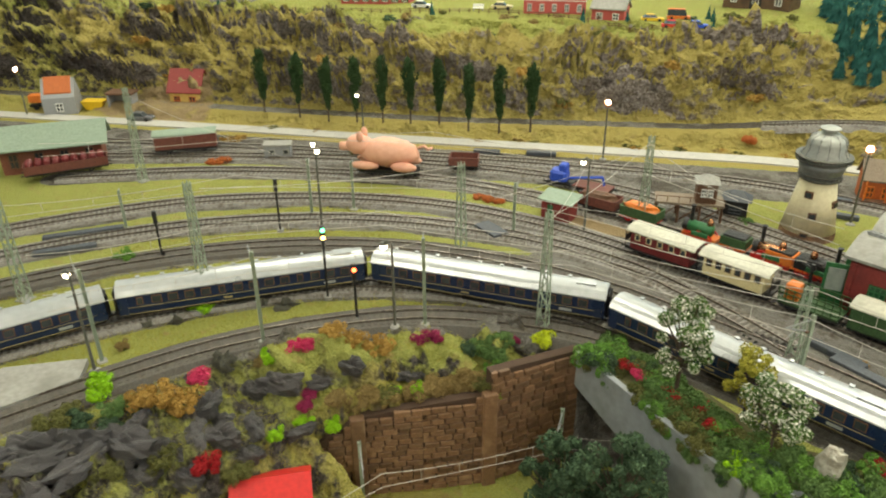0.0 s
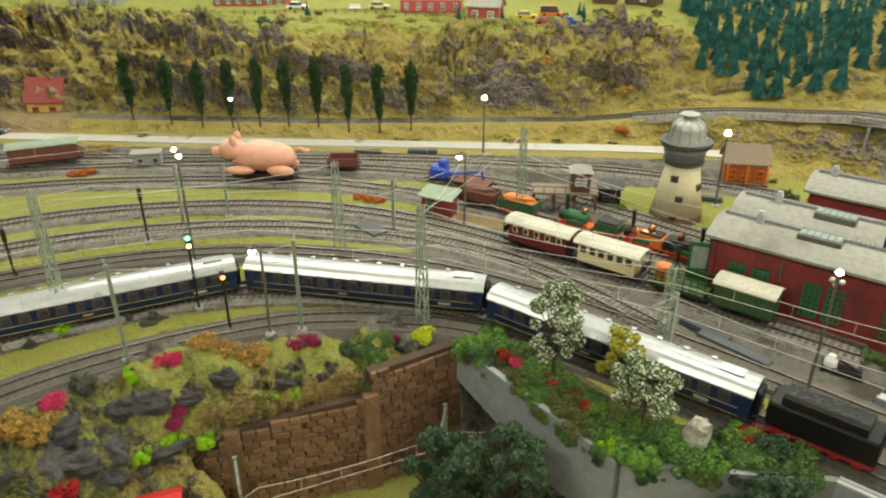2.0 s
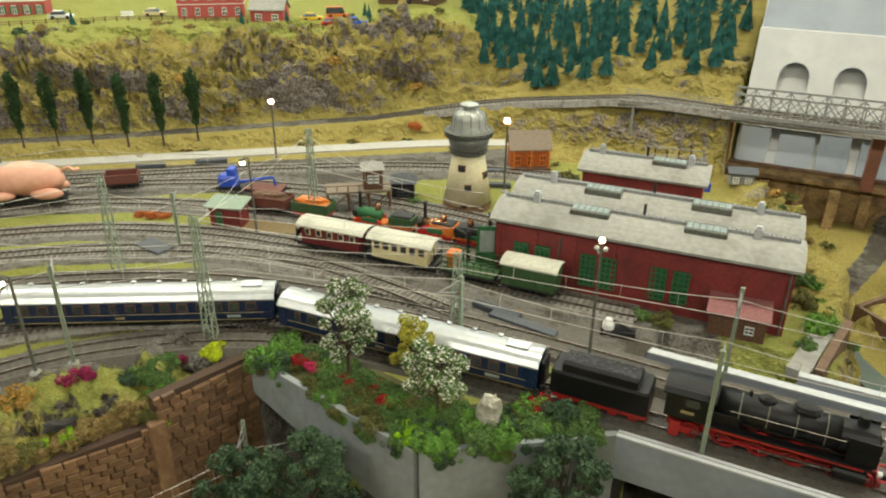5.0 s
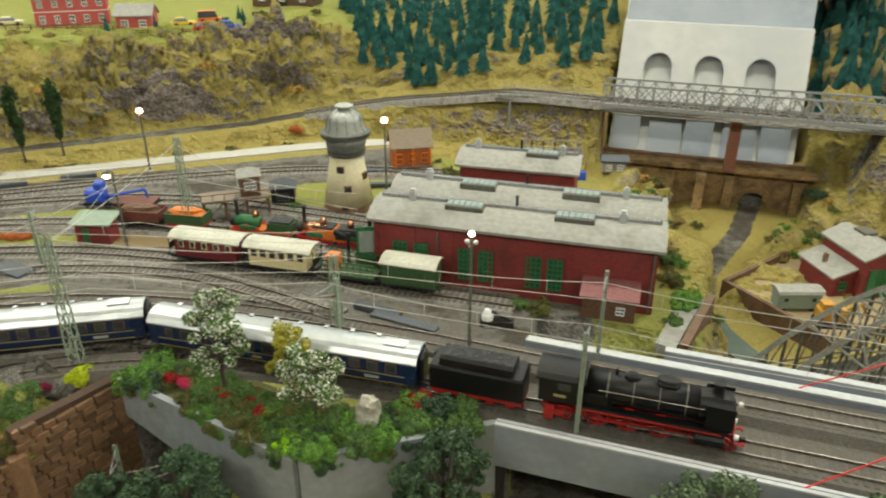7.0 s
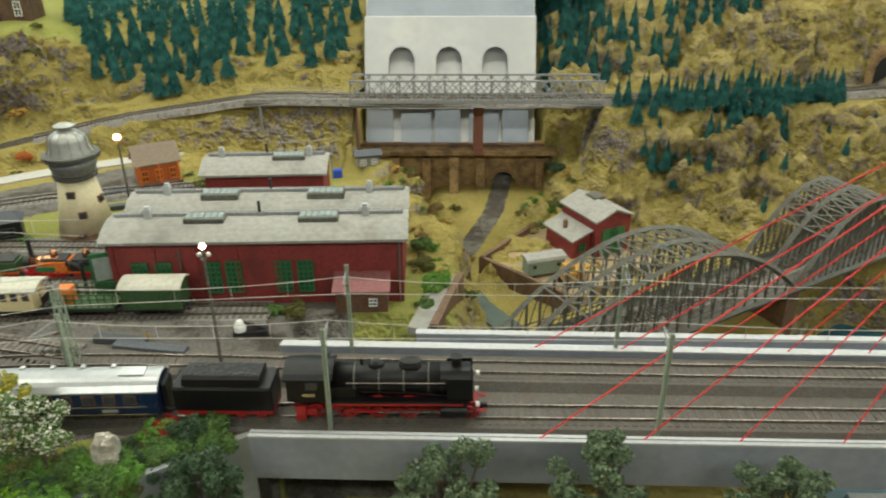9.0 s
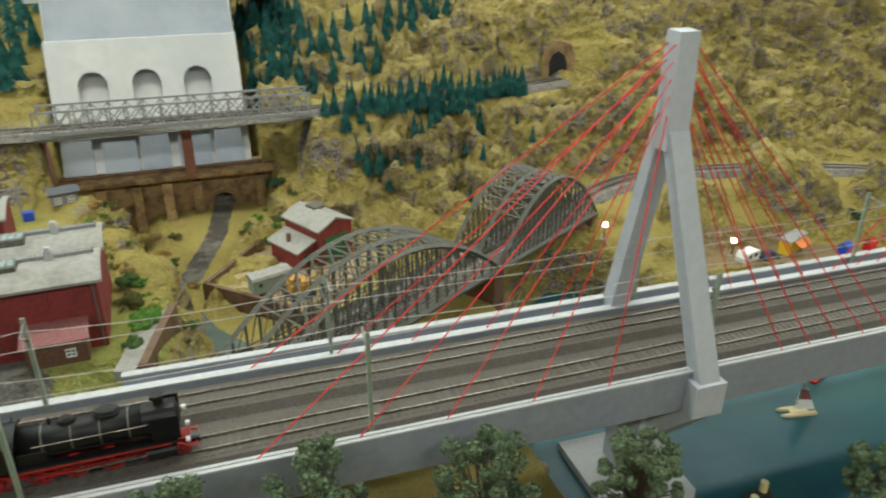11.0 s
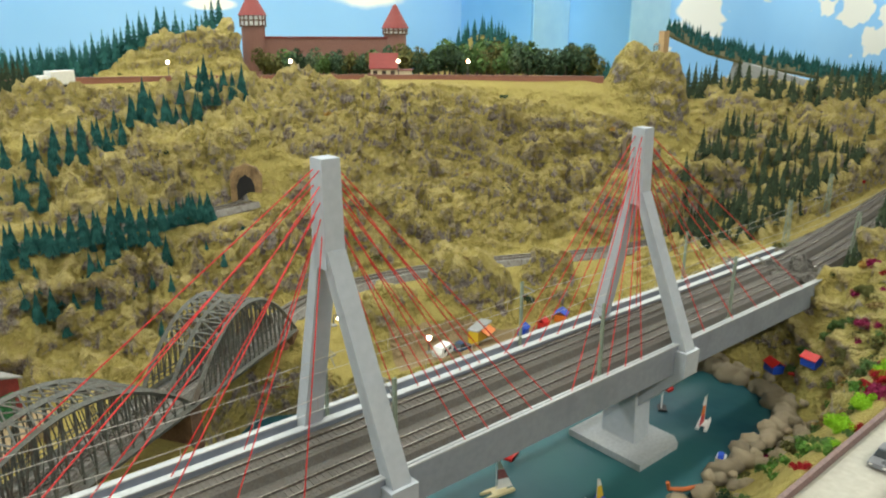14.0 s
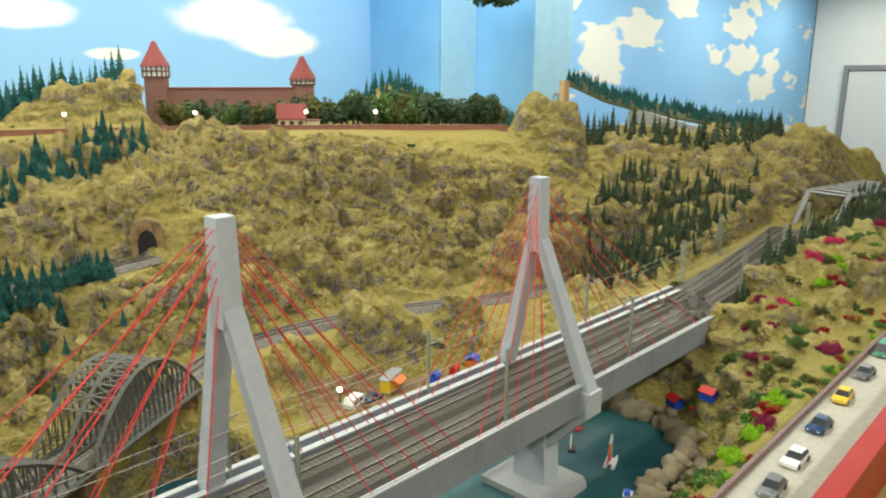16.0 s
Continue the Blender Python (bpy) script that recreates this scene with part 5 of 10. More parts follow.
tank = part("tank", Geo().lathe([(0.0205, 0.076), (0.0225, 0.078), (0.0235, 0.081), (0.0244, 0.086), (0.0271, 0.093), (0.0283, 0.102)], 32), M["tank_dark"], wt, "dark grey riveted lower bowl", smooth=True)
part("dome", Geo().lathe([(0.0283, 0.102), (0.0283, 0.108), (0.0231, 0.117), (0.0231, 0.125), (0.0205, 0.132), (0.0125, 0.137), (0.0085, 0.1385)], 32), M["tank"], wt, "silver upper dome", smooth=True)
cap = part("lantern", Geo().lathe([(0.0080, 0.137), (0.0080, 0.1425)], 20), M["tank"], wt)
part("lantern_lid", Geo().lathe([(0.0125, 0.1425), (0.0125, 0.1440), (0.006, 0.1465), (0.001, 0.1472)], 20), M["tank"], cap)
for i in range(12):
    a = math.tau * i / 12
    pts = [((r + 0.0004) * math.cos(a), (r + 0.0004) * math.sin(a), z) for r, z in ((0.0283, 0.108), (0.0231, 0.117), (0.0231, 0.125), (0.0205, 0.132), (0.0125, 0.137))]
    part("seam", Geo().tube(pts, 0.0005, 4), M["tank_dark"], tank)
for z, r in ((0.103, 0.0330), (0.0795, 0.0260)):
    gl = part("gallery", Geo().lathe([(r - 0.008, z), (r, z), (r, z + 0.0012), (r - 0.008, z + 0.0012)], 32), M["steel"], wt)
    for i in range(20):
        a = math.tau * i / 20
        part("post", Geo().cyl((r * math.cos(a), r * math.sin(a), z), (r * math.cos(a), r * math.sin(a), z + 0.006), 0.0004, n=4), M["steel"], gl)
    part("hand_rail", Geo().lathe([(r - 0.0005, z + 0.0055), (r + 0.0005, z + 0.0055), (r + 0.0005, z + 0.0065), (r - 0.0005, z + 0.0065)], 32), M["steel"], gl)
for ang, z in ((-1.15, 0.036), (-0.1, 0.050), (-1.5, 0.062), (-1.3, 0.010)):
    r = 0.0325 - (z - 0.009) * 0.142
    c, s = math.cos(ang), math.sin(ang)
    w = part("window", Geo().box((c * r, s * r, z), (0.010, 0.003, 0.009 if z != 0.010 else 0.005), rz=ang + math.pi / 2), M["wood_brown"], wt, "small brown-framed window")
    part("pane", Geo().box((c * (r + 0.001), s * (r + 0.001), z), (0.007, 0.003, 0.006 if z != 0.010 else 0.003), rz=ang + math.pi / 2), M["glass"], w)

# ---- signal cabin on stilts, coaling stage, huts ----
cab = thing("coaling_stage", "brown cabin on a timber coaling stage", "cabin", pose(-0.470, 0.845, 0, 0, 0, 35))
part("platform", Geo().box((0.0, 0, 0.028), (0.090, 0.036, 0.003)), M["roof_brown"], cab)
for x in (-0.042, -0.014, 0.014, 0.042):
    for y in (-0.015, 0.015):
        part("post", Geo().cyl((x, y, 0), (x, y, 0.027), 0.0016, n=6), M["wood_brown"], cab)
for x in (-0.028, 0.0, 0.028):
    part("brace", Geo().cyl((x - 0.014, -0.015, 0.002), (x + 0.014, -0.015, 0.026), 0.0008, n=4), M["wood_brown"], cab)
box = part("cabin", Geo().box((0.020, 0, 0.044), (0.026, 0.026, 0.030)), M["wood_brown"], cab)
for a, b in ((0.013, 0.019), (0.0215, 0.0275)):
    window(box, a, b, 0.040, 0.050, -0.013, M["white"], M["glass"], 1, 1, 0.0009)
part("roof", Geo().add([(0.004, -0.017, 0.058), (0.036, -0.017, 0.058), (0.036, 0.017, 0.058), (0.004, 0.017, 0.058), (0.020, 0, 0.067)], [(3, 2, 1, 0), (0, 1, 4), (1, 2, 4), (2, 3, 4), (3, 0, 4)]), M["roof_grey"], box)
rail = Geo().tube([(-0.044, -0.017, 0.038), (0.044, -0.017, 0.038)], 0.0006)
for x in np.linspace(-0.044, 0.044, 7):
    rail.cyl((x, -0.017, 0.029), (x, -0.017, 0.038), 0.0005, n=4)
part("railing", rail, M["wood_brown"], cab)

blk = thing("black_hut", "black timber hut with a slate hip roof", "hut", pose(-0.432, 0.905, 0, 0, 0, 25))
part("wall", Geo().box((0, 0, 0.013), (0.032, 0.026, 0.026)), M["black"], blk)
part("roof", Geo().add([(-0.020, -0.017, 0.026), (0.020, -0.017, 0.026), (0.020, 0.017, 0.026), (-0.020, 0.017, 0.026), (-0.006, 0, 0.037), (0.006, 0, 0.037)], [(3, 2, 1, 0), (0, 1, 5, 4), (1, 2, 5), (2, 3, 4, 5), (3, 0, 4)]), M["slate"], blk)
window(blk, -0.008, 0.008, 0.008, 0.018, -0.013, M["slate"], M["glass"], 1, 1)

oh = house("timber_station", "orange timber building with a grey shingle roof", pose(-0.318, 1.112, 0, 0, 0, 30), 0.060, 0.040, 0.036, 0.020, M["wood_orange"], M["roof_brown"], cols=3, frame="orange", pane="wood_brown")
part("porch", Geo().box((0.0, -0.026, 0.003), (0.062, 0.014, 0.006)), M["wood_brown"], oh)
for x in (-0.028, 0.0, 0.028):
    part("post", Geo().box((x, -0.030, 0.018), (0.002, 0.002, 0.034)), M["orange"], oh)
rh = thing("trackside_hut", "small red hut with a green door and flat pale roof", "hut", pose(-0.592, 0.720, 0, 0, 0, 15))
part("wall", Geo().box((0, 0, 0.014), (0.042, 0.026, 0.028)), M["red_brick"], rh)
part("roof", Geo().slab([(-0.018, 0.027), (0.018, 0.031), (0.018, 0.033), (-0.018, 0.029)], "x", -0.026, 0.026), M["roof_green"], rh)
part("door", Geo().box((-0.008, -0.0134, 0.011), (0.008, 0.0015, 0.021)), M["green_door"], rh)
gh = thing("grey_cabin", "grey windowed lineside cabin", "hut", pose(-1.068, 0.557, 0, 0, 0, 52))
part("wall", Geo().box((0, 0, 0.012), (0.044, 0.020, 0.024)), M["stone_grey"], gh)
part("roof", Geo().box((0, 0, 0.0255), (0.048, 0.025, 0.003), bevel=0.001), M["roof_grey"], gh)
for x in (-0.013, 0.010):
    window(gh, x, x + 0.008, 0.010, 0.018, -0.010, M["roof_grey"], M["glass"], 0, 0)

# ---- truss bridge in front of the dam ----
tb = thing("truss_bridge", "grey steel lattice railway bridge on brick piers", "bridge")
for y in (1.237, 1.284):
    side = part("side_truss", Geo().box((0.17, y, 0.0895), (0.412, 0.0025, 0.006)).box((0.17, y, 0.1225), (0.412, 0.0025, 0.003)), M["steel_light"], tb)
    n = 16
    for i in range(n + 1):
        x = -0.034 + 0.408 * i / n
        part("upright", Geo().box((x, y, 0.106), (0.0022, 0.0022, 0.033)), M["steel_light"], side)
        if i < n:
            x2 = x + 0.408 / n
            part("diagonal", Geo().cyl((x, y, 0.092), (x2, y, 0.121), 0.0009, n=4).cyl((x, y + 0.0008, 0.121), (x2, y + 0.0008, 0.092), 0.0009, n=4), M["steel_light"], side)
part("deck_plate", Geo().box((0.17, 1.26, 0.0815), (0.412, 0.052, 0.004)), M["steel"], tb)
ap = thing("approach_viaduct", "low railed steel approach viaduct", "bridge")
app = curve([(-0.215, 1.288, 0.079), (-0.12, 1.284, 0.081), (-0.036, 1.272, 0.082)], 0.01)
part("deck_plate", strip(Geo(), app, [(0.028, -0.006), (0.028, 0.001), (-0.028, 0.001), (-0.028, -0.006)]), M["steel"], ap)
for s in (-0.027, 0.027):
    g = Geo()
    for p in app[::2]:
        g.cyl((p[0], p[1] + s, p[2]), (p[0], p[1] + s, p[2] + 0.013), 0.0006, n=4)
    for z in (0.007, 0.013):
        g.tube([(p[0], p[1] + s, p[2] + z) for p in app[::2]], 0.0006, 4)
    part("railing", g, M["steel_light"], ap)
for x in (-0.19, -0.12, -0.06):
    for s in (-0.02, 0.02):
        part("column", Geo().cyl((x, 1.28 + s, 0.0), (x, 1.28 + s, 0.077), 0.0022, n=6), M["steel_light"], ap)

# ---- steel arch bridge over the inlet ----
ab = thing("arch_bridge", "grey steel bowstring arch bridge with two spans", "bridge")
AX = Vector((0.855, 0.518, 0)).normalized()
AN = Vector((-AX.y, AX.x, 0))
A0 = Vector((0.314, 0.766, -0.045))


def arch_z(f):
    return 0.090 * (1 - (2 * f - 1) ** 2)


for start, L in ((-0.145, 0.4055), (0.2605, 0.2605)):
    base = A0 + AX * start
    for off in (-0.041, 0.0, 0.041):
        rib = Geo()
        pts = [base + AX * (L * f) + AN * off + Vector((0, 0, arch_z(f))) for f in np.linspace(0.0, 1, 17)]
        for a, b in zip(pts, pts[1:]):
            rib.cyl(a, b, 0.0036, n=4)
        ribp = part("arch_rib", rib, M["steel"], ab)
        lo = [base + AX * (L * f) + AN * off for f in np.linspace(0, 1, 23)]
        part("bottom_chord", Geo().cyl(lo[0] + Vector((0, 0, -0.003)), lo[-1] + Vector((0, 0, -0.003)), 0.0040, n=4), M["steel"], ribp)
        for i in range(1, 22):
            f = i / 22
            top = lo[i] + Vector((0, 0, arch_z(f)))
            part("hanger", Geo().cyl(lo[i], top, 0.0015, n=4), M["steel"], ribp)
            if 1 < i < 21:
                k2 = i + (1 if i < 11 else -1)
                part("lattice", Geo().cyl(lo[i], lo[k2] + Vector((0, 0, arch_z(k2 / 22))), 0.0009, n=4), M["steel"], ribp)
        part("railing", Geo().cyl(lo[1] + Vector((0, 0, 0.012)), lo[-2] + Vector((0, 0, 0.012)), 0.0012, n=4).cyl(lo[0] + Vector((0, 0, 0.006)), lo[-1] + Vector((0, 0, 0.006)), 0.0009, n=4), M["steel"], ribp)
    for i in range(3, 14):
        f = i / 16
        for o in (-0.041, 0.0):
            if arch_z(f) > 0.045:
                p = base + AX * (L * f) + Vector((0, 0, arch_z(f)))
                q = base + AX * (L * (i + 1) / 16) + Vector((0, 0, arch_z((i + 1) / 16)))
                part("top_brace", Geo().cyl(p + AN * o, p + AN * (o + 0.041), 0.0014, n=4), M["steel"], ab)
                part("top_brace", Geo().cyl(p + AN * o, q + AN * (o + 0.041), 0.0011, n=4), M["steel"], ab)
                part("top_brace", Geo().cyl(q + AN * o, p + AN * (o + 0.041), 0.0011, n=4), M["steel"], ab)
    part("deck_plate", Geo().add([base + AN * o + AX * a + Vector((0, 0, z)) for z in (-0.009, -0.004) for o, a in ((-0.042, 0), (-0.042, L), (0.042, L), (0.042, 0))], [(3, 2, 1, 0), (4, 5, 6, 7), (0, 1, 5, 4), (1, 2, 6, 5), (2, 3, 7, 6), (3, 0, 4, 7)]), M["steel"], ab)
appr = [A0 - AX * 0.20, A0 - AX * 0.145]
part("approach_girder", Geo().add([p + AN * o + Vector((0, 0, z)) for z in (-0.012, -0.003) for p, o in ((appr[0], -0.042), (appr[1], -0.042), (appr[1], 0.042), (appr[0], 0.042))], [(3, 2, 1, 0), (4, 5, 6, 7), (0, 1, 5, 4), (1, 2, 6, 5), (2, 3, 7, 6), (3, 0, 4, 7)]), M["steel"], ab)
for o in (-0.041, 0.041):
    g = Geo().cyl(appr[0] + AN * o + Vector((0, 0, 0.010)), appr[1] + AN * o + Vector((0, 0, 0.012)), 0.0014, n=4)
    for f in np.linspace(0, 1, 12):
        p = appr[0].lerp(appr[1], f) + AN * o
        g.cyl(p, p + Vector((0, 0, 0.011)), 0.0008, n=4)
    part("approach_railing", g, M["steel"], ab)
for f in (-0.145, 0.2605, 0.521):
    p = A0 + AX * f
    part("stone_pier", Geo().box((p.x, p.y, -0.115), (0.022, 0.085, 0.128), rz=math.atan2(AX.y, AX.x)), M["brick"], ab, "brown stone bridge pier")

M["gravel_brown"] = surf("brown_gravel_slope", (0.24, 0.125, 0.07), (0.14, 0.07, 0.04), 150, 0.9, 0.8, dirt=(0.30, 0.19, 0.10), dirt_at=0.6)
mound = Geo()
top_at = A0 + AX * 0.555
for k in range(9):
    f = k / 8
    for i in range(24):
        a = math.tau * i / 24
        r = 0.040 + 0.062 * f + 0.006 * noise.noise(Vector((math.cos(a) * 2, math.sin(a) * 2, f * 2)))
        mound.v.append((top_at.x + r * math.cos(a), top_at.y + r * math.sin(a), -0.052 - 0.070 * f))
mound.f = [(k * 24 + i, (k + 1) * 24 + i, (k + 1) * 24 + (i + 1) % 24, k * 24 + (i + 1) % 24) for k in range(8) for i in range(24)] + [tuple(range(24))]
single("embankment_cone", mound, M["gravel_brown"], "brown gravel embankment cone at the arch bridge end", kind="structure", smooth=True)

# ---- small shed yard in the valley ----
YZ = -0.092
yard = thing("yard_terrace", "sandy yard enclosed by a low brick wall", "terrace", kind="structure")
M["sand"] = surf("yard_sand", (0.34, 0.255, 0.145), (0.26, 0.195, 0.11), 120, 0.9, 0.3)
YP = [(0.176, 1.018), (0.288, 0.908), (0.43, 1.03), (0.43, 1.12), (0.264, 1.14)]
part("yard_floor", Geo().prism(YP, -0.15, YZ), M["sand"], yard)
for (ax, ay), (bx, by) in zip([YP[4], YP[0]], [YP[0], YP[1]]):
    d = math.hypot(bx - ax, by - ay)
    part("yard_wall", Geo().box(((ax + bx) / 2, (ay + by) / 2, YZ - 0.012), (d + 0.006, 0.006, 0.046), rz=math.atan2(by - ay, bx - ax)), M["brick"], yard)
ss = house("engine_house", "small red brick engine house with grey roof", pose(0.350, 1.088, YZ, 0, 0, 28), 0.062, 0.085, 0.058, 0.012, M["red_brick"], M["roof_grey"], along="y", cols=1, pane="green_door", frame="green_door")
part("gate", Geo().box((-0.011, -0.0432, 0.022), (0.019, 0.002, 0.042)), M["green_door"], ss, "green double gate")
part("gate", Geo().box((0.011, -0.0432, 0.022), (0.019, 0.002, 0.042)), M["green_door"], ss)
part("roof_light", Geo().box((0.006, 0.012, 0.073), (0.020, 0.024, 0.004), bevel=0.001), M["steel"], ss)
ex = part("side_wing", Geo().slab([(-0.062, 0), (-0.031, 0), (-0.031, 0.040), (-0.062, 0.030)], "y", -0.030, 0.038), M["red_brick"], ss)
part("wing_roof", Geo().slab([(-0.067, 0.0285), (-0.031, 0.040), (-0.031, 0.0425), (-0.067, 0.031)], "y", -0.035, 0.042), M["roof_grey"], ex)
part("chimney", Geo().box((-0.052, 0.005, 0.038), (0.005, 0.005, 0.020)), M["brick"], ex)
window(ex, -0.052, -0.042, 0.010, 0.022, -0.030, M["green_door"], M["glass"], 1, 1)

# ---- village street on the hill ----

def street_house(x, y, rz, w, d, h, rise, low, high, roof, label, cols, frame="white"):
    """A two-storey house whose lower storey has another colour; local x runs along its front."""
    t = thing("village_house", label, "building", pose(x, y, ground(x, y) - 0.004, 0, 0, rz), "village houses")
    part("lower_wall", Geo().box((0, 0, h * 0.25), (w, d, h * 0.5)), M[low], t)
    part("upper_wall", Geo().slab([(-d / 2, h * 0.5), (d / 2, h * 0.5), (d / 2, h), (0, h + rise), (-d / 2, h)], "x", -w / 2, w / 2), M[high], t)
    part("string_course", Geo().box((0, 0, h * 0.5), (w + 0.002, d + 0.002, 0.0016)), M["white"], t)
    o = 0.005
    part("roof", Geo().slab([(-d / 2 - o, h - 0.003), (0, h + rise + 0.0004), (d / 2 + o, h - 0.003), (d / 2 + o, h), (0, h + rise + 0.0036), (-d / 2 - o, h)], "x", -w / 2 - o, w / 2 + o), M[roof], t)
    for k in range(2):
        for i in range(cols):
            cx = -w / 2 + w * (i + 0.5) / cols
            z0 = h * (0.14 + 0.5 * k)
            win = window(t, cx - 0.0042, cx + 0.0042, z0, z0 + h * 0.24, -d / 2, M[frame], M["glass"], 1, 1, 0.0010)
            if frame == "white" and high == "white":
                for sx in (-0.0066, 0.0066):
                    part("shutter", Geo().box((cx + sx, -d / 2 - 0.001, z0 + h * 0.12), (0.0036, 0.0014, h * 0.25)), M["green_door"], win)
    for i in range(2):
        part("chimney", Geo().box((w * (0.25 - 0.5 * i), 0.004, h + rise), (0.007, 0.007, 0.018)), M["brick"], t)
    return t


street_house(-1.475, 1.085, 40, 0.165, 0.060, 0.068, 0.034, "pink_brick", "white", "roof_brown", "long house, white above a red ground floor", 7)
street_house(-1.085, 1.272, 37, 0.132, 0.055, 0.060, 0.030, "pink_brick", "pink_brick", "roof_red", "long pink-red house on the hill street", 5)
street_house(-1.76, 0.86, 37, 0.110, 0.055, 0.062, 0.030, "stone_grey", "cream", "roof_brown", "cream house over a stone ground floor on the hill street", 4)
house("village_shed", "small pink-red shed with a grey roof", pose(-0.958, 1.300, ground(-0.958, 1.300) - 0.003, 0, 0, 22), 0.068, 0.045, 0.028, 0.016, M["pink_brick"], M["roof_grey"], cols=2)
barn = house("village_barn", "red brick barn with a dark arched doorway", pose(-0.765, 1.560, ground(-0.765, 1.560) - 0.004, 0, 0, 5), 0.140, 0.06, 0.060, 0.03, M["brick"], M["roof_red"], cols=3)
part("doorway", Geo().slab([(-0.012, 0), (0.012, 0), (0.012, 0.026), (0.007, 0.034), (-0.007, 0.034), (-0.012, 0.026)], "y", -0.0316, -0.028), M["black"], barn, "dark arched doorway")

# ---- farm at the hill's foot ----
M["yellow_wall"] = surf("yellow_house_render", (0.68, 0.47, 0.14), (0.58, 0.39, 0.11), 60, 0.75, 0.1)
house("farmhouse", "yellow farmhouse with a dark red roof", pose(-1.478, 0.592, 0, 0, 0, 40), 0.066, 0.056, 0.036, 0.036, M["yellow_wall"], M["roof_red"], cols=2, frame="wood_orange", chimney=True)
house("stone_barn", "half-roofed grey stone barn", pose(-1.612, 0.378, 0, 0, 0, 62), 0.062, 0.056, 0.034, 0.034, M["stone_grey"], M["wood_orange"], cols=1, over=-0.006)
ga = thing("open_garage", "grey timber garage with a flat brown roof", "garage", pose(-1.548, 0.478, 0, 0, 0, 45))
part("wall", Geo().box((0, 0.010, 0.016), (0.050, 0.004, 0.032)).box((-0.024, -0.004, 0.016), (0.003, 0.030, 0.032)).box((0.024, -0.004, 0.016), (0.003, 0.030, 0.032)), M["stone_grey"], ga)
part("roof", Geo().box((0, -0.002, 0.034), (0.056, 0.038, 0.004), bevel=0.001), M["wood_brown"], ga)
M["wagon_brown_wall"] = surf("red_brown_shed_boards", (0.20, 0.07, 0.04), (0.14, 0.045, 0.028), 80, 0.7, 0.2)
house("goods_shed", "brown goods shed with a wide green roof", pose(-1.285, 0.268, 0, 0, 0, 66), 0.150, 0.050, 0.050, 0.020, M["wagon_brown_wall"], M["roof_green"], over=0.012, cols=4, frame="wood_brown")

# ---- far bridge of the main line beyond the woods ----
fb = thing("far_truss_bridge", "grey steel through-truss bridge among dark firs", "bridge", pose(2.38, 0.600, 0.030, 0, 0, -10))
for y in (-0.055, 0.055):
    side = part("side_truss", Geo().tube([(0, y, 0), (0.06, y, 0.085), (0.40, y, 0.085), (0.46, y, 0)], 0.0075, 4), M["steel_light"], fb)
    for k in range(7):
        part("upright", Geo().cyl((0.06 + k * 0.055, y, 0), (0.06 + k * 0.055, y, 0.085), 0.003, n=4), M["steel_light"], side)
for k in range(7):
    part("cross_beam", Geo().cyl((0.06 + k * 0.055, -0.055, 0.085), (0.06 + k * 0.055, 0.055, 0.085), 0.004, n=4), M["steel_light"], fb)
part("deck_plate", Geo().box((0.22, 0, -0.010), (0.46, 0.10, 0.006)), M["black"], fb)

# ---- vehicles on rails ----
M["navy"] = surf("navy_coach_paint", (0.010, 0.024, 0.070), (0.007, 0.017, 0.052), 60, 0.30, 0.03)
M["loco_black"] = surf("locomotive_black", (0.0085, 0.0085, 0.0095), (0.0045, 0.0045, 0.005), 90, 0.42, 0.06, gloss=0.28, dirt=(0.015, 0.014, 0.013), dirt_at=0.64)
M["loco_red"] = surf("locomotive_red", (0.36, 0.016, 0.013), (0.24, 0.011, 0.010), 80, 0.5, 0.06, dirt=(0.10, 0.012, 0.010), dirt_at=0.62)
M["roof_white"] = surf("silver_white_roof", (0.47, 0.49, 0.50), (0.41, 0.43, 0.44), 40, 0.30, 0.04, metal=0.35, dirt=(0.60, 0.61, 0.60), dirt_at=0.66)
M["gold"] = surf("gold_line", (0.36, 0.29, 0.14), (0.28, 0.22, 0.10), 80, 0.4, 0.0)
M["wine"] = surf("wine_red_paint", (0.16, 0.018, 0.020), (0.11, 0.012, 0.014), 80, 0.45, 0.08)
M["ivory"] = surf("ivory_paint", (0.72, 0.62, 0.36), (0.62, 0.53, 0.29), 80, 0.5, 0.08)
M["moss"] = surf("wagon_green", (0.045, 0.10, 0.035), (0.03, 0.07, 0.025), 80, 0.55, 0.1)
M["wagon_brown"] = surf("wagon_brown", (0.16, 0.05, 0.035), (0.11, 0.035, 0.025), 80, 0.65, 0.15)
M["copper"] = surf("copper_boiler", (0.60, 0.30, 0.16), (0.48, 0.22, 0.11), 70, 0.25, 0.05, metal=0.9)
M["coal"] = surf("coal_lumps", (0.02, 0.02, 0.021), (0.008, 0.008, 0.008), 200, 0.5, 1.0)
M["pig"] = surf("pink_plastic_figure", (0.78, 0.42, 0.30), (0.70, 0.35, 0.24), 30, 0.5, 0.03, dirt=(0.66, 0.31, 0.22), dirt_at=0.58)
RT = 0.0066
wheel_cache = {}


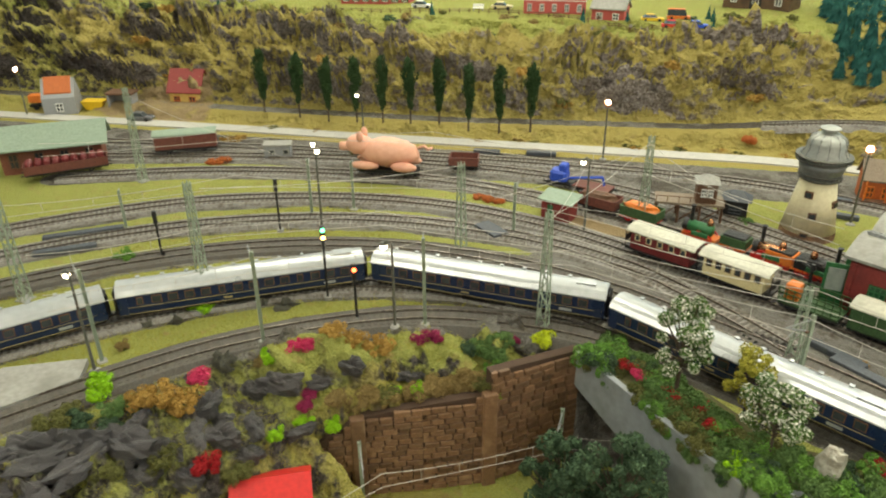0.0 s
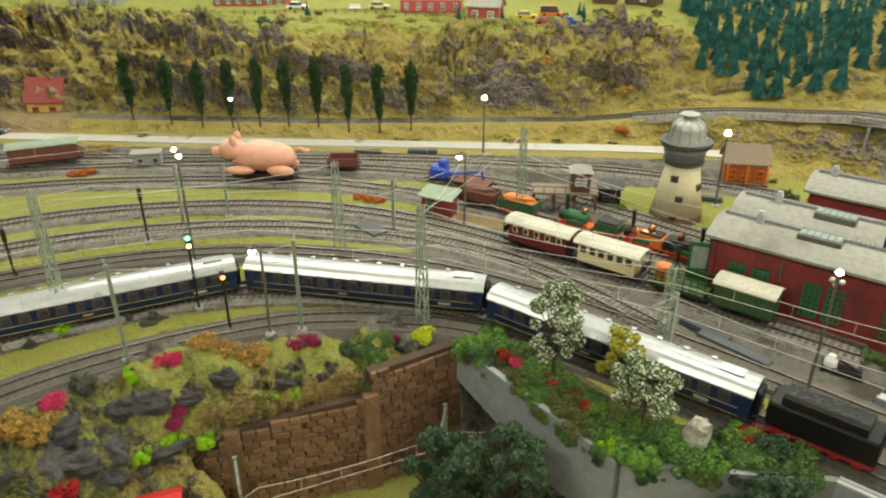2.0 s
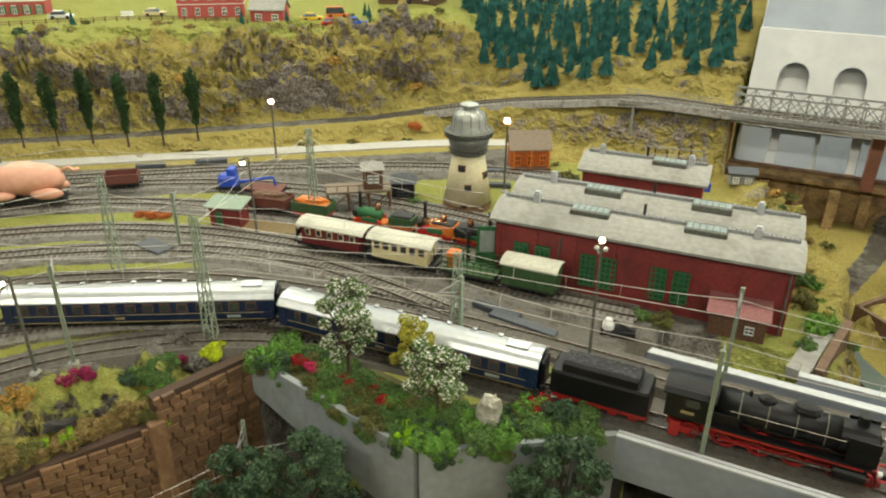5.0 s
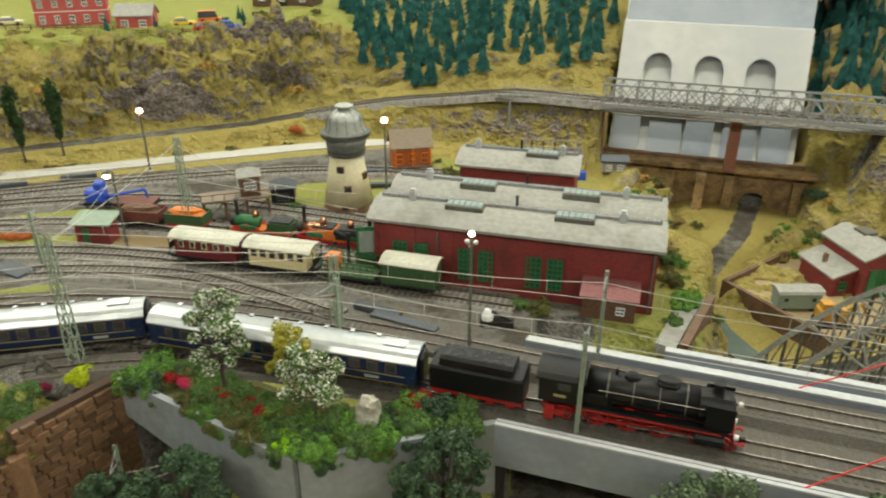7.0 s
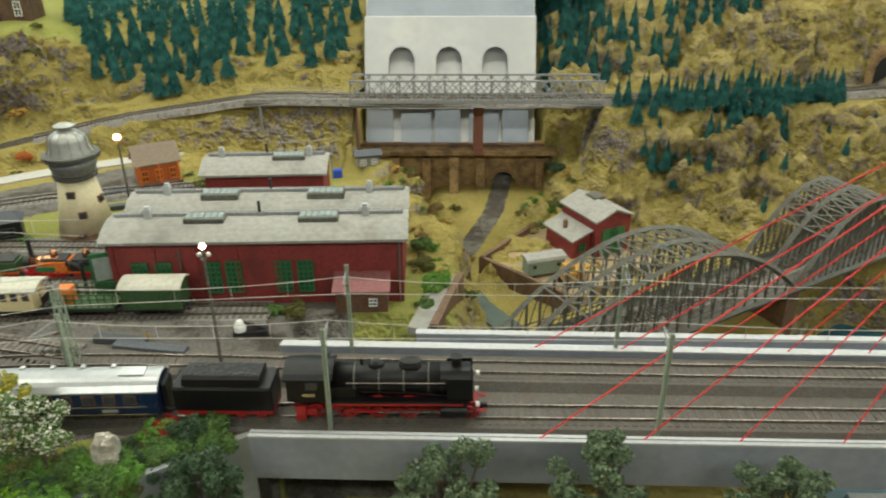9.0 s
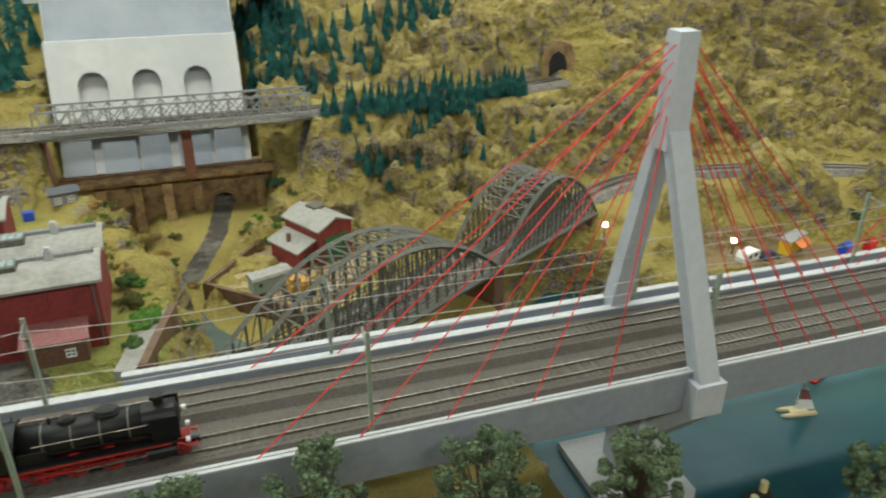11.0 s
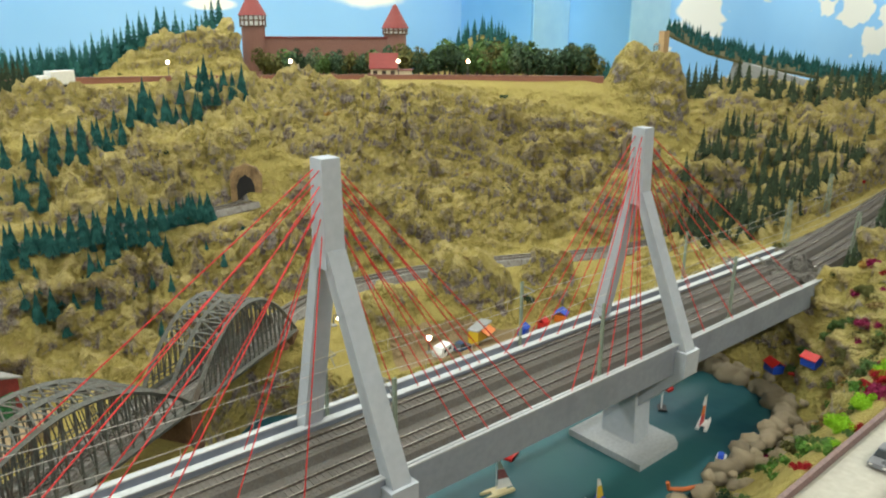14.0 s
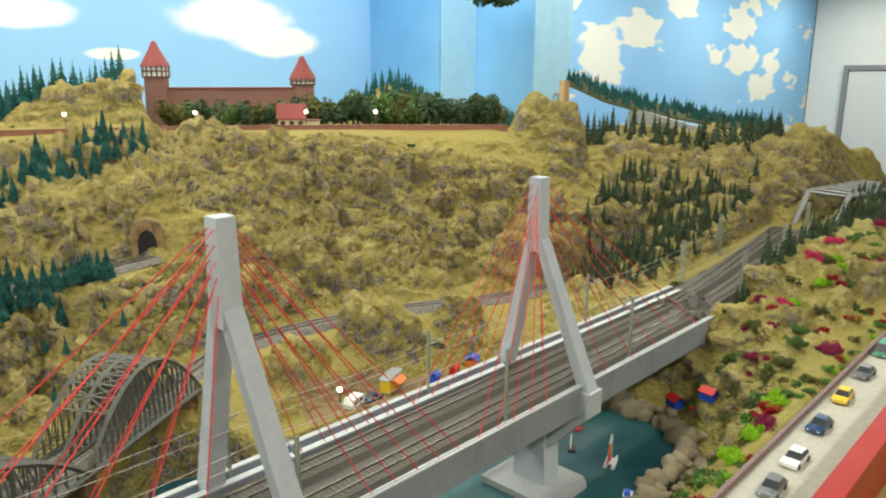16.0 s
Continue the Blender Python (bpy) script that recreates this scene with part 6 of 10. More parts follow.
def wheel(parent, x, y, r, colour):
    """A spoked wheel on a side, in the plane x-z."""
    key = (r, colour, y > 0)
    if key not in wheel_cache:
        s = 1 if y > 0 else -1
        rim = Geo()
        n = 18
        for a, b in ((r, r * 0.80),):
            vs = [(q * math.cos(math.tau * i / n), o * s, q * math.sin(math.tau * i / n)) for q, o in ((a, 0), (a, 0.0018), (b, 0.0018), (b, 0)) for i in range(n)]
            fs = [(k * n + i, k * n + (i + 1) % n, ((k + 1) % 4) * n + (i + 1) % n, ((k + 1) % 4) * n + i) for k in range(4) for i in range(n)]
            rim.add(vs, fs)
        for i in range(9):
            a = math.tau * i / 9
            rim.cyl((0, 0.0009 * s, 0), (r * 0.86 * math.cos(a), 0.0009 * s, r * 0.86 * math.sin(a)), r * 0.07, n=4)
        rim.cyl((0, 0, 0), (0, 0.0024 * s, 0), r * 0.22, n=10)
        wheel_cache[key] = rim.mesh("wheel", M[colour])
    ob = part("wheel", wheel_cache[key], None, parent)
    ob.location = (x, y, RT + r)
    return ob


def buffers(parent, x, mat="black", z=0.0135):
    s = 1 if x > 0 else -1
    for y in (-0.0095, 0.0095):
        part("buffer", Geo().cyl((x - s * 0.005, y, z), (x, y, z), 0.0009, n=6).cyl((x - s * 0.0008, y, z), (x, y, z), 0.0022, n=10), M[mat], parent)


def roof_arc(width, z0, rise, a, b, thick=0.0015, n=11):
    arc = [(-width / 2 + width * f, z0 + rise * math.sin(math.pi * f) ** 0.6) for f in np.linspace(0, 1, n)]
    return Geo().slab([(y, z - thick) for y, z in arc] + arc[::-1], "x", a, b)


def express_coach(m):
    t = thing("express_coach", "dark blue express coach with a white roof", "railway coach", m, "coaches of the express train")
    L = 0.262
    hl = L / 2
    side = [(-0.0155, 0.0115), (-0.0165, 0.018), (-0.0165, 0.036), (0.0165, 0.036), (0.0165, 0.018), (0.0155, 0.0115)]
    body = part("body", Geo().slab(side[::-1], "x", -hl, hl), M["navy"], t)
    part("roof", roof_arc(0.0345, 0.0355, 0.0085, -hl - 0.001, hl + 0.001), M["roof_white"], t, "shiny white roof", smooth=False)
    for x in (-0.11, -0.085, -0.06, -0.035, -0.01, 0.015, 0.04, 0.065, 0.09):
        part("roof_vent", Geo().box((x, 0.008, 0.0435), (0.004, 0.004, 0.0022)), M["roof_white"], t)
    part("roof_hatch", Geo().box((hl - 0.022, 0.0, 0.0443), (0.020, 0.012, 0.0012)), M["roof_white"], t)
    for s in (-1, 1):
        y = s * 0.0166
        for z in (0.0205, 0.0345, 0.0128):
            part("gold_line", Geo().box((0, y, z), (L - 0.004, 0.0006, 0.0006)), M["gold"], body)
        for i in range(14):
            x = -hl + 0.022 + i * (L - 0.044) / 13
            w = part("window", Geo().box((x, y, 0.0277), (0.0105 if i % 5 else 0.007, 0.0010, 0.0092)), M["wood_brown"], body, "window in a brown frame")
            part("pane", Geo().box((x, y + s * 0.0003, 0.0275), (0.0085 if i % 5 else 0.005, 0.0010, 0.0070)), M["glass"], w)
        for x in (-hl + 0.006, hl - 0.006):
            part("door", Geo().box((x, y, 0.0235), (0.007, 0.0010, 0.021)), M["navy"], body)
        part("name_plate", Geo().box((hl - 0.04, y, 0.0166), (0.013, 0.0008, 0.0028)), M["roof_white"], body)
        part("name_plate", Geo().box((-0.02, y, 0.0166), (0.009, 0.0008, 0.0022)), M["gold"], body)
        part("gangway", Geo().box((s * (hl + 0.0025), 0, 0.0245), (0.005, 0.019, 0.027), bevel=0.002), M["black"], t)
    part("underframe", Geo().box((0, 0, 0.0105), (L - 0.01, 0.026, 0.0035)).box((0.0, 0, 0.0075), (0.05, 0.022, 0.006)).box((-0.05, 0.006, 0.008), (0.02, 0.008, 0.005)), M["black"], t)
    for x in (-0.092, 0.092):
        bg = part("bogie", Geo().box((x, 0.0115, 0.0115), (0.046, 0.0025, 0.005)).box((x, -0.0115, 0.0115), (0.046, 0.0025, 0.005)).box((x, 0, 0.0115), (0.008, 0.022, 0.004)), M["black"], t)
        for dx in (-0.0145, 0.0145):
            for y in (-0.0085, 0.0085):
                wheel(bg, x + dx, y, 0.0056, "black")
    buffers(t, -hl - 0.006)
    buffers(t, hl + 0.006)
    return t


def locomotive(m):
    t = thing("steam_locomotive", "black express steam locomotive with red wheels and frame", "locomotive", m)
    part("frame", Geo().box((0.0, 0, 0.0155), (0.150, 0.012, 0.008)), M["loco_red"], t, "red locomotive frame")
    for s in (-1, 1):
        for x in (-0.030, -0.005, 0.020):
            wheel(t, x, s * 0.0082, 0.0110, "loco_red")
        for x in (0.048, 0.069):
            wheel(t, x, s * 0.0082, 0.0058, "loco_red")
        wheel(t, -0.056, s * 0.0082, 0.0068, "loco_red")
        part("coupling_rod", Geo().box((-0.005, s * 0.0125, RT + 0.0085), (0.056, 0.0012, 0.0018)), M["loco_red"], t)
        part("connecting_rod", Geo().cyl((-0.005, s * 0.0138, RT + 0.0085), (0.047, s * 0.0138, RT + 0.0095), 0.0009, n=5), M["rail"], t)
        part("cylinder", Geo().cyl((0.046, s * 0.0128, RT + 0.0095), (0.068, s * 0.0128, RT + 0.0095), 0.0052, n=12).box((0.057, s * 0.0115, RT + 0.0145), (0.020, 0.006, 0.008)), M["loco_black"], t)
        part("running_board", Geo().box((0.012, s * 0.0135, 0.0272), (0.116, 0.0085, 0.0012)), M["loco_black"], t)
        part("board_edge", Geo().box((0.010, s * 0.0176, 0.0258), (0.110, 0.0008, 0.0018)), M["loco_red"], t, "red valance")
        part("smoke_deflector", Geo().box((0.062, s * 0.0150, 0.0385), (0.021, 0.0009, 0.021)), M["loco_black"], t)
        part("hand_rail", Geo().cyl((-0.03, s * 0.0135, 0.044), (0.05, s * 0.0135, 0.044), 0.0004, n=4), M["rail"], t)
        part("pipe", Geo().tube([(-0.02, s * 0.0128, 0.035), (0.03, s * 0.0132, 0.034), (0.05, s * 0.0130, 0.031)], 0.0007), M["loco_black"], t)
        part("steps", Geo().box((-0.068, s * 0.0145, 0.015), (0.008, 0.002, 0.014)), M["loco_red"], t)
        part("nozzle_box", Geo().box((-0.062, s * 0.012, 0.0145), (0.014, 0.003, 0.006)), M["loco_red"], t)
    boil = part("boiler", Geo().cyl((-0.042, 0, 0.0400), (0.046, 0, 0.0400), 0.0128, n=24), M["loco_black"], t, smooth=True)
    for x in (-0.024, -0.004, 0.016, 0.036):
        part("boiler_band", Geo().cyl((x, 0, 0.04), (x + 0.001, 0, 0.04), 0.0131, n=24), M["steel"], boil)
    part("smokebox", Geo().cyl((0.046, 0, 0.0400), (0.0705, 0, 0.0400), 0.0132, n=24).cyl((0.0705, 0, 0.04), (0.073, 0, 0.04), 0.0110, 0.006, n=20), M["loco_black"], t)
    part("firebox", Geo().box((-0.032, 0, 0.031), (0.026, 0.026, 0.020), bevel=0.003), M["loco_black"], t)
    part("chimney", Geo().lathe([(0.0050, 0), (0.0040, 0.002), (0.0042, 0.009), (0.0052, 0.010), (0.0046, 0.0102)], 16, (0.059, 0, 0.0515)), M["loco_black"], t)
    part("steam_dome", Geo().box((0.022, 0, 0.0535), (0.018, 0.012, 0.006), bevel=0.003).blob((0.022, 0, 0.0562), (0.010, 0.0065, 0.0028), 12, 6), M["loco_black"], t)
    part("sand_dome", Geo().blob((-0.006, 0, 0.0525), (0.007, 0.006, 0.005), 12, 6), M["loco_black"], t)
    part("whistle", Geo().cyl((-0.018, 0, 0.051), (-0.018, 0, 0.058), 0.0012, n=6), M["loco_black"], t)
    cab = part("cab", Geo().box((-0.0615, 0.0160, 0.0385), (0.032, 0.0012, 0.022)).box((-0.0615, -0.0160, 0.0385), (0.032, 0.0012, 0.022)).box((-0.046, 0, 0.041), (0.0012, 0.032, 0.027)).box((-0.0615, 0, 0.0272), (0.032, 0.032, 0.0014)), M["loco_black"], t)
    part("cab_roof", roof_arc(0.0345, 0.0490, 0.0068, -0.080, -0.040), M["loco_black"], cab)
    for s in (-1, 1):
        part("cab_window", Geo().box((-0.057, s * 0.0164, 0.043), (0.010, 0.0014, 0.007)), M["glass"], cab)
        part("number_plate", Geo().box((-0.060, s * 0.0168, 0.034), (0.010, 0.0008, 0.0024)), M["gold"], cab)
    part("buffer_beam", Geo().box((0.0765, 0, 0.0150), (0.0025, 0.030, 0.0050)), M["loco_red"], t)
    buffers(t, 0.083, "red", 0.0150)
    for y in (-0.0105, 0.0105, 0.0):
        part("headlight", Geo().cyl((0.075, y, 0.0215 if y else 0.045), (0.078, y, 0.0215 if y else 0.045), 0.0022, n=10), M["white"], t)
    part("coupling", Geo().box((0.081, 0, 0.012), (0.008, 0.003, 0.004)), M["loco_black"], t)
    part("rail_guard", Geo().box((0.074, 0.008, 0.010), (0.003, 0.002, 0.008)).box((0.074, -0.008, 0.010), (0.003, 0.002, 0.008)), M["loco_red"], t)
    return t


def tender(m):
    t = thing("locomotive_tender", "black coal tender with a red underframe", "tender", m)
    part("frame", Geo().box((0, 0, 0.0145), (0.080, 0.026, 0.006)), M["loco_red"], t)
    for s in (-1, 1):
        for x in (-0.031, -0.014, 0.012, 0.029):
            wheel(t, x, s * 0.0082, 0.0056, "loco_red")
            part("axle_box", Geo().box((x, s * 0.0128, 0.0120), (0.007, 0.002, 0.006)), M["loco_red"], t)
        part("frame_plate", Geo().box((0, s * 0.0140, 0.0150), (0.078, 0.0012, 0.0045)), M["loco_red"], t)
    part("body", Geo().box((-0.001, 0, 0.0285), (0.082, 0.032, 0.022), bevel=0.002), M["loco_black"], t)
    part("bunker", Geo().slab([(-0.0135, 0.039), (0.0135, 0.039), (0.0125, 0.0455), (0.009, 0.0475), (-0.009, 0.0475), (-0.0125, 0.0455)], "x", -0.033, 0.030), M["loco_black"], t)
    coal = Geo()
    random.seed(5)
    for i in range(40):
        coal.blob((random.uniform(-0.028, 0.026), random.uniform(-0.008, 0.008), 0.0472), (0.0030, 0.0028, 0.0011), 6, 4, 0.3, i)
    part("coal", coal, M["coal"], t, "heap of black coal")
    buffers(t, -0.047)
    part("ladder", Geo().box((-0.0425, 0.008, 0.028), (0.001, 0.006, 0.022)), M["loco_black"], t)
    return t


TRAIN = curve([(-0.785, -0.25, 0), (-0.775, -0.05, 0), (-0.757, 0.07, 0), (-0.735, 0.16, 0), (-0.705, 0.25, 0), (-0.662, 0.345, 0), (-0.60, 0.422, 0), (-0.52, 0.488, 0), (-0.438, 0.525, 0), (-0.363, 0.542, 0), (-0.28, 0.551, 0), (-0.15, 0.5555, 0), (0.0, 0.556, 0), (0.2, 0.557, 0), (0.4, 0.556, 0)], 0.002)


def on_path(path, s, wheelbase):
    """Pose of a vehicle whose middle is s along the path, both ends on the rails."""
    step = np.linalg.norm(path[1, :2] - path[0, :2])
    a, b = path[int(np.clip((s - wheelbase / 2) / step, 0, len(path) - 1))], path[int(np.clip((s + wheelbase / 2) / step, 0, len(path) - 1))]
    c = (a + b) / 2
    return pose(c[0], c[1], c[2], 0, 0, math.degrees(math.atan2(b[1] - a[1], b[0] - a[0])))


def s_of(path, x):
    """Arc length at which a path reaches x."""
    step = np.linalg.norm(path[1, :2] - path[0, :2])
    return float(np.argmin(abs(path[:, 0] - x)) * step)


front = s_of(TRAIN, 0.165)
locomotive(on_path(TRAIN, front - 0.083, 0.06))
tender(on_path(TRAIN, front - 0.166 - 0.047, 0.06))
first = express_coach(on_path(TRAIN, front - 0.166 - 0.094 - 0.139, 0.18))
for k in (1, 2, 3):
    copy_thing(first, on_path(TRAIN, front - 0.166 - 0.094 - 0.139 - k * 0.278, 0.18))


def chassis(t, L, wheels, mat="black", r=0.0055):
    part("underframe", Geo().box((0, 0, 0.0135), (L, 0.024, 0.004)), M[mat], t)
    for x in wheels:
        for y in (-0.0085, 0.0085):
            wheel(t, x, y, r, "black" if mat != "red" else "red")
    buffers(t, -L / 2 - 0.005)
    buffers(t, L / 2 + 0.005)


def old_coach(m, colour, label, L=0.078, n=5):
    t = thing("branch_coach", label, "railway coach", m)
    chassis(t, L + 0.016, (-L * 0.3, L * 0.3))
    b = part("body", Geo().box((0, 0, 0.027), (L, 0.027, 0.024)), M[colour], t)
    part("roof", roof_arc(0.033, 0.0385, 0.005, -L / 2 - 0.006, L / 2 + 0.006), M["roof_cream"], t)
    for s in (-1, 1):
        for i in range(n):
            x = -L / 2 + L * (i + 0.6) / (n + 0.2)
            w = part("window", Geo().box((x, s * 0.0137, 0.031), (0.0070, 0.0010, 0.0085)), M["ivory" if colour == "wine" else "wood_brown"], b)
            part("pane", Geo().box((x, s * 0.0140, 0.031), (0.0050, 0.0010, 0.0066)), M["glass"], w)
        for y in (-0.012, 0.012):
            part("platform_post", Geo().cyl((s * (L / 2 + 0.008), y, 0.015), (s * (L / 2 + 0.008), y, 0.039), 0.0006, n=4), M["black"], t)
        part("platform_rail", Geo().box((s * (L / 2 + 0.008), 0, 0.025), (0.0008, 0.024, 0.008)), M["black"], t)
    return t


def box_van(m, colour, roof, label, L=0.075):
    t = thing("goods_van", label, "railway wagon", m)
    chassis(t, L, (-L * 0.28, L * 0.28))
    b = part("body", Geo().box((0, 0, 0.0275), (L, 0.029, 0.025)), M[colour], t)
    for s in (-1, 1):
        for x in np.linspace(-L / 2 + 0.002, L / 2 - 0.002, 7):
            part("batten", Geo().box((x, s * 0.0149, 0.0275), (0.0012, 0.0010, 0.024)), M[colour], b)
        part("sliding_door", Geo().box((0, s * 0.0152, 0.027), (0.020, 0.0012, 0.021)), M[colour], b)
    part("roof", roof_arc(0.032, 0.0395, 0.005, -L / 2 - 0.002, L / 2 + 0.002), M[roof], t)
    return t


def open_wagon(m, colour, load, label, L=0.060, chas="black"):
    t = thing("open_wagon", label, "railway wagon", m)
    chassis(t, L, (-L * 0.28, L * 0.28), chas)
    for s in (-1, 1):
        part("side_board", Geo().box((0, s * 0.0135, 0.0215), (L, 0.0014, 0.013)), M[colour], t)
        part("end_board", Geo().box((s * L / 2, 0, 0.0215), (0.0014, 0.0256, 0.013)), M[colour], t)
    part("floor", Geo().box((0, 0, 0.0162), (L - 0.0016, 0.0254, 0.0014)), M[colour], t)
    if load:
        part("load", Geo().blob((0, 0, 0.024), (L * 0.46, 0.0115, 0.010), 14, 8, 0.35, 2.0), M[load], t, "heaped load")
    return t


def flat_wagon(m, label, colour="wagon_brown", L=0.080, rails=False):
    t = thing("flat_wagon", label, "railway wagon", m)
    chassis(t, L, (-L * 0.3, L * 0.3))
    part("floor", Geo().box((0, 0, 0.0165), (L, 0.028, 0.002)), M[colour], t)
    if rails:
        for s in (-1, 1):
            g = Geo()
            for x in np.linspace(-L / 2, L / 2, 9):
                g.box((x, s * 0.0135, 0.025), (0.0012, 0.0012, 0.016))
            for z in (0.021, 0.027, 0.0325):
                g.box((0, s * 0.0135, z), (L, 0.0010, 0.0012))
            part("railing", g, M[colour], t)
    return t


SID, SHD = PATHS["siding"], PATHS["shed_line"]
old_coach(on_path(SID, s_of(SID, -0.410), 0.05), "wine", "dark red branch coach with a cream-grey canvas roof")
old_coach(on_path(SID, s_of(SID, -0.320), 0.05), "ivory", "ivory branch coach with a cream-grey canvas roof", 0.070, 6)
flat_wagon(on_path(SID, s_of(SID, -0.236), 0.05), "green railed flat wagon", "moss", 0.062, True)
box_van(on_path(SID, s_of(SID, -0.166), 0.05), "moss", "roof_cream", "green goods van with a cream roof", 0.060)
crate = single("cargo_crate", Geo().box((0, 0, 0.009), (0.014, 0.014, 0.018), bevel=0.001), M["orange"], "orange crate standing on a railed wagon", "crate", m=on_path(SID, s_of(SID, -0.262), 0.02) @ pose(0, 0, 0.0175))

# pig on its flat wagon
flat_wagon(on_path(SHD, s_of(SHD, -0.862), 0.06), "black flat wagon carrying a pink figure", "black", 0.090)
pg = Geo().blob((0, 0, 0.022), (0.040, 0.019, 0.020), 18, 12, 0.10, 1.0).blob((-0.040, 0, 0.030), (0.018, 0.014, 0.014), 14, 10, 0.08, 2.0)
pg.cyl((-0.052, 0, 0.027), (-0.066, 0, 0.026), 0.0065, 0.006, 12).blob((-0.036, 0.010, 0.044), (0.005, 0.004, 0.008), 8, 6).blob((-0.036, -0.010, 0.044), (0.005, 0.004, 0.008), 8, 6)
pg.blob((-0.030, -0.014, 0.006), (0.020, 0.006, 0.006), 10, 6).blob((0.022, -0.015, 0.007), (0.018, 0.007, 0.007), 10, 6).blob((-0.03, 0.014, 0.006), (0.02, 0.006, 0.006), 10, 6).blob((0.022, 0.015, 0.007), (0.018, 0.007, 0.007), 10, 6)
pg.tube([(0.038, 0, 0.030), (0.046, 0.002, 0.033), (0.052, -0.003, 0.030), (0.056, 0.002, 0.031)], 0.002, 6)
single("pig_statue", pg, M["pig"], "large pink plastic pig statue lying on a wagon", "statue", smooth=True, m=on_path(SHD, s_of(SHD, -0.862), 0.06) @ pose(0, 0, 0.0175) @ Matrix.Diagonal((1.2, 1.15, 1.15, 1)))

# wagons and old engines before the shed
open_wagon(on_path(SHD, s_of(SHD, -0.560), 0.04), "wagon_brown", "wood_brown", "brown open wagon heaped with timber", 0.055)
open_wagon(on_path(SHD, s_of(SHD, -0.495), 0.04), "moss", "orange", "green open wagon heaped with orange load", 0.052, "red")


def veteran_engine(m, boiler, frame_col, label, wheels, tender_col):
    t = thing("veteran_engine", label, "locomotive", m)
    part("frame", Geo().box((0, 0, 0.0125), (0.046, 0.018, 0.004)), M[frame_col], t)
    for x, r in wheels:
        for y in (-0.0085, 0.0085):
            wheel(t, x, y, r, "red")
    part("boiler", Geo().cyl((-0.014, 0, 0.0225), (0.017, 0, 0.0225), 0.0075, n=16), M[boiler], t, smooth=True)
    part("chimney", Geo().lathe([(0.0024, 0), (0.0022, 0.020), (0.0036, 0.022), (0.0030, 0.0225)], 12, (0.015, 0, 0.0285)), M["black"], t)
    part("dome", Geo().lathe([(0.0042, 0), (0.0040, 0.005), (0.002, 0.0085), (0.0006, 0.009)], 12, (-0.010, 0, 0.029)), M["copper"], t, smooth=True)
    part("splasher", Geo().box((-0.002, 0.0105, 0.018), (0.022, 0.002, 0.006), bevel=0.001).box((-0.002, -0.0105, 0.018), (0.022, 0.002, 0.006), bevel=0.001), M["green_door"], t)
    part("smokebox", Geo().cyl((0.017, 0, 0.0225), (0.023, 0, 0.0225), 0.0078, n=16), M["black"], t)
    td = part("tender_body", Geo().box((-0.045, 0, 0.0205), (0.032, 0.022, 0.011)), M[tender_col], t)
    part("tender_load", Geo().box((-0.045, 0, 0.0270), (0.028, 0.019, 0.003), bevel=0.001), M["coal"], td)
    part("tender_frame", Geo().box((-0.045, 0, 0.0135), (0.034, 0.020, 0.003)), M["orange"], td)
    for x in (-0.054, -0.036):
        for y in (-0.0085, 0.0085):
            wheel(td, x, y, 0.0052, "red")
    buffers(t, 0.027)
    return t


veteran_engine(on_path(SHD, s_of(SHD, -0.412), 0.04) @ pose(0, 0, 0, 0, 0, 180), "green_door", "orange", "veteran green steam engine with an orange-framed tender", [(-0.012, 0.0062), (0.0, 0.0075), (0.014, 0.0055)], "moss")
veteran_engine(on_path(SHD, s_of(SHD, -0.318), 0.04) @ pose(0, 0, 0, 0, 0, 180), "copper", "red", "veteran copper-boilered engine with red wheels", [(-0.008, 0.0080), (0.010, 0.0080)], "black")
veteran_engine(on_path(SHD, s_of(SHD, -0.262), 0.04), "black", "orange", "veteran black engine with an orange tender", [(-0.010, 0.006), (0.010, 0.006)], "orange")

# blue crane on its wagon
cr = thing("rail_crane", "blue rail crane with its jib lowered", "crane", pose(-0.655, 0.800, 0, 0, 0, 20))
chassis(cr, 0.040, (-0.012, 0.012))
part("crane_house", Geo().box((-0.004, 0, 0.024), (0.026, 0.022, 0.016), bevel=0.004).box((0.002, 0, 0.036), (0.012, 0.016, 0.012), bevel=0.002), M["blue"], cr)
part("jib", Geo().cyl((0.010, 0, 0.020), (0.062, 0.0, 0.030), 0.0020, n=4).cyl((0.062, 0, 0.030), (0.066, 0, 0.012), 0.0016, n=4), M["blue"], cr)
flat_wagon(pose(-0.605, 0.812, 0, 0, 0, 15), "brown flat wagon below the crane jib", "wagon_brown", 0.055)

# vans and goods on the left
box_van(pose(-1.192, 0.452, 0, 0, 0, 62), "wagon_brown", "roof_green", "brown goods van with a grey-green roof", 0.100)
ow = open_wagon(pose(-1.222, 0.266, 0, 0, 0, 74), "wagon_brown", None, "brown open wagon packed with round bundles", 0.120)
random.seed(8)
for i in range(9):
    for j in (-0.006, 0.006):
        part("sack", Geo().blob((-0.052 + i * 0.013, j, 0.029), (0.006, 0.005, 0.006), 8, 6, 0.3, i), M["wine"], ow)
open_wagon(pose(-0.808, 0.742, 0, 0, 0, 40), "wagon_brown", None, "small red-brown open wagon", 0.045)

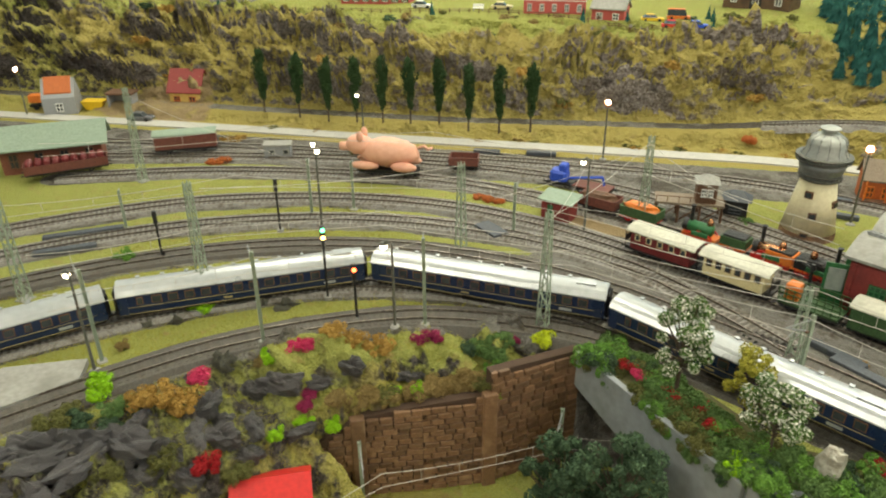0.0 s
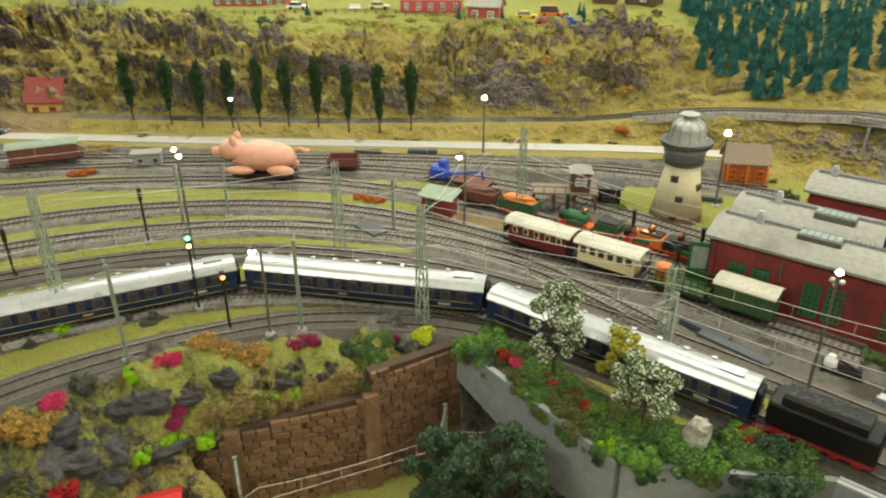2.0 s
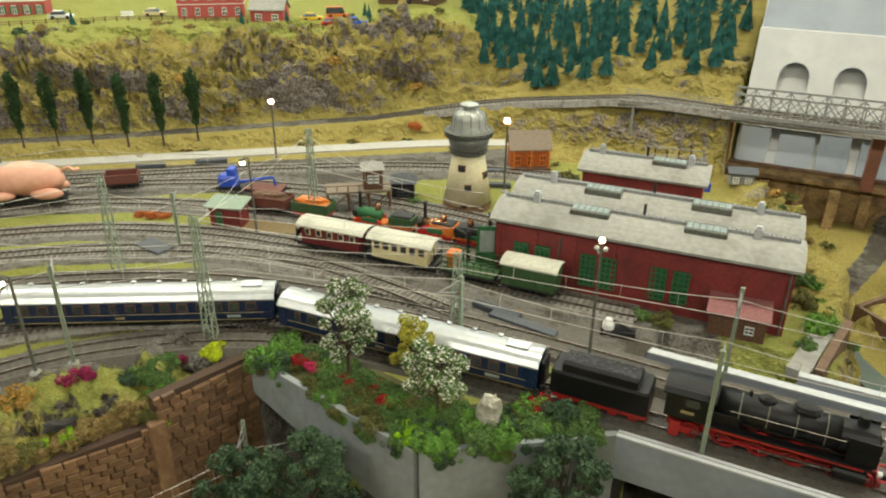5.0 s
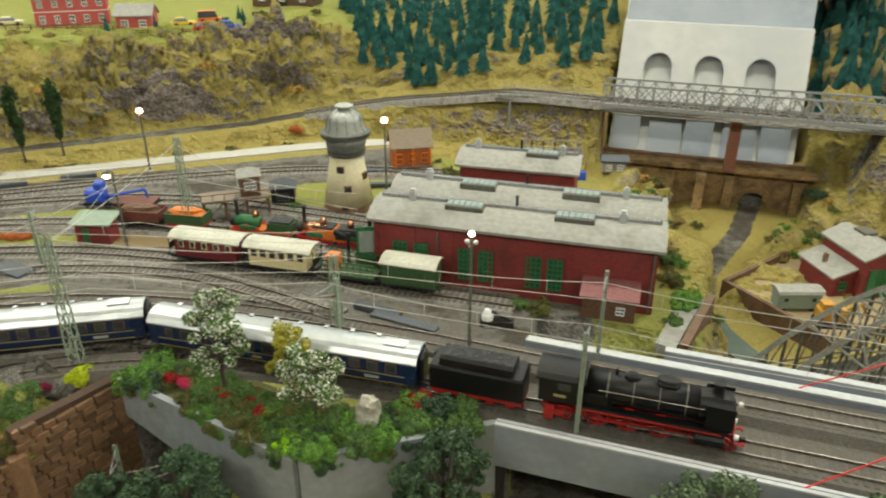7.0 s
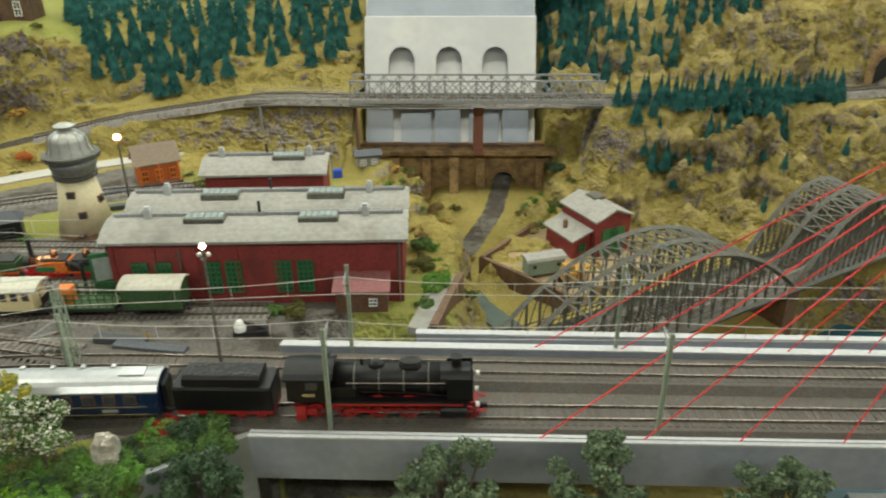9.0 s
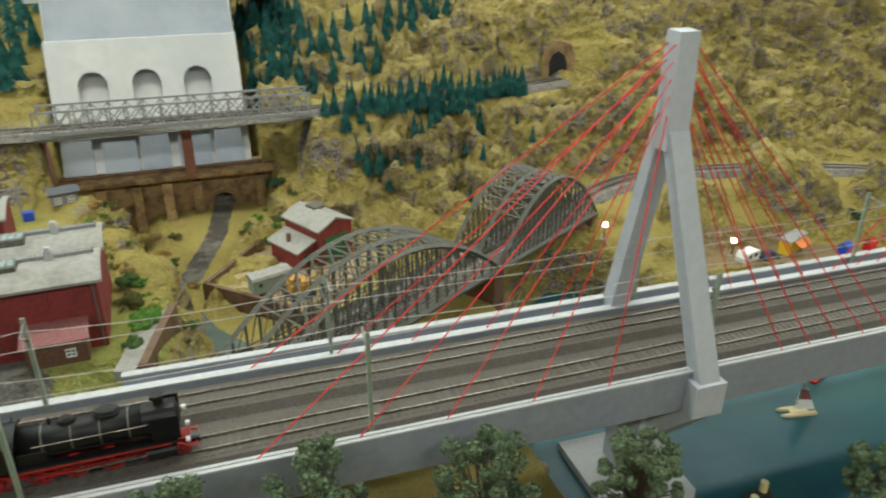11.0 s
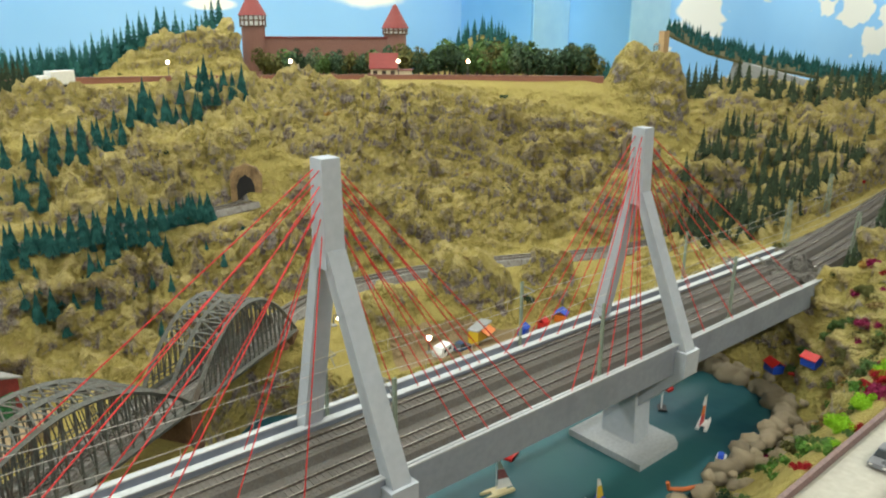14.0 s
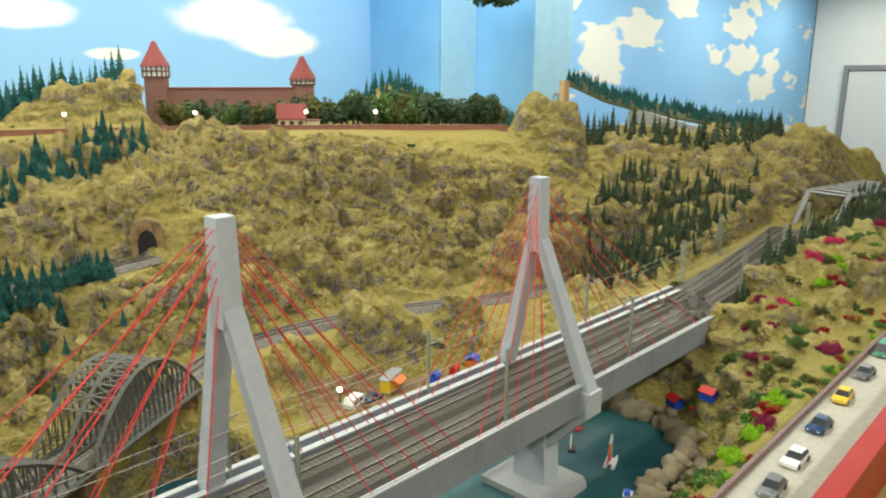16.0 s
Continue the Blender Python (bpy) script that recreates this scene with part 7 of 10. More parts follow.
# ---- overhead line masts, wires, lamps, signals ----


def lattice_mast(m, h, label="green lattice mast of the overhead line", arm=0.0):
    t = thing("lattice_mast", label, "mast", m, "overhead line masts")
    b, a = 0.0052, 0.0026
    for sx, sy in ((-1, -1), (1, -1), (1, 1), (-1, 1)):
        part("leg", Geo().cyl((sx * b, sy * b, 0), (sx * a, sy * a, h), 0.0008, n=4), M["mast_green"], t)
    n = max(5, int(h / 0.012))
    for k in range(4):
        g = Geo()
        for i in range(n):
            def corner(f, q):
                w = b + (a - b) * f
                sx, sy = ((-1, -1), (1, -1), (1, 1), (-1, 1))[q % 4]
                return (sx * w, sy * w, h * f)
            g.cyl(corner(i / n, k + i % 2), corner((i + 1) / n, k + (i + 1) % 2), 0.0006, n=4)
        part("lacing", g, M["mast_green"], t)
    part("footing", Geo().box((0, 0, 0.001), (0.016, 0.016, 0.004)), M["roof_grey"], t)
    return t


def bracket_mast(m, h, reach=0.024, label="slim green mast with a wire bracket"):
    """An H-section mast whose arm reaches along its local x."""
    t = thing("overhead_mast", label, "mast", m, "overhead line masts")
    part("post", Geo().box((0, 0.0013, h / 2), (0.0034, 0.0008, h)).box((0, -0.0013, h / 2), (0.0034, 0.0008, h)).box((0, 0, h / 2), (0.0010, 0.0026, h)), M["mast_green"], t)
    part("base", Geo().box((0, 0, 0.0015), (0.010, 0.010, 0.004), bevel=0.001), M["roof_grey"], t)
    s = 1 if reach > 0 else -1
    if reach:
        g = Geo().cyl((0, 0, h * 0.80), (reach, 0, h * 0.93), 0.0008, n=5).cyl((0, 0, h * 0.95), (reach, 0, h * 0.93), 0.0006, n=5).cyl((reach * 0.55, 0, h * 0.875), (reach * 0.9, 0, h * 0.79), 0.0006, n=4)
        part("bracket", g, M["steel_light"], t)
        part("insulator", Geo().cyl((s * 0.002, 0, h * 0.80), (s * 0.006, 0, h * 0.817), 0.0014, n=6), M["wood_brown"], t)
    return t


def wire(a, b, sag=0.004, r=0.00034, label="thin overhead wire"):
    pts = []
    for f in np.linspace(0, 1, 9):
        pts.append((a[0] + (b[0] - a[0]) * f, a[1] + (b[1] - a[1]) * f, a[2] + (b[2] - a[2]) * f - sag * 4 * f * (1 - f)))
    return Geo().tube(pts, r, 4)


def overhead(spots, top, low):
    """A catenary through spots: carrier wire, contact wire and droppers."""
    t = thing("overhead_line", "thin catenary wires strung between masts", "wire", group="overhead line wires")
    for a, b in zip(spots, spots[1:]):
        part("carrier_wire", wire((*a, top), (*b, top), 0.006), M["wire"], t)
        part("contact_wire", wire((*a, low), (*b, low), 0.0), M["wire"], t)
        for f in (0.2, 0.4, 0.6, 0.8):
            p = (a[0] + (b[0] - a[0]) * f, a[1] + (b[1] - a[1]) * f)
            part("dropper", Geo().cyl((*p, low), (*p, top - 0.024 * f * (1 - f)), 0.0003, n=3), M["wire"], t)
    return t


for x, y, h in ((-0.700, 0.251, 0.150), (-0.420, 0.491, 0.136), (-0.496, 0.776, 0.130), (-0.611, 0.552, 0.120), (-1.120, 0.345, 0.150), (-0.853, 0.104, 0.140), (-0.218, 0.626, 0.085)):
    lattice_mast(pose(x, y, ground(x, y) - 0.002, 0, 0, random.Random(x).uniform(0, 40)), h)
for x, y, h, rz, reach in ((-0.672, 0.126, 0.105, 175, 0.03), (-0.588, 0.258, 0.105, 160, 0.03), (-0.504, 0.401, 0.104, 140, 0.03), (-0.194, 0.582, 0.085, 250, 0.03), (-0.597, 0.634, 0.075, 120, 0.02), (-0.957, 0.258, 0.060, 160, 0.02), (-0.831, 0.471, 0.085, 140, 0.02), (-0.806, 0.525, 0.075, 140, 0.02)):
    bracket_mast(pose(x, y, ground(x, y) - 0.002, 0, 0, rz), h, reach)
for x, y, rz in ((0.037, 0.5365, 90), (0.302, 0.533, 90), (0.630, 0.529, 90), (0.945, 0.525, 90), (1.25, 0.521, 90)):
    bracket_mast(pose(x, y, -0.0035, 0, 0, rz), 0.102, 0.022)
for x, y, rz in ((0.040, 0.648, 270), (0.290, 0.648, 270), (0.625, 0.648, 270), (0.930, 0.648, 270), (1.324, 0.648, 270)):
    bracket_mast(pose(x, y, -0.0035, 0, 0, rz), 0.100, 0.022)
for x, y in ((1.72, 0.53), (1.72, 0.66), (2.0, 0.55), (2.0, 0.70), (2.25, 0.58)):
    lattice_mast(pose(x, y, ground(x, y) - 0.002), 0.10)
overhead([(-0.66, 0.09), (-0.600, 0.265), (-0.515, 0.405), (-0.40, 0.505), (-0.19, 0.553), (0.037, 0.556), (0.302, 0.556), (0.625, 0.554), (0.945, 0.553), (1.32, 0.553), (1.70, 0.56), (2.0, 0.58)], 0.095, 0.078)
overhead([(-0.75, 0.10), (-0.69, 0.28), (-0.60, 0.42), (-0.42, 0.52), (-0.20, 0.60), (0.04, 0.624), (0.290, 0.622), (0.625, 0.617), (0.930, 0.614), (1.324, 0.612), (1.70, 0.625), (2.0, 0.645)], 0.097, 0.080)
overhead([(-0.90, 0.10), (-0.80, 0.35), (-0.607, 0.551), (-0.416, 0.600), (-0.23, 0.64)], 0.100, 0.085)
overhead([(-1.06, 0.20), (-0.92, 0.47), (-0.739, 0.62), (-0.490, 0.74), (-0.23, 0.715)], 0.110, 0.092)
for a, b in (((-0.490, 0.768, 0.125), (-0.416, 0.492, 0.13)), ((-0.607, 0.551, 0.115), (-0.680, 0.256, 0.145)), ((-1.102, 0.342, 0.14), (-0.739, 0.424, 0.11)), ((-0.490, 0.768, 0.12), (-0.60, 0.60, 0.06)), ((-0.490, 0.768, 0.12), (-0.40, 0.84, 0.05)), ((-0.416, 0.492, 0.13), (-0.23, 0.645, 0.075)), ((-0.416, 0.492, 0.128), (-0.54, 0.699, 0.09))):
    single("cross_wire", wire(a, b, 0.006), M["wire"], "single thin cross wire between masts", "wire", group="cross wires")


M["globe_glass"] = surf("clouded_lamp_glass", (0.55, 0.55, 0.52), (0.42, 0.42, 0.40), 120, 0.12, 0.02)


def street_lamp(m, h, style="globe"):
    t = thing("yard_lamp", "tall grey yard lamp, lit", "lamp", m, "yard lamps")
    part("pole", Geo().cyl((0, 0, 0), (0, 0, h), 0.0017, 0.0011, 8), M["steel"], t)
    part("base", Geo().lathe([(0.006, 0), (0.006, 0.002), (0.002, 0.004)], 12), M["roof_grey"], t)
    if style == "globe":
        for k in range(4):
            c, d = math.cos(k * math.pi / 2 + 0.4), math.sin(k * math.pi / 2 + 0.4)
            part("strut", Geo().tube([(0.001 * c, 0.001 * d, h), (0.0062 * c, 0.0062 * d, h + 0.008), (0.0030 * c, 0.0030 * d, h + 0.0135)], 0.0005, 4), M["copper"], t)
        part("bulb", Geo().blob((0, 0, h + 0.0080), (0.0042, 0.0042, 0.0042), 12, 8), M["lamp_on"], t, "bright lit bulb", smooth=True)
    elif style == "twin":
        for z, a in ((h - 0.002, 0.0022), (h - 0.0095, -0.0022)):
            part("bulb", Geo().blob((a, 0, z), (0.0030, 0.0030, 0.0028), 12, 8), M["lamp_on"], t, "bright lit bulb", smooth=True)
            part("hood", Geo().lathe([(0.0030, z + 0.0026), (0.0020, z + 0.0040), (0.001, z + 0.0044)], 12, (a, 0, 0)), M["steel"], t)
    elif style == "cluster":
        part("bulb", Geo().blob((0, 0, h), (0.0029, 0.0029, 0.0028), 12, 8), M["lamp_on"], t, "bright lit bulb", smooth=True)
        for a, z in ((-0.0042, -0.0095), (0.0036, -0.0085), (0.0005, -0.0125)):
            part("unlit_bulb", Geo().blob((a, -0.002, h + z), (0.0024, 0.0024, 0.0024), 10, 7), M["globe_glass"], t, "small unlit glass globe", smooth=True)
            part("bracket", Geo().cyl((0, 0, h + z - 0.001), (a, -0.001, h + z - 0.0018), 0.0006, n=5), M["steel"], t)
    else:
        part("arm", Geo().tube([(0, 0, h), (0.006, 0, h + 0.001), (0.010, 0, h - 0.004)], 0.0009, 6), M["steel"], t)
        part("bulb", Geo().blob((0.010, 0, h - 0.006), (0.0036, 0.0036, 0.0040), 12, 8), M["lamp_on"], t, "bright lit bulb", smooth=True)
        part("hood", Geo().lathe([(0.0045, h - 0.004), (0.003, h - 0.0015), (0.001, h - 0.001)], 12, (0.010, 0, 0)), M["steel"], t)
    return t


for x, y, h, st, rz in ((-1.632, 0.313, 0.085, "globe", 0), (-0.693, 0.951, 0.090, "globe", 0), (-0.690, 0.400, 0.158, "twin", 200), (-0.536, 0.705, 0.104, "arm", 180), (-0.310, 0.990, 0.100, "globe", 0), (-0.523, 0.376, 0.100, "arm", 200), (-1.070, 0.735, 0.080, "arm", 200), (-0.660, 0.115, 0.110, "arm", 180), (0.98, 0.905, 0.02, "globe", 0)):
    street_lamp(pose(x, y, ground(x, y) - 0.001, 0, 0, rz), h, st)
street_lamp(pose(-0.080, 0.628, 0, 0, 0, 200), 0.124, "cluster")
street_lamp(pose(0.855, 1.005, ground(0.855, 1.005), 0, 0, 0), 0.018, "arm")


def signal(m, h, lights, label):
    t = thing("light_signal", label, "signal", m)
    part("post", Geo().cyl((0, 0, 0), (0, 0, h), 0.0014, n=8), M["black"], t)
    hd = part("head", Geo().box((0, 0, h), (0.006, 0.005, 0.016), bevel=0.001), M["black"], t)
    part("base", Geo().box((0, 0, 0.002), (0.008, 0.008, 0.004)), M["roof_grey"], t)
    for z, c in lights:
        part("light", Geo().blob((0.0030, 0, h + z), (0.0014, 0.0024, 0.0024), 10, 6), M[c], hd, "lit signal lamp")
    return t


def facing(x, y):
    return math.degrees(math.atan2(0.05 - y, 0.05 - x))


signal(pose(-0.622, 0.358, 0.0, 0, 0, facing(-0.62, 0.358)), 0.083, [(0.004, "signal_green"), (-0.005, "signal_amber")], "light signal showing green and amber")
signal(pose(-0.565, 0.357, 0.0, 0, 0, facing(-0.565, 0.357)), 0.060, [(0.002, "signal_red")], "light signal showing red")
signal(pose(-0.847, 0.261, 0.0, 0, 0, facing(-0.82, 0.26)), 0.056, [], "dark signal on a black post")
signal(pose(-0.812, 0.409, 0.0, 0, 0, facing(-0.79, 0.41)), 0.068, [], "dark signal on a black post")
wc = thing("water_crane", "black cast water crane beside the shed line", "water crane", pose(-0.262, 0.752, 0, 0, 0, 150))
part("column", Geo().lathe([(0.004, 0), (0.0022, 0.004), (0.0018, 0.036), (0.0036, 0.038), (0.002, 0.044)], 12), M["black"], wc)
part("spout", Geo().tube([(0, 0, 0.038), (0.026, 0, 0.038), (0.028, 0, 0.032)], 0.0016, 6), M["black"], wc)

# ---- plants ----
random.seed(21)


def leaf_mat(name, c1, c2, rough=0.85):
    mat = bpy.data.materials.new(name)
    mat.use_nodes = True
    nt = mat.node_tree
    bs = nt.nodes["Principled BSDF"]
    g, info = nt.nodes.new("ShaderNodeNewGeometry"), nt.nodes.new("ShaderNodeObjectInfo")
    f = math_node(nt, "ADD", math_node(nt, "MULTIPLY", g.outputs["Random Per Island"], 0.8), math_node(nt, "MULTIPLY", info.outputs["Random"], 0.2))
    nt.links.new(mix_node(nt, f, c1, c2), bs.inputs["Base Color"])
    bs.inputs["Roughness"].default_value = rough
    bs.inputs["Specular IOR Level"].default_value = 0.2
    return mat


LEAF = {
    "lime": leaf_mat("lime_flock", (0.30, 0.55, 0.02), (0.16, 0.36, 0.012)),
    "yellow_lime": leaf_mat("yellow_lime_flock", (0.55, 0.62, 0.03), (0.34, 0.42, 0.02)),
    "bright": leaf_mat("bright_green_flock", (0.15, 0.30, 0.05), (0.07, 0.17, 0.03)),
    "green": leaf_mat("mid_green_flock", (0.13, 0.215, 0.065), (0.055, 0.110, 0.032)),
    "dark": leaf_mat("dark_green_flock", (0.072, 0.120, 0.062), (0.026, 0.052, 0.028)),
    "forest": leaf_mat("forest_green_flock", (0.155, 0.205, 0.115), (0.050, 0.082, 0.042)),
    "poplar": leaf_mat("poplar_flock", (0.05, 0.10, 0.035), (0.018, 0.042, 0.014)),
    "fir": leaf_mat("teal_fir_fibre", (0.032, 0.135, 0.118), (0.008, 0.052, 0.047)),
    "firdark": leaf_mat("olive_fir_fibre", (0.050, 0.072, 0.036), (0.016, 0.028, 0.015)),
    "ochre": leaf_mat("ochre_flock", (0.44, 0.27, 0.07), (0.26, 0.15, 0.035)),
    "brown": leaf_mat("brown_flock", (0.31, 0.22, 0.085), (0.15, 0.105, 0.04)),
    "olive": leaf_mat("olive_flock", (0.15, 0.15, 0.045), (0.07, 0.072, 0.022)),
    "orange": leaf_mat("orange_flock", (0.55, 0.17, 0.05), (0.36, 0.10, 0.03)),
    "pink": leaf_mat("pink_flower_flock", (0.62, 0.05, 0.14), (0.42, 0.03, 0.09)),
    "red": leaf_mat("red_flower_flock", (0.38, 0.015, 0.02), (0.22, 0.01, 0.012)),
    "mauve": leaf_mat("dark_pink_flock", (0.32, 0.03, 0.10), (0.18, 0.015, 0.05)),
    "yellow": leaf_mat("yellow_green_flock", (0.42, 0.38, 0.06), (0.24, 0.23, 0.03)),
    "white": leaf_mat("white_blossom_flock", (0.75, 0.74, 0.66), (0.50, 0.50, 0.42)),
}
M["bark"] = surf("dark_bark", (0.09, 0.065, 0.045), (0.05, 0.036, 0.026), 120, 0.85, 0.4)


def leaves(centres, radii, count, size, seed):
    """Small leaf flakes scattered through clumps."""
    r = np.random.default_rng(seed)
    n = len(centres)
    k = r.integers(0, n, count)
    d = r.normal(size=(count, 3))
    d /= np.linalg.norm(d, axis=1)[:, None]
    rad = r.uniform(0.55, 1.0, count) ** 0.6
    c = np.asarray(centres)[k] + d * np.asarray(radii)[k] * rad[:, None]
    a = r.normal(size=(count, 3))
    a /= np.linalg.norm(a, axis=1)[:, None]
    b = np.cross(a, d + 0.3 * r.normal(size=(count, 3)))
    b /= np.linalg.norm(b, axis=1)[:, None] + 1e-9
    s = size * r.uniform(0.6, 1.25, count)[:, None]
    g = Geo()
    quad = np.stack([c - a * s * 0.5 - b * s * 0.35, c + a * s * 0.5 - b * s * 0.25, c + a * s * 0.45 + b * s * 0.4, c - a * s * 0.4 + b * s * 0.35], 1).reshape(-1, 3)
    g.v = [tuple(p) for p in quad]
    g.f = [(4 * i, 4 * i + 1, 4 * i + 2, 4 * i + 3) for i in range(count)]
    return g


def bush_geo(seed, count=2600, size=0.0015, flat=0.75):
    r = np.random.default_rng(seed)
    cs = [(0, 0, 0.008 * flat)] + [(r.uniform(-0.010, 0.010), r.uniform(-0.010, 0.010), r.uniform(0.003, 0.014) * flat) for _ in range(13)]
    rs = [(0.009, 0.009, 0.008 * flat)] + [(q, q, q * 0.9) for q in r.uniform(0.0028, 0.0068, 13)]
    return leaves(cs, rs, count, size, seed)


bush_cache = {}
NAMES = {"lime": "lime-green", "yellow_lime": "yellow-lime", "bright": "bright green", "green": "mid-green", "dark": "dark green", "ochre": "ochre", "brown": "brown dry", "olive": "olive", "orange": "rust-orange", "pink": "pink-flowered", "red": "red-flowered", "mauve": "dark pink", "yellow": "yellow-green", "white": "white-flowered"}


def bush(x, y, r, colour, z=None, flat=1.0, where="on the grassy bank", lift=-0.002):
    """A shrub of radius r; the crown is shared by all of its colour and kind."""
    key = (colour, random.randrange(3))
    if key not in bush_cache:
        bush_cache[key] = bush_geo(hash_of(key)).mesh("foliage", LEAF[colour])
    z = ground(x, y) if z is None else z
    ob = new("shrub", bush_cache[key])
    s = r / 0.0155
    ob.matrix_basis = Matrix.LocRotScale((x, y, z + lift), Euler((0, 0, random.uniform(0, 6.28))), (s, s, s * flat))
    return tagged(ob, f"{NAMES[colour]} foam shrub {where}", "shrub", "shrubs")


def hash_of(key):
    return sum(ord(c) * (i + 3) for i, c in enumerate(key[0])) * 7 + key[1]


def fir_geo(seed, tiers=13, points=15):
    r = random.Random(seed)
    g = Geo()
    for k in range(tiers):
        f = k / (tiers - 1)
        z0, rad, hh = 0.08 + 0.82 * f, 0.205 * (1 - f) ** 1.0 + 0.014, 0.20 * (1 - 0.45 * f)
        top = (0, 0, min(1.0, z0 + hh))
        ring = []
        for i in range(points * 2):
            a = math.tau * (i + 0.5 * (k % 2)) / (points * 2) + r.uniform(-0.1, 0.1)
            q = rad * ((1.0 if i % 2 == 0 else 0.60) + r.uniform(-0.20, 0.20))
            ring.append((q * math.cos(a), q * math.sin(a), z0 - (0.05 if i % 2 == 0 else -0.015) + r.uniform(-0.02, 0.02)))
        n = len(ring)
        g.add([top] + ring, [(0, 1 + i, 1 + (i + 1) % n) for i in range(n)])
    return g


FIRS = {c: [fir_geo(i + (9 if c == "firdark" else 0)).mesh("crown", LEAF[c]) for i in range(4)] for c in ("fir", "firdark")}
fir_trunk = Geo().cyl((0, 0, -0.05), (0, 0, 0.3), 0.03, 0.02, 5).mesh("trunk", M["bark"])


def fir(x, y, h, kind="fir", z=None):
    t = thing("fir_tree", "teal bottle-brush model fir" if kind == "fir" else "dark olive bottle-brush model fir", "fir tree", group="model firs")
    z = ground(x, y) if z is None else z
    t.matrix_basis = Matrix.LocRotScale((x, y, z - 0.002), Euler((random.uniform(-0.05, 0.05), random.uniform(-0.05, 0.05), random.uniform(0, 6.28))), (h, h, h))
    part("crown", random.choice(FIRS[kind]), None, t)
    part("trunk", fir_trunk, None, t)
    return t


def scatter(n, test, box, gap, seed):
    """Places in a box that pass a test and keep a gap."""
    r = random.Random(seed)
    out = []
    for _ in range(n * 60):
        x, y = r.uniform(box[0], box[1]), r.uniform(box[2], box[3])
        if test(x, y) and all((x - a) ** 2 + (y - b) ** 2 > gap * gap for a, b in out):
            out.append((x, y))
            if len(out) == n:
                break
    return out


def in_poly(x, y, poly):
    return bool(inside(np.array([x]), np.array([y]), poly)[0] > 0)


# fir wood on the slope left of the dam
UPPER = []
WOOD_W = [(-0.50, 1.36), (-0.40, 1.33), (-0.06, 1.36), (-0.05, 1.80), (-0.75, 1.95), (-0.66, 1.60)]
for x, y in scatter(230, lambda x, y: in_poly(x, y, WOOD_W), (-0.8, 0.0, 1.3, 1.85), 0.023, 1):
    if y < 1.56:
        fir(x, y, random.uniform(0.058, 0.080))
    else:
        UPPER.append((x, y, ground(x, y)))
WOOD_R = [(0.30, 1.36), (0.36, 1.36), (0.44, 1.40), (0.41, 1.46), (0.40, 1.52), (0.34, 1.62), (0.30, 1.62)]
for x, y in scatter(56, lambda x, y: in_poly(x, y, WOOD_R), (0.29, 0.5, 1.3, 1.65), 0.018, 2):
    fir(x, y, random.uniform(0.058, 0.078))
GULLY = [(0.44, 1.37), (0.52, 1.42), (0.57, 1.46), (0.70, 1.535), (0.80, 1.545), (0.93, 1.57), (0.98, 1.52), (1.0, 1.56), (0.93, 1.63), (0.80, 1.62), (0.68, 1.61), (0.55, 1.52), (0.44, 1.42)]
for x, y in scatter(64, lambda x, y: in_poly(x, y, GULLY), (0.4, 1.1, 1.3, 1.9), 0.020, 3):
    fir(x, y, random.uniform(0.054, 0.074))
KNOLL = [(0.395, 1.24), (0.46, 1.262), (0.60, 1.258), (0.70, 1.272), (0.78, 1.285), (0.78, 1.265), (0.70, 1.225), (0.63, 1.205), (0.57, 1.175), (0.53, 1.165), (0.49, 1.175), (0.45, 1.21)]
for x, y in scatter(74, lambda x, y: in_poly(x, y, KNOLL), (0.38, 0.8, 1.1, 1.3), 0.015, 4):
    fir(x, y, random.uniform(0.044, 0.062))
for x, y in ((0.585, 1.15), (0.617, 1.159), (0.636, 1.128), (0.68, 1.136), (0.597, 1.175), (0.626, 1.185), (0.651, 1.195), (0.725, 1.195), (0.60, 1.09), (0.70, 1.12), (0.80, 1.21), (0.735, 1.15)):
    fir(x, y, random.uniform(0.022, 0.034))
# woods on the right, planted further down
WOOD_E = [(1.55, 0.78), (1.66, 0.715), (2.0, 0.72), (2.35, 0.75), (2.15, 0.85), (2.02, 0.98), (1.80, 0.95), (1.62, 0.88)]
WOOD_S = [(1.58, 0.497), (1.66, 0.455), (1.85, 0.47), (2.05, 0.485), (2.25, 0.41), (2.6, 0.36), (2.7, 0.55), (2.3, 0.56), (1.9, 0.515)]
for x, y, h in ((-0.985, 1.242, 0.036), (-1.262, 1.071, 0.036), (-1.651, 0.762, 0.036), (-0.904, 1.285, 0.030), (-0.765, 1.376, 0.034), (-0.713, 1.370, 0.034), (-0.690, 1.385, 0.032), (-0.735, 1.385, 0.034), (-0.780, 1.400, 0.034), (-0.80, 1.415, 0.032)):
    fir(x, y, h)


# poplar row
def poplar_geo(seed):
    r = np.random.default_rng(seed)
    cs, rs = [], []
    for k in range(120):
        f = r.uniform(0, 1)
        w = 0.0200 * (0.20 + 0.80 * f) * (1 if f < 0.70 else 1 - 0.70 * (f - 0.70) / 0.30)
        a, q = r.uniform(0, math.tau), w * r.uniform(0.1, 0.85)
        cs.append((q * math.cos(a), q * math.sin(a), 0.026 + 0.078 * f))
        rs.append((0.0030, 0.0030, 0.0075))
    return leaves(cs, rs, 6500, 0.0020, seed)


pop = [poplar_geo(40 + i).mesh("crown", LEAF["poplar"]) for i in range(4)]
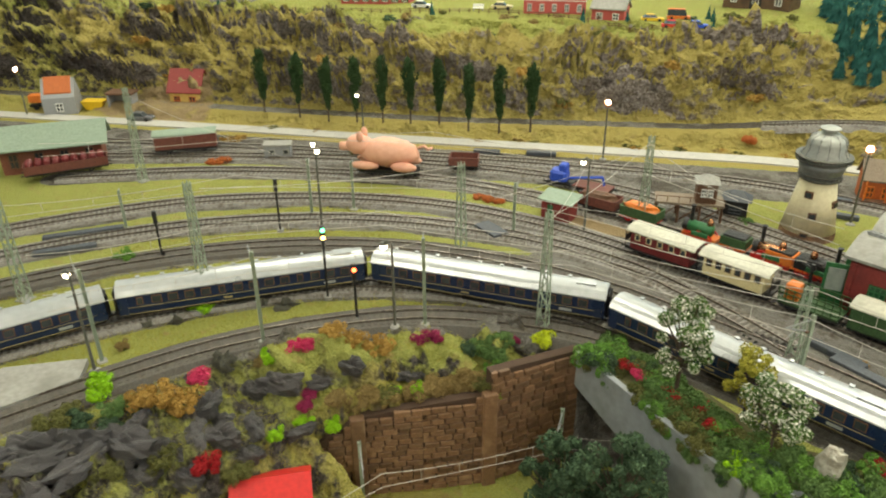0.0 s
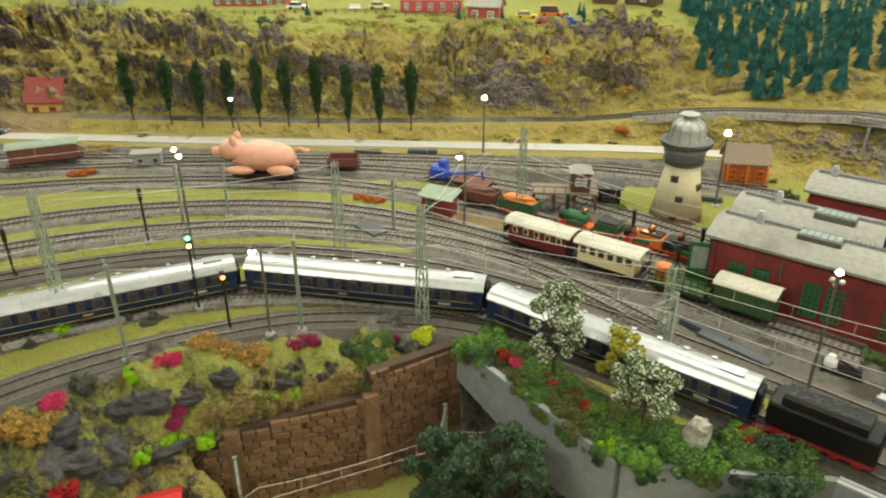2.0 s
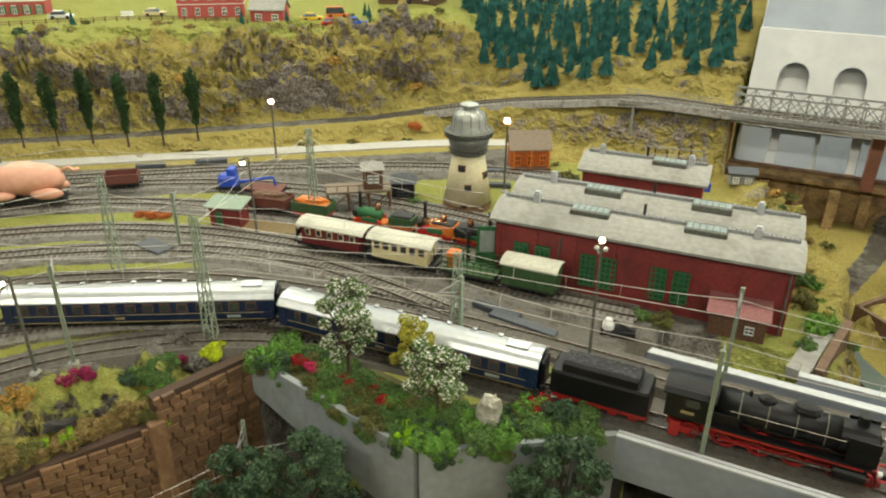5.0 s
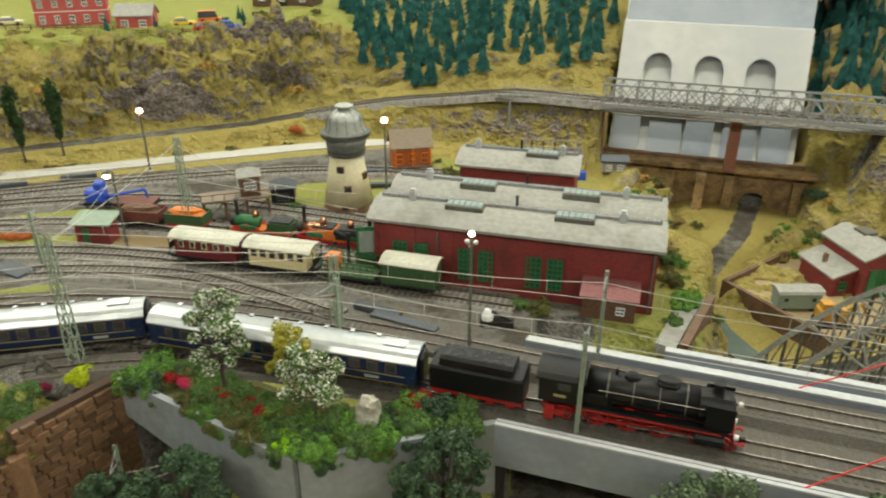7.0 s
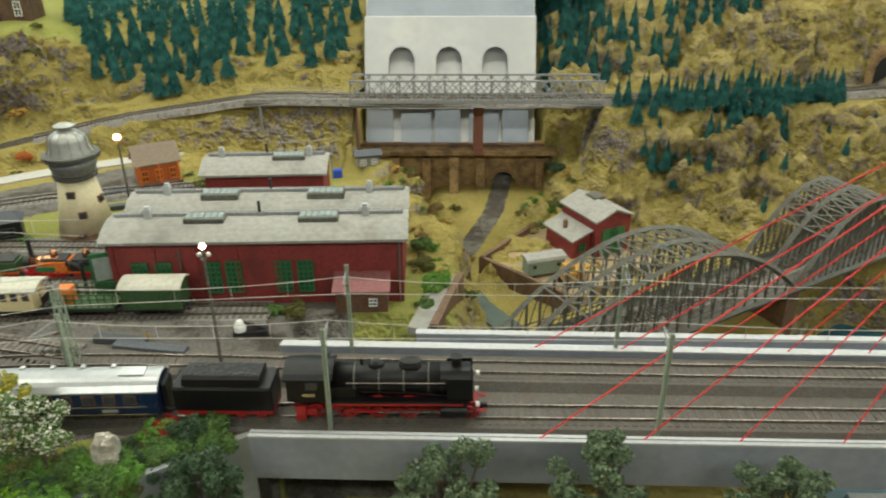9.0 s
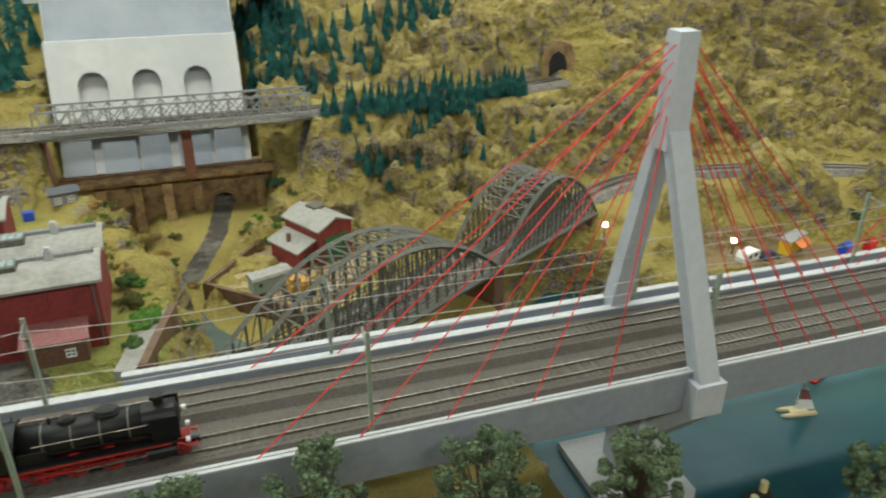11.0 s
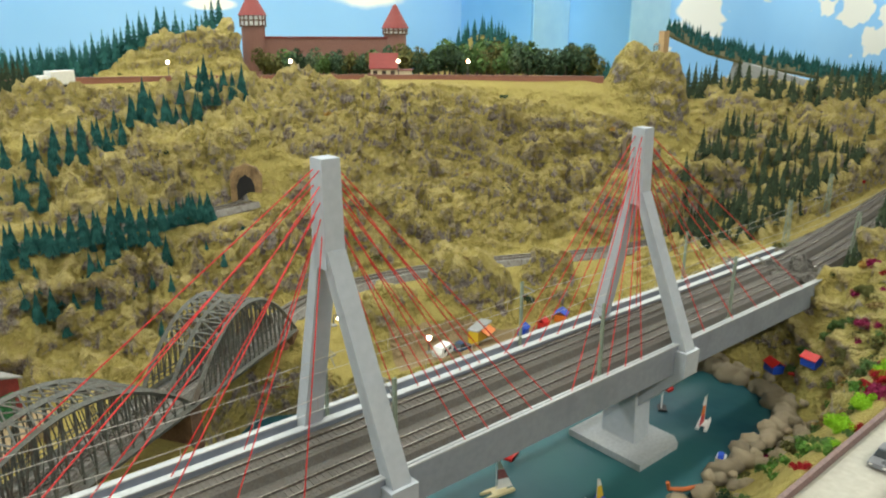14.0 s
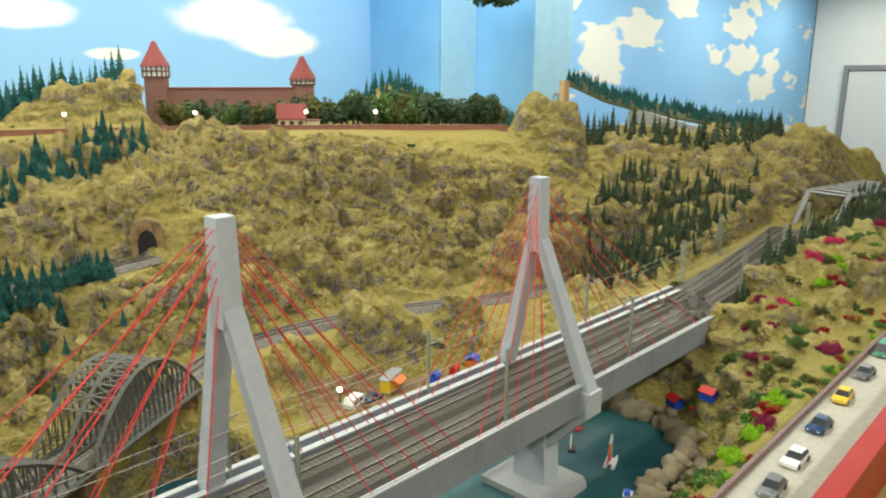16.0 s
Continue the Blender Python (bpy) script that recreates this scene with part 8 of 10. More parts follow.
trunk = Geo().cyl((0, 0, -0.003), (0, 0, 0.05), 0.0016, 0.0010, 6).cyl((0, 0, 0.03), (0.004, 0.002, 0.06), 0.0008, 0.0004, 5).cyl((0, 0, 0.034), (-0.004, 0.001, 0.06), 0.0008, 0.0004, 5).mesh("trunk", M["bark"])
for i, (x, y) in enumerate(((-1.268, 0.646), (-1.205, 0.685), (-1.155, 0.717), (-1.107, 0.748), (-1.066, 0.778), (-1.022, 0.808), (-0.979, 0.840), (-0.935, 0.872), (-0.890, 0.905), (-0.848, 0.942))):
    t = thing("poplar_tree", "slim dark green model poplar on a thin trunk", "tree", pose(x, y, ground(x, y), 0, 0, i * 50) @ Matrix.Scale(1.12, 4), "row of poplars")
    part("crown", pop[i % 4], None, t)
    part("trunk", trunk, None, t)


def tree(x, y, h, spread, colour, label, z=None, blossoms=None, count=1500, size=0.0042, seed=1, name="model_tree", clumps=26):
    """A tapered trunk with limbs and a clumped, gappy crown."""
    r = np.random.default_rng(seed)
    z = ground(x, y) if z is None else z
    t = thing(name, label, "tree", pose(x, y, z - 0.002))
    tr = Geo().cyl((0, 0, -0.01), (0, 0, h * 0.55), h * 0.022, h * 0.012, 7)
    cs, rs = [], []
    for k in range(clumps):
        a, f = r.uniform(0, math.tau), r.uniform(0.30, 0.98)
        w = spread * (0.25 + 0.75 * math.sin(math.pi * (0.15 + 0.75 * (f - 0.3) / 0.7))) * r.uniform(0.35, 1.0)
        c = (w * math.cos(a), w * math.sin(a), h * f)
        cs.append(c)
        q = spread * r.uniform(0.18, 0.38) * (26 / clumps) ** 0.45
        rs.append((q, q, q * 0.85))
        tr.cyl((0, 0, h * (0.2 + 0.35 * f)), c, h * 0.008, h * 0.003, 5)
    part("trunk", tr, M["bark"], t)
    part("crown", leaves(cs, rs, count, size, seed), LEAF[colour], t)
    if blossoms:
        part("blossom", leaves(cs, [(a * 1.06, b * 1.06, c * 1.06) for a, b, c in rs], int(count * 0.38), size * 1.05, seed + 50), LEAF[blossoms], t, "pale flecks of blossom")
    return t


tree(-0.262, 0.492, 0.112, 0.025, "green", "flowering model tree speckled with white blossom", blossoms="white", seed=3, count=5200, size=0.0020, z=0.0)
tree(-0.168, 0.480, 0.078, 0.027, "green", "low flowering model tree with white blossom", blossoms="white", seed=4, count=5200, size=0.0020, z=0.0)
tree(-0.207, 0.512, 0.070, 0.021, "yellow", "feathery yellow-green model shrub tree", seed=5, count=3600, size=0.0020, z=0.0)
for i, (x, y, h, s) in enumerate(((-0.248, 0.400, 0.140, 0.044), (-0.292, 0.375, 0.125, 0.038), (-0.055, 0.470, 0.160, 0.040), (0.137, 0.462, 0.176, 0.046), (0.250, 0.462, 0.188, 0.048), (0.374, 0.460, 0.166, 0.046), (0.520, 0.455, 0.130, 0.040), (0.760, 0.418, 0.078, 0.034))):
    tree(x, y, h, s, "dark" if i < 3 else "forest", "dark green bushy model tree", z=-0.132, seed=60 + i, count=17000, size=0.0024, clumps=80)

# hedge above the grey retaining wall
random.seed(31)


def wall_y(x):
    return float(np.interp(x, [p[0] for p in RETAIN], [p[1] for p in RETAIN]))


for i in range(125):
    x = random.uniform(-0.358, -0.035)
    y = wall_y(x) + random.uniform(-0.002, 0.044)
    if y < 0.526:
        bush(x, y, random.uniform(0.010, 0.019), random.choice(("green", "dark", "bright", "green", "green", "olive", "bright", "green")), 0.0, 1.05, "crowning the grey retaining wall")
for i in range(34):
    x = random.uniform(-0.350, -0.060)
    if -0.305 < x < -0.262:
        continue
    bush(x, wall_y(x) - random.uniform(0.001, 0.004), random.uniform(0.008, 0.012), random.choice(("green", "bright", "olive", "green", "dark")), random.uniform(-0.011, -0.003), 1.2, "trailing over the grey retaining wall")
for x, dy, r, c in ((-0.315, 0.018, 0.011, "red"), (-0.262, 0.024, 0.012, "red"), (-0.175, 0.004, 0.015, "lime"), (-0.345, 0.01, 0.012, "green"), (-0.150, 0.0, 0.014, "bright"), (-0.16, 0.005, 0.018, "bright"), (-0.098, 0.045, 0.014, "red"), (-0.235, 0.035, 0.010, "red"), (-0.215, 0.025, 0.010, "red"), (-0.075, 0.02, 0.020, "dark"), (-0.06, 0.03, 0.016, "green"), (-0.30, 0.02, 0.010, "pink")):
    bush(x, wall_y(x) + dy, r, c, 0.004, 1.0, "crowning the grey retaining wall")
# shrubs on the rocky bank and above the stone wall
for x, y, r, c in ((-0.628, 0.112, 0.016, "lime"), (-0.618, 0.104, 0.013, "lime"), (-0.570, 0.182, 0.012, "pink"), (-0.566, 0.140, 0.018, "ochre"), (-0.553, 0.154, 0.018, "ochre"), (-0.580, 0.128, 0.014, "ochre"), (-0.584, 0.106, 0.014, "green"), (-0.572, 0.096, 0.012, "dark"), (-0.556, 0.246, 0.012, "lime"), (-0.566, 0.240, 0.008, "brown"), (-0.546, 0.272, 0.011, "pink"), (-0.540, 0.282, 0.010, "pink"), (-0.528, 0.305, 0.014, "ochre"), (-0.518, 0.318, 0.014, "ochre"), (-0.506, 0.340, 0.017, "ochre"), (-0.486, 0.386, 0.013, "mauve"), (-0.476, 0.396, 0.008, "mauve"), (-0.436, 0.424, 0.015, "green"), (-0.428, 0.438, 0.014, "green"), (-0.448, 0.412, 0.012, "dark"), (-0.412, 0.414, 0.011, "lime"), (-0.406, 0.402, 0.010, "bright"), (-0.418, 0.398, 0.011, "green"), (-0.510, 0.262, 0.010, "mauve"), (-0.504, 0.252, 0.010, "mauve"), (-0.496, 0.244, 0.011, "lime"), (-0.484, 0.276, 0.013, "brown"), (-0.470, 0.300, 0.014, "brown"), (-0.462, 0.316, 0.012, "olive"), (-0.450, 0.342, 0.015, "brown"), (-0.440, 0.362, 0.015, "brown"), (-0.430, 0.378, 0.013, "brown"), (-0.462, 0.326, 0.008, "lime"), (-0.490, 0.145, 0.013, "red"), (-0.496, 0.214, 0.011, "lime"), (-0.510, 0.118, 0.014, "olive"), (-0.475, 0.165, 0.013, "olive"), (-0.600, 0.060, 0.016, "olive"), (-0.590, 0.078, 0.014, "dark"), (-0.612, 0.074, 0.012, "olive"), (-0.520, 0.076, 0.013, "olive"), (-0.692, 0.244, 0.014, "lime"), (-0.700, 0.236, 0.010, "lime"), (-0.680, 0.150, 0.008, "brown"), (-0.87, 0.225, 0.014, "bright")):
    bush(x, y, r * 1.1, c, None, 0.95, "on the rocky bank", 0.0)
for x, y, z, r, c, tall in ((-0.406, 0.474, 0.000, 0.0140, "yellow_lime", 1.0), (-0.424, 0.455, -0.002, 0.0075, "mauve", 1.0), (-0.424, 0.424, -0.008, 0.016, "green", 1.2), (-0.410, 0.408, -0.012, 0.013, "bright", 1.3), (-0.398, 0.402, -0.026, 0.011, "lime", 1.1), (-0.420, 0.386, -0.018, 0.016, "brown", 1.0), (-0.440, 0.360, -0.022, 0.017, "brown", 1.0), (-0.430, 0.374, -0.020, 0.013, "brown", 1.0), (-0.462, 0.318, -0.027, 0.015, "brown", 1.0), (-0.477, 0.290, -0.030, 0.013, "brown", 1.0), (-0.446, 0.341, -0.022, 0.008, "lime", 1.9), (-0.478, 0.264, -0.040, 0.012, "lime", 1.1), (-0.488, 0.230, -0.062, 0.012, "lime", 1.0), (-0.406, 0.392, -0.017, 0.012, "olive", 1.0)):
    bush(x, y, r, c, z, tall, "hanging over the stone cutting wall")
# far scrub, joined
far_scrub = {}


def scrub(x, y, r, colour, flat):
    g = bush_geo(random.randrange(5), 170, 0.0042)
    s, z = r / 0.0155, ground(x, y) - 0.003
    far_scrub.setdefault(colour, Geo()).add([(x + p[0] * s, y + p[1] * s, z + p[2] * s * flat) for p in g.v], g.f)


random.seed(77)
for i in range(46):
    x = random.uniform(-1.75, -0.5)
    base = np.interp(x, [p[0] for p in TOE], [p[1] for p in TOE])
    off = random.uniform(0.04, 0.36)
    c = random.choice(("ochre", "brown", "olive", "ochre", "brown", "olive", "dark"))
    scrub(x - 0.5 * off, base + 0.85 * off, random.uniform(0.010, 0.024), c, 0.7)
for i in range(26):
    x = random.uniform(-1.3, -0.4)
    base = np.interp(x, [p[0] for p in TOE], [p[1] for p in TOE])
    scrub(x + 0.02, base - random.uniform(0.035, 0.075), random.uniform(0.008, 0.016), random.choice(("brown", "olive", "ochre")), 0.55)
for i in range(34):
    x, y = random.uniform(-0.30, 0.13), random.uniform(0.98, 1.26)
    if to_line(np.array([x]), np.array([y]), TOE)[0][0] < -0.05 and not (-0.17 < x < 0.02 and 1.08 < y < 1.18):
        scrub(x, y, random.uniform(0.010, 0.020), random.choice(("ochre", "olive", "brown", "green", "ochre", "yellow")), 0.8)
for i in range(120):
    x, y = random.uniform(0.04, 0.16) if i % 2 else random.uniform(0.24, 0.36), random.uniform(0.80, 1.20) if i % 2 else random.uniform(1.03, 1.27)
    scrub(x, y, random.uniform(0.005, 0.014), random.choice(("olive", "brown", "green", "bright", "ochre")), 0.8)
bush(-0.555, 1.175, 0.015, "orange", None, 1.0, "beside the village road")
for x, y, r, c in ((-1.108, 0.476, 0.015, "orange"), (-1.12, 0.462, 0.012, "orange"), (-1.196, 0.545, 0.016, "ochre"), (-1.21, 0.53, 0.012, "ochre"), (-0.99, 0.66, 0.014, "olive"), (-0.70, 0.690, 0.013, "orange"), (-0.685, 0.695, 0.011, "orange"), (-0.715, 0.684, 0.010, "orange"), (-0.405, 0.885, 0.014, "green"), (0.115, 0.775, 0.020, "bright"), (0.120, 0.80, 0.016, "bright"), (0.041, 0.689, 0.0135, "lime"), (0.097, 0.873, 0.017, "green"), (0.088, 0.705, 0.014, "green"), (0.072, 0.693, 0.015, "brown"), (0.02, 0.70, 0.014, "green"), (0.0, 0.705, 0.012, "bright"), (-0.03, 0.72, 0.016, "olive"), (-0.05, 0.725, 0.014, "green"), (0.105, 0.74, 0.014, "green"), (0.12, 0.70, 0.012, "brown"), (-0.17, 0.67, 0.008, "ochre"), (0.10, 0.83, 0.018, "olive"), (0.13, 1.12, 0.014, "dark"), (0.06, 1.17, 0.020, "olive"), (0.10, 1.20, 0.020, "brown"), (0.30, 1.20, 0.018, "olive"), (0.31, 1.26, 0.020, "dark")):
    bush(x, y, r, c, None, 0.9, "beside the tracks")
for i in range(50):
    a, d = math.radians(random.uniform(14, 74)), random.uniform(1.25, 2.25)
    scrub(0.26 + d * math.sin(a), 0.03 + d * math.cos(a), random.uniform(0.008, 0.018), random.choice(("olive", "brown", "dark", "ochre", "olive")), 0.8)
for i in range(26):
    a, d = math.radians(random.uniform(61, 76)), random.uniform(2.0, 2.45)
    scrub(0.26 + d * math.sin(a), 0.03 + d * math.cos(a), random.uniform(0.008, 0.016), random.choice(("red", "mauve", "bright", "olive", "dark")), 0.9)
for i in range(60):
    x, y = random.uniform(1.26, 2.1), random.uniform(0.28, 0.47)
    if x - 1.28 < (y - 0.30) * 0.8:
        continue
    scrub(x, y, random.uniform(0.008, 0.018), random.choice(("mauve", "bright", "green", "olive", "brown", "ochre", "red", "green", "olive", "olive")), 0.9)
for i in range(26):
    x = random.uniform(0.95, 1.9)
    bush(x, 0.268 + random.uniform(0, 0.012), random.uniform(0.008, 0.013), random.choice(("lime", "bright", "green", "red")), None, 0.9, "behind the road barrier")
for x, y, c, k in ((1.50, 0.42, "olive", 3), (1.53, 0.36, "green", 3), (1.62, 0.36, "olive", 3), (1.45, 0.34, "green", 3), (1.40, 0.33, "olive", 3), (1.72, 0.38, "olive", 3), (1.80, 0.37, "green", 3), (1.614, 0.419, "pink", 2), (1.561, 0.393, "pink", 3), (1.60, 0.40, "lime", 2), (1.439, 0.384, "mauve", 2), (1.741, 0.415, "mauve", 2), (1.668, 0.376, "lime", 3), (1.69, 0.39, "pink", 2), (1.574, 0.324, "mauve", 1), (1.673, 0.345, "red", 2), (1.482, 0.303, "mauve", 3), (1.264, 0.299, "lime", 4), (1.30, 0.305, "lime", 3), (1.069, 0.278, "lime", 3), (1.14, 0.283, "lime", 3), (1.184, 0.292, "mauve", 3), (1.23, 0.302, "red", 3), (1.683, 0.33, "green", 3), (1.299, 0.293, "green", 2), (1.441, 0.478, "green", 4), (1.47, 0.45, "green", 4), (1.393, 0.403, "olive", 4), (1.36, 0.39, "brown", 4), (1.33, 0.36, "green", 4), (1.30, 0.34, "green", 3), (1.75, 0.36, "green", 3), (1.84, 0.40, "lime", 2), (1.92, 0.42, "pink", 2), (2.0, 0.41, "green", 3), (2.1, 0.38, "mauve", 2)):
    for _ in range(k):
        bush(x + random.uniform(-0.014, 0.014), y + random.uniform(-0.012, 0.012), random.uniform(0.010, 0.018), c, None, 1.0, "on the bank above the model road", 0.001)
for i in range(70):
    x, y = random.uniform(0.92, 1.44), random.uniform(0.295, 0.425)
    if x > 1.0 + (y - 0.30) * 0.5 or random.random() < 0.4:
        scrub(x, y, random.uniform(0.008, 0.017), random.choice(("green", "olive", "brown", "green", "dark", "bright", "olive", "mauve")), 1.0)
for c, g in far_scrub.items():
    single("hillside_scrub", g, LEAF[c], f"scattered {NAMES[c]} foam scrub on the hillsides", "scrub", "stuff")
# castle grove on the mountain top
GROVE = [(1.20, 1.90), (1.33, 1.84), (1.50, 1.74), (1.62, 1.58), (1.72, 1.48), (1.88, 1.30), (1.95, 1.36), (1.72, 1.62), (1.45, 1.86), (1.24, 1.98)]
grove = [leaves([(0, 0, 0.028), (0.008, 0.004, 0.020), (-0.009, 0.002, 0.022), (0.002, -0.008, 0.034)], [(0.012, 0.012, 0.014)] * 4, 420, 0.0042, 90 + i) for i in range(3)]
grove = [[g.mesh("crown", LEAF[c]) for g in grove] for c in ("green", "dark", "forest", "olive")]
gtrunk = Geo().cyl((0, 0, -0.004), (0, 0, 0.03), 0.0018, 0.001, 6).mesh("trunk", M["bark"])
for i, (x, y) in enumerate(scatter(85, lambda x, y: in_poly(x, y, GROVE), (1.15, 2.0, 1.25, 2.1), 0.026, 8)):
    t = thing("broadleaf_tree", "round green model tree behind the mountain wall", "tree", group="castle grove")
    s = random.uniform(1.2, 1.8) * (1.25 if x > 1.52 else 1.0)
    t.matrix_basis = Matrix.LocRotScale((x, y, ground(x, y) - 0.002), Euler((0, 0, i)), (s, s, s))
    part("crown", random.choice(random.choice((grove[0], grove[0], grove[1], grove[1], grove[3], grove[2] if i % 4 == 0 else grove[1]))), None, t)
    part("trunk", gtrunk, None, t)


hb = thing("hanging_branch", "leafy artificial branch hung from the ceiling by the pillar", "branch", pose(*BRANCH))
part("wire", Geo().cyl((0, 0, 0), (0, 0, CEILING - BRANCH[2]), 0.002, n=5), M["black"], hb)
part("twig", Geo().tube([(-0.14, 0.05, 0.03), (0, 0, 0.0), (0.13, -0.06, 0.02)], 0.005, 5), M["bark"], hb)
part("foliage", leaves([(0.13 * math.cos(k * 2.4) * (k / 14) ** 0.5, 0.13 * math.sin(k * 2.4) * (k / 14) ** 0.5, -0.05 + 0.11 * ((k * 7) % 5) / 5) for k in range(15)], [(0.05, 0.05, 0.04)] * 15, 2600, 0.016, 70), LEAF["dark"], hb)
# static grass on the near banks, too fine to count
def grass(name, box, n, test, colour, seed, h=0.0022):
    r = np.random.default_rng(seed)
    p = np.c_[r.uniform(box[0], box[1], n), r.uniform(box[2], box[3], n)]
    keep = test(p[:, 0], p[:, 1])
    p = p[keep]
    z = np.array([ground(a, b) for a, b in p])
    g = Geo()
    ang, lean = r.uniform(0, math.tau, len(p)), r.normal(0, 0.6, (len(p), 2))
    for (a, b), c, t, (lx, ly) in zip(p, z, ang, lean):
        w, q = 0.0004, h * random.uniform(0.6, 1.3)
        dx, dy = w * math.cos(t), w * math.sin(t)
        i = len(g.v)
        g.v += [(a - dx, b - dy, c), (a + dx, b + dy, c), (a + lx * q, b + ly * q, c + q)]
        g.f.append((i, i + 1, i + 2))
    return single(name, g, LEAF[colour], "yellow-green static grass fibres on the bank", "grass", "stuff")


def bank(x, y):
    return (near_track(x, y) > 0.024) & (to_line(x, y, TOE)[0] < -0.13)


grass("static_grass", (-0.90, -0.34, 0.0, 0.53), 52000, lambda x, y: bank(x, y) & ((x < -0.37) | (y > 0.49)), "yellow", 5)

# ---- retaining walls in the pit ----
soil = thing("planter_edge", "grey concrete retaining wall carrying a planted strip", "retaining wall", kind="structure")
M["soil"] = surf("dark_planting_soil", (0.10, 0.09, 0.03), (0.05, 0.05, 0.018), 150, 0.95, 0.6)
part("planting_strip", Geo().prism([*RETAIN, (-0.03, 0.585), (-0.165, 0.505), (-0.32, 0.535), (-0.366, 0.52)], -0.022, 0.0005), M["soil"], soil)
for (ax, ay), (bx, by), za, zb in ((RETAIN[0], RETAIN[1], -0.036, -0.082), (RETAIN[1], RETAIN[2], -0.082, -0.070)):
    dx, dy = bx - ax, by - ay
    d = math.hypot(dx, dy)
    nx, ny = dy / d * 0.006, -dx / d * 0.006
    g = Geo().add([(ax, ay, za), (bx, by, zb), (bx, by, 0.004), (ax, ay, 0.004), (ax + nx, ay + ny, za), (bx + nx, by + ny, zb), (bx + nx, by + ny, 0.004), (ax + nx, ay + ny, 0.004)], [(0, 1, 2, 3), (5, 4, 7, 6), (3, 2, 6, 7), (4, 5, 1, 0), (4, 0, 3, 7), (1, 5, 6, 2)])
    part("wall_slab", g, M["retaining"], soil)
# near-black backing: the shade inside the openings is painted on it
M["dark"] = surf("tunnel_shade_black", (0.03, 0.028, 0.025), (0.018, 0.017, 0.016), 60, 0.9, 0.2)
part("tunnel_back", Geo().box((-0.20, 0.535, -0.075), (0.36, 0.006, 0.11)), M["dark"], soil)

pit = lay_track("pit_line", curve([(-0.42, 0.02, -0.129), (-0.375, 0.22, -0.129), (-0.325, 0.36, -0.129), (-0.25, 0.47, -0.129), (-0.18, 0.53, -0.129)]), "lower model track running into the cutting")
bracket_mast(pose(-0.350, 0.445, -0.131, 0, 0, 300), 0.092, 0.03)
bracket_mast(pose(-0.445, 0.270, -0.131, 0, 0, 330), 0.092, 0.03)
overhead([(-0.42, 0.10), (-0.405, 0.265), (-0.325, 0.425), (-0.26, 0.50)], -0.046, -0.062)
house("pit_building", "building with a coral-red roof below the wall", pose(-0.460, 0.186, -0.087, 0, 0, 60), 0.062, 0.040, 0.034, 0.012, M["cream"], M["red"], cols=2)
plat = thing("station_platform", "grey paved station platform end", "platform", kind="structure")
part("paving", Geo().prism([(-0.665, -0.25), (-0.652, 0.02), (-0.648, 0.098), (-0.676, 0.115), (-0.715, 0.05), (-0.735, -0.25)], -0.002, 0.007), M["roof_grey"], plat)

# ---- wall on the mountain top, castle ----
M["terracotta"] = surf("terracotta_wall", (0.34, 0.15, 0.10), (0.25, 0.10, 0.07), 140, 0.8, 0.4)
M["castle"] = surf("castle_brick", (0.30, 0.15, 0.12), (0.21, 0.10, 0.08), 160, 0.8, 0.5)
TOPWALL = curve([(0.55, 2.02), (0.83, 1.935), (1.13, 1.80), (1.40, 1.635), (1.63, 1.43), (1.855, 1.215)], 0.03)
tw = thing("parapet_wall", "long terracotta parapet wall on the mountain road", "wall", kind="structure")
part("wall", strip(Geo(), np.c_[TOPWALL, np.full(len(TOPWALL), 0.283)], [(0.004, -0.035), (0.004, 0.013), (-0.004, 0.013), (-0.004, -0.035)]), M["terracotta"], tw)
part("coping", strip(Geo(), np.c_[TOPWALL, np.full(len(TOPWALL), 0.296)], [(0.006, 0.0), (0.006, 0.003), (-0.006, 0.003), (-0.006, 0.0)]), M["castle"], tw)
ca = thing("castle", "red-brown brick castle wall with two roofed towers", "castle")
part("curtain_wall", Geo().box((1.455, 1.958, 0.305), (0.42, 0.03, 0.16), rz=math.atan2(-0.215, 0.365)), M["castle"], ca)
part("wall_coping", Geo().box((1.455, 1.958, 0.3875), (0.42, 0.036, 0.005), rz=math.atan2(-0.215, 0.365)), M["roof_red"], ca)
for cx, cy, r, z1, z2, z3 in ((1.270, 2.063, 0.0345, 0.417, 0.449, 0.518), (1.630, 1.860, 0.0345, 0.396, 0.415, 0.482)):
    tower = part("tower", Geo().lathe([(r * 1.03, 0.22), (r * 0.96, z1)], 24, (cx, cy, 0)), M["castle"], ca)
    storey = part("timber_storey", Geo().lathe([(r * 1.04, z1), (r * 1.04, z2)], 24, (cx, cy, 0)), M["white"], tower, "white half-timbered top storey")
    for i in range(16):
        a = math.tau * i / 16
        part("timber", Geo().box((cx + r * 1.04 * math.cos(a), cy + r * 1.04 * math.sin(a), (z1 + z2) / 2), (0.0035, 0.0035, z2 - z1)), M["wood_brown"], tower)
    for z in (z1, (z1 + z2) / 2):
        part("timber_ring", Geo().lathe([(r * 1.09, z), (r * 1.09, z + 0.004)], 24, (cx, cy, 0)), M["wood_brown"], tower)
    part("cone_roof", Geo().lathe([(r * 1.20, z2 - 0.001), (r * 1.02, z2 + (z3 - z2) * 0.16), (r * 0.50, z2 + (z3 - z2) * 0.62), (r * 0.20, z3 - 0.004), (0.002, z3)], 20, (cx, cy, 0)), M["roof_red"], tower)
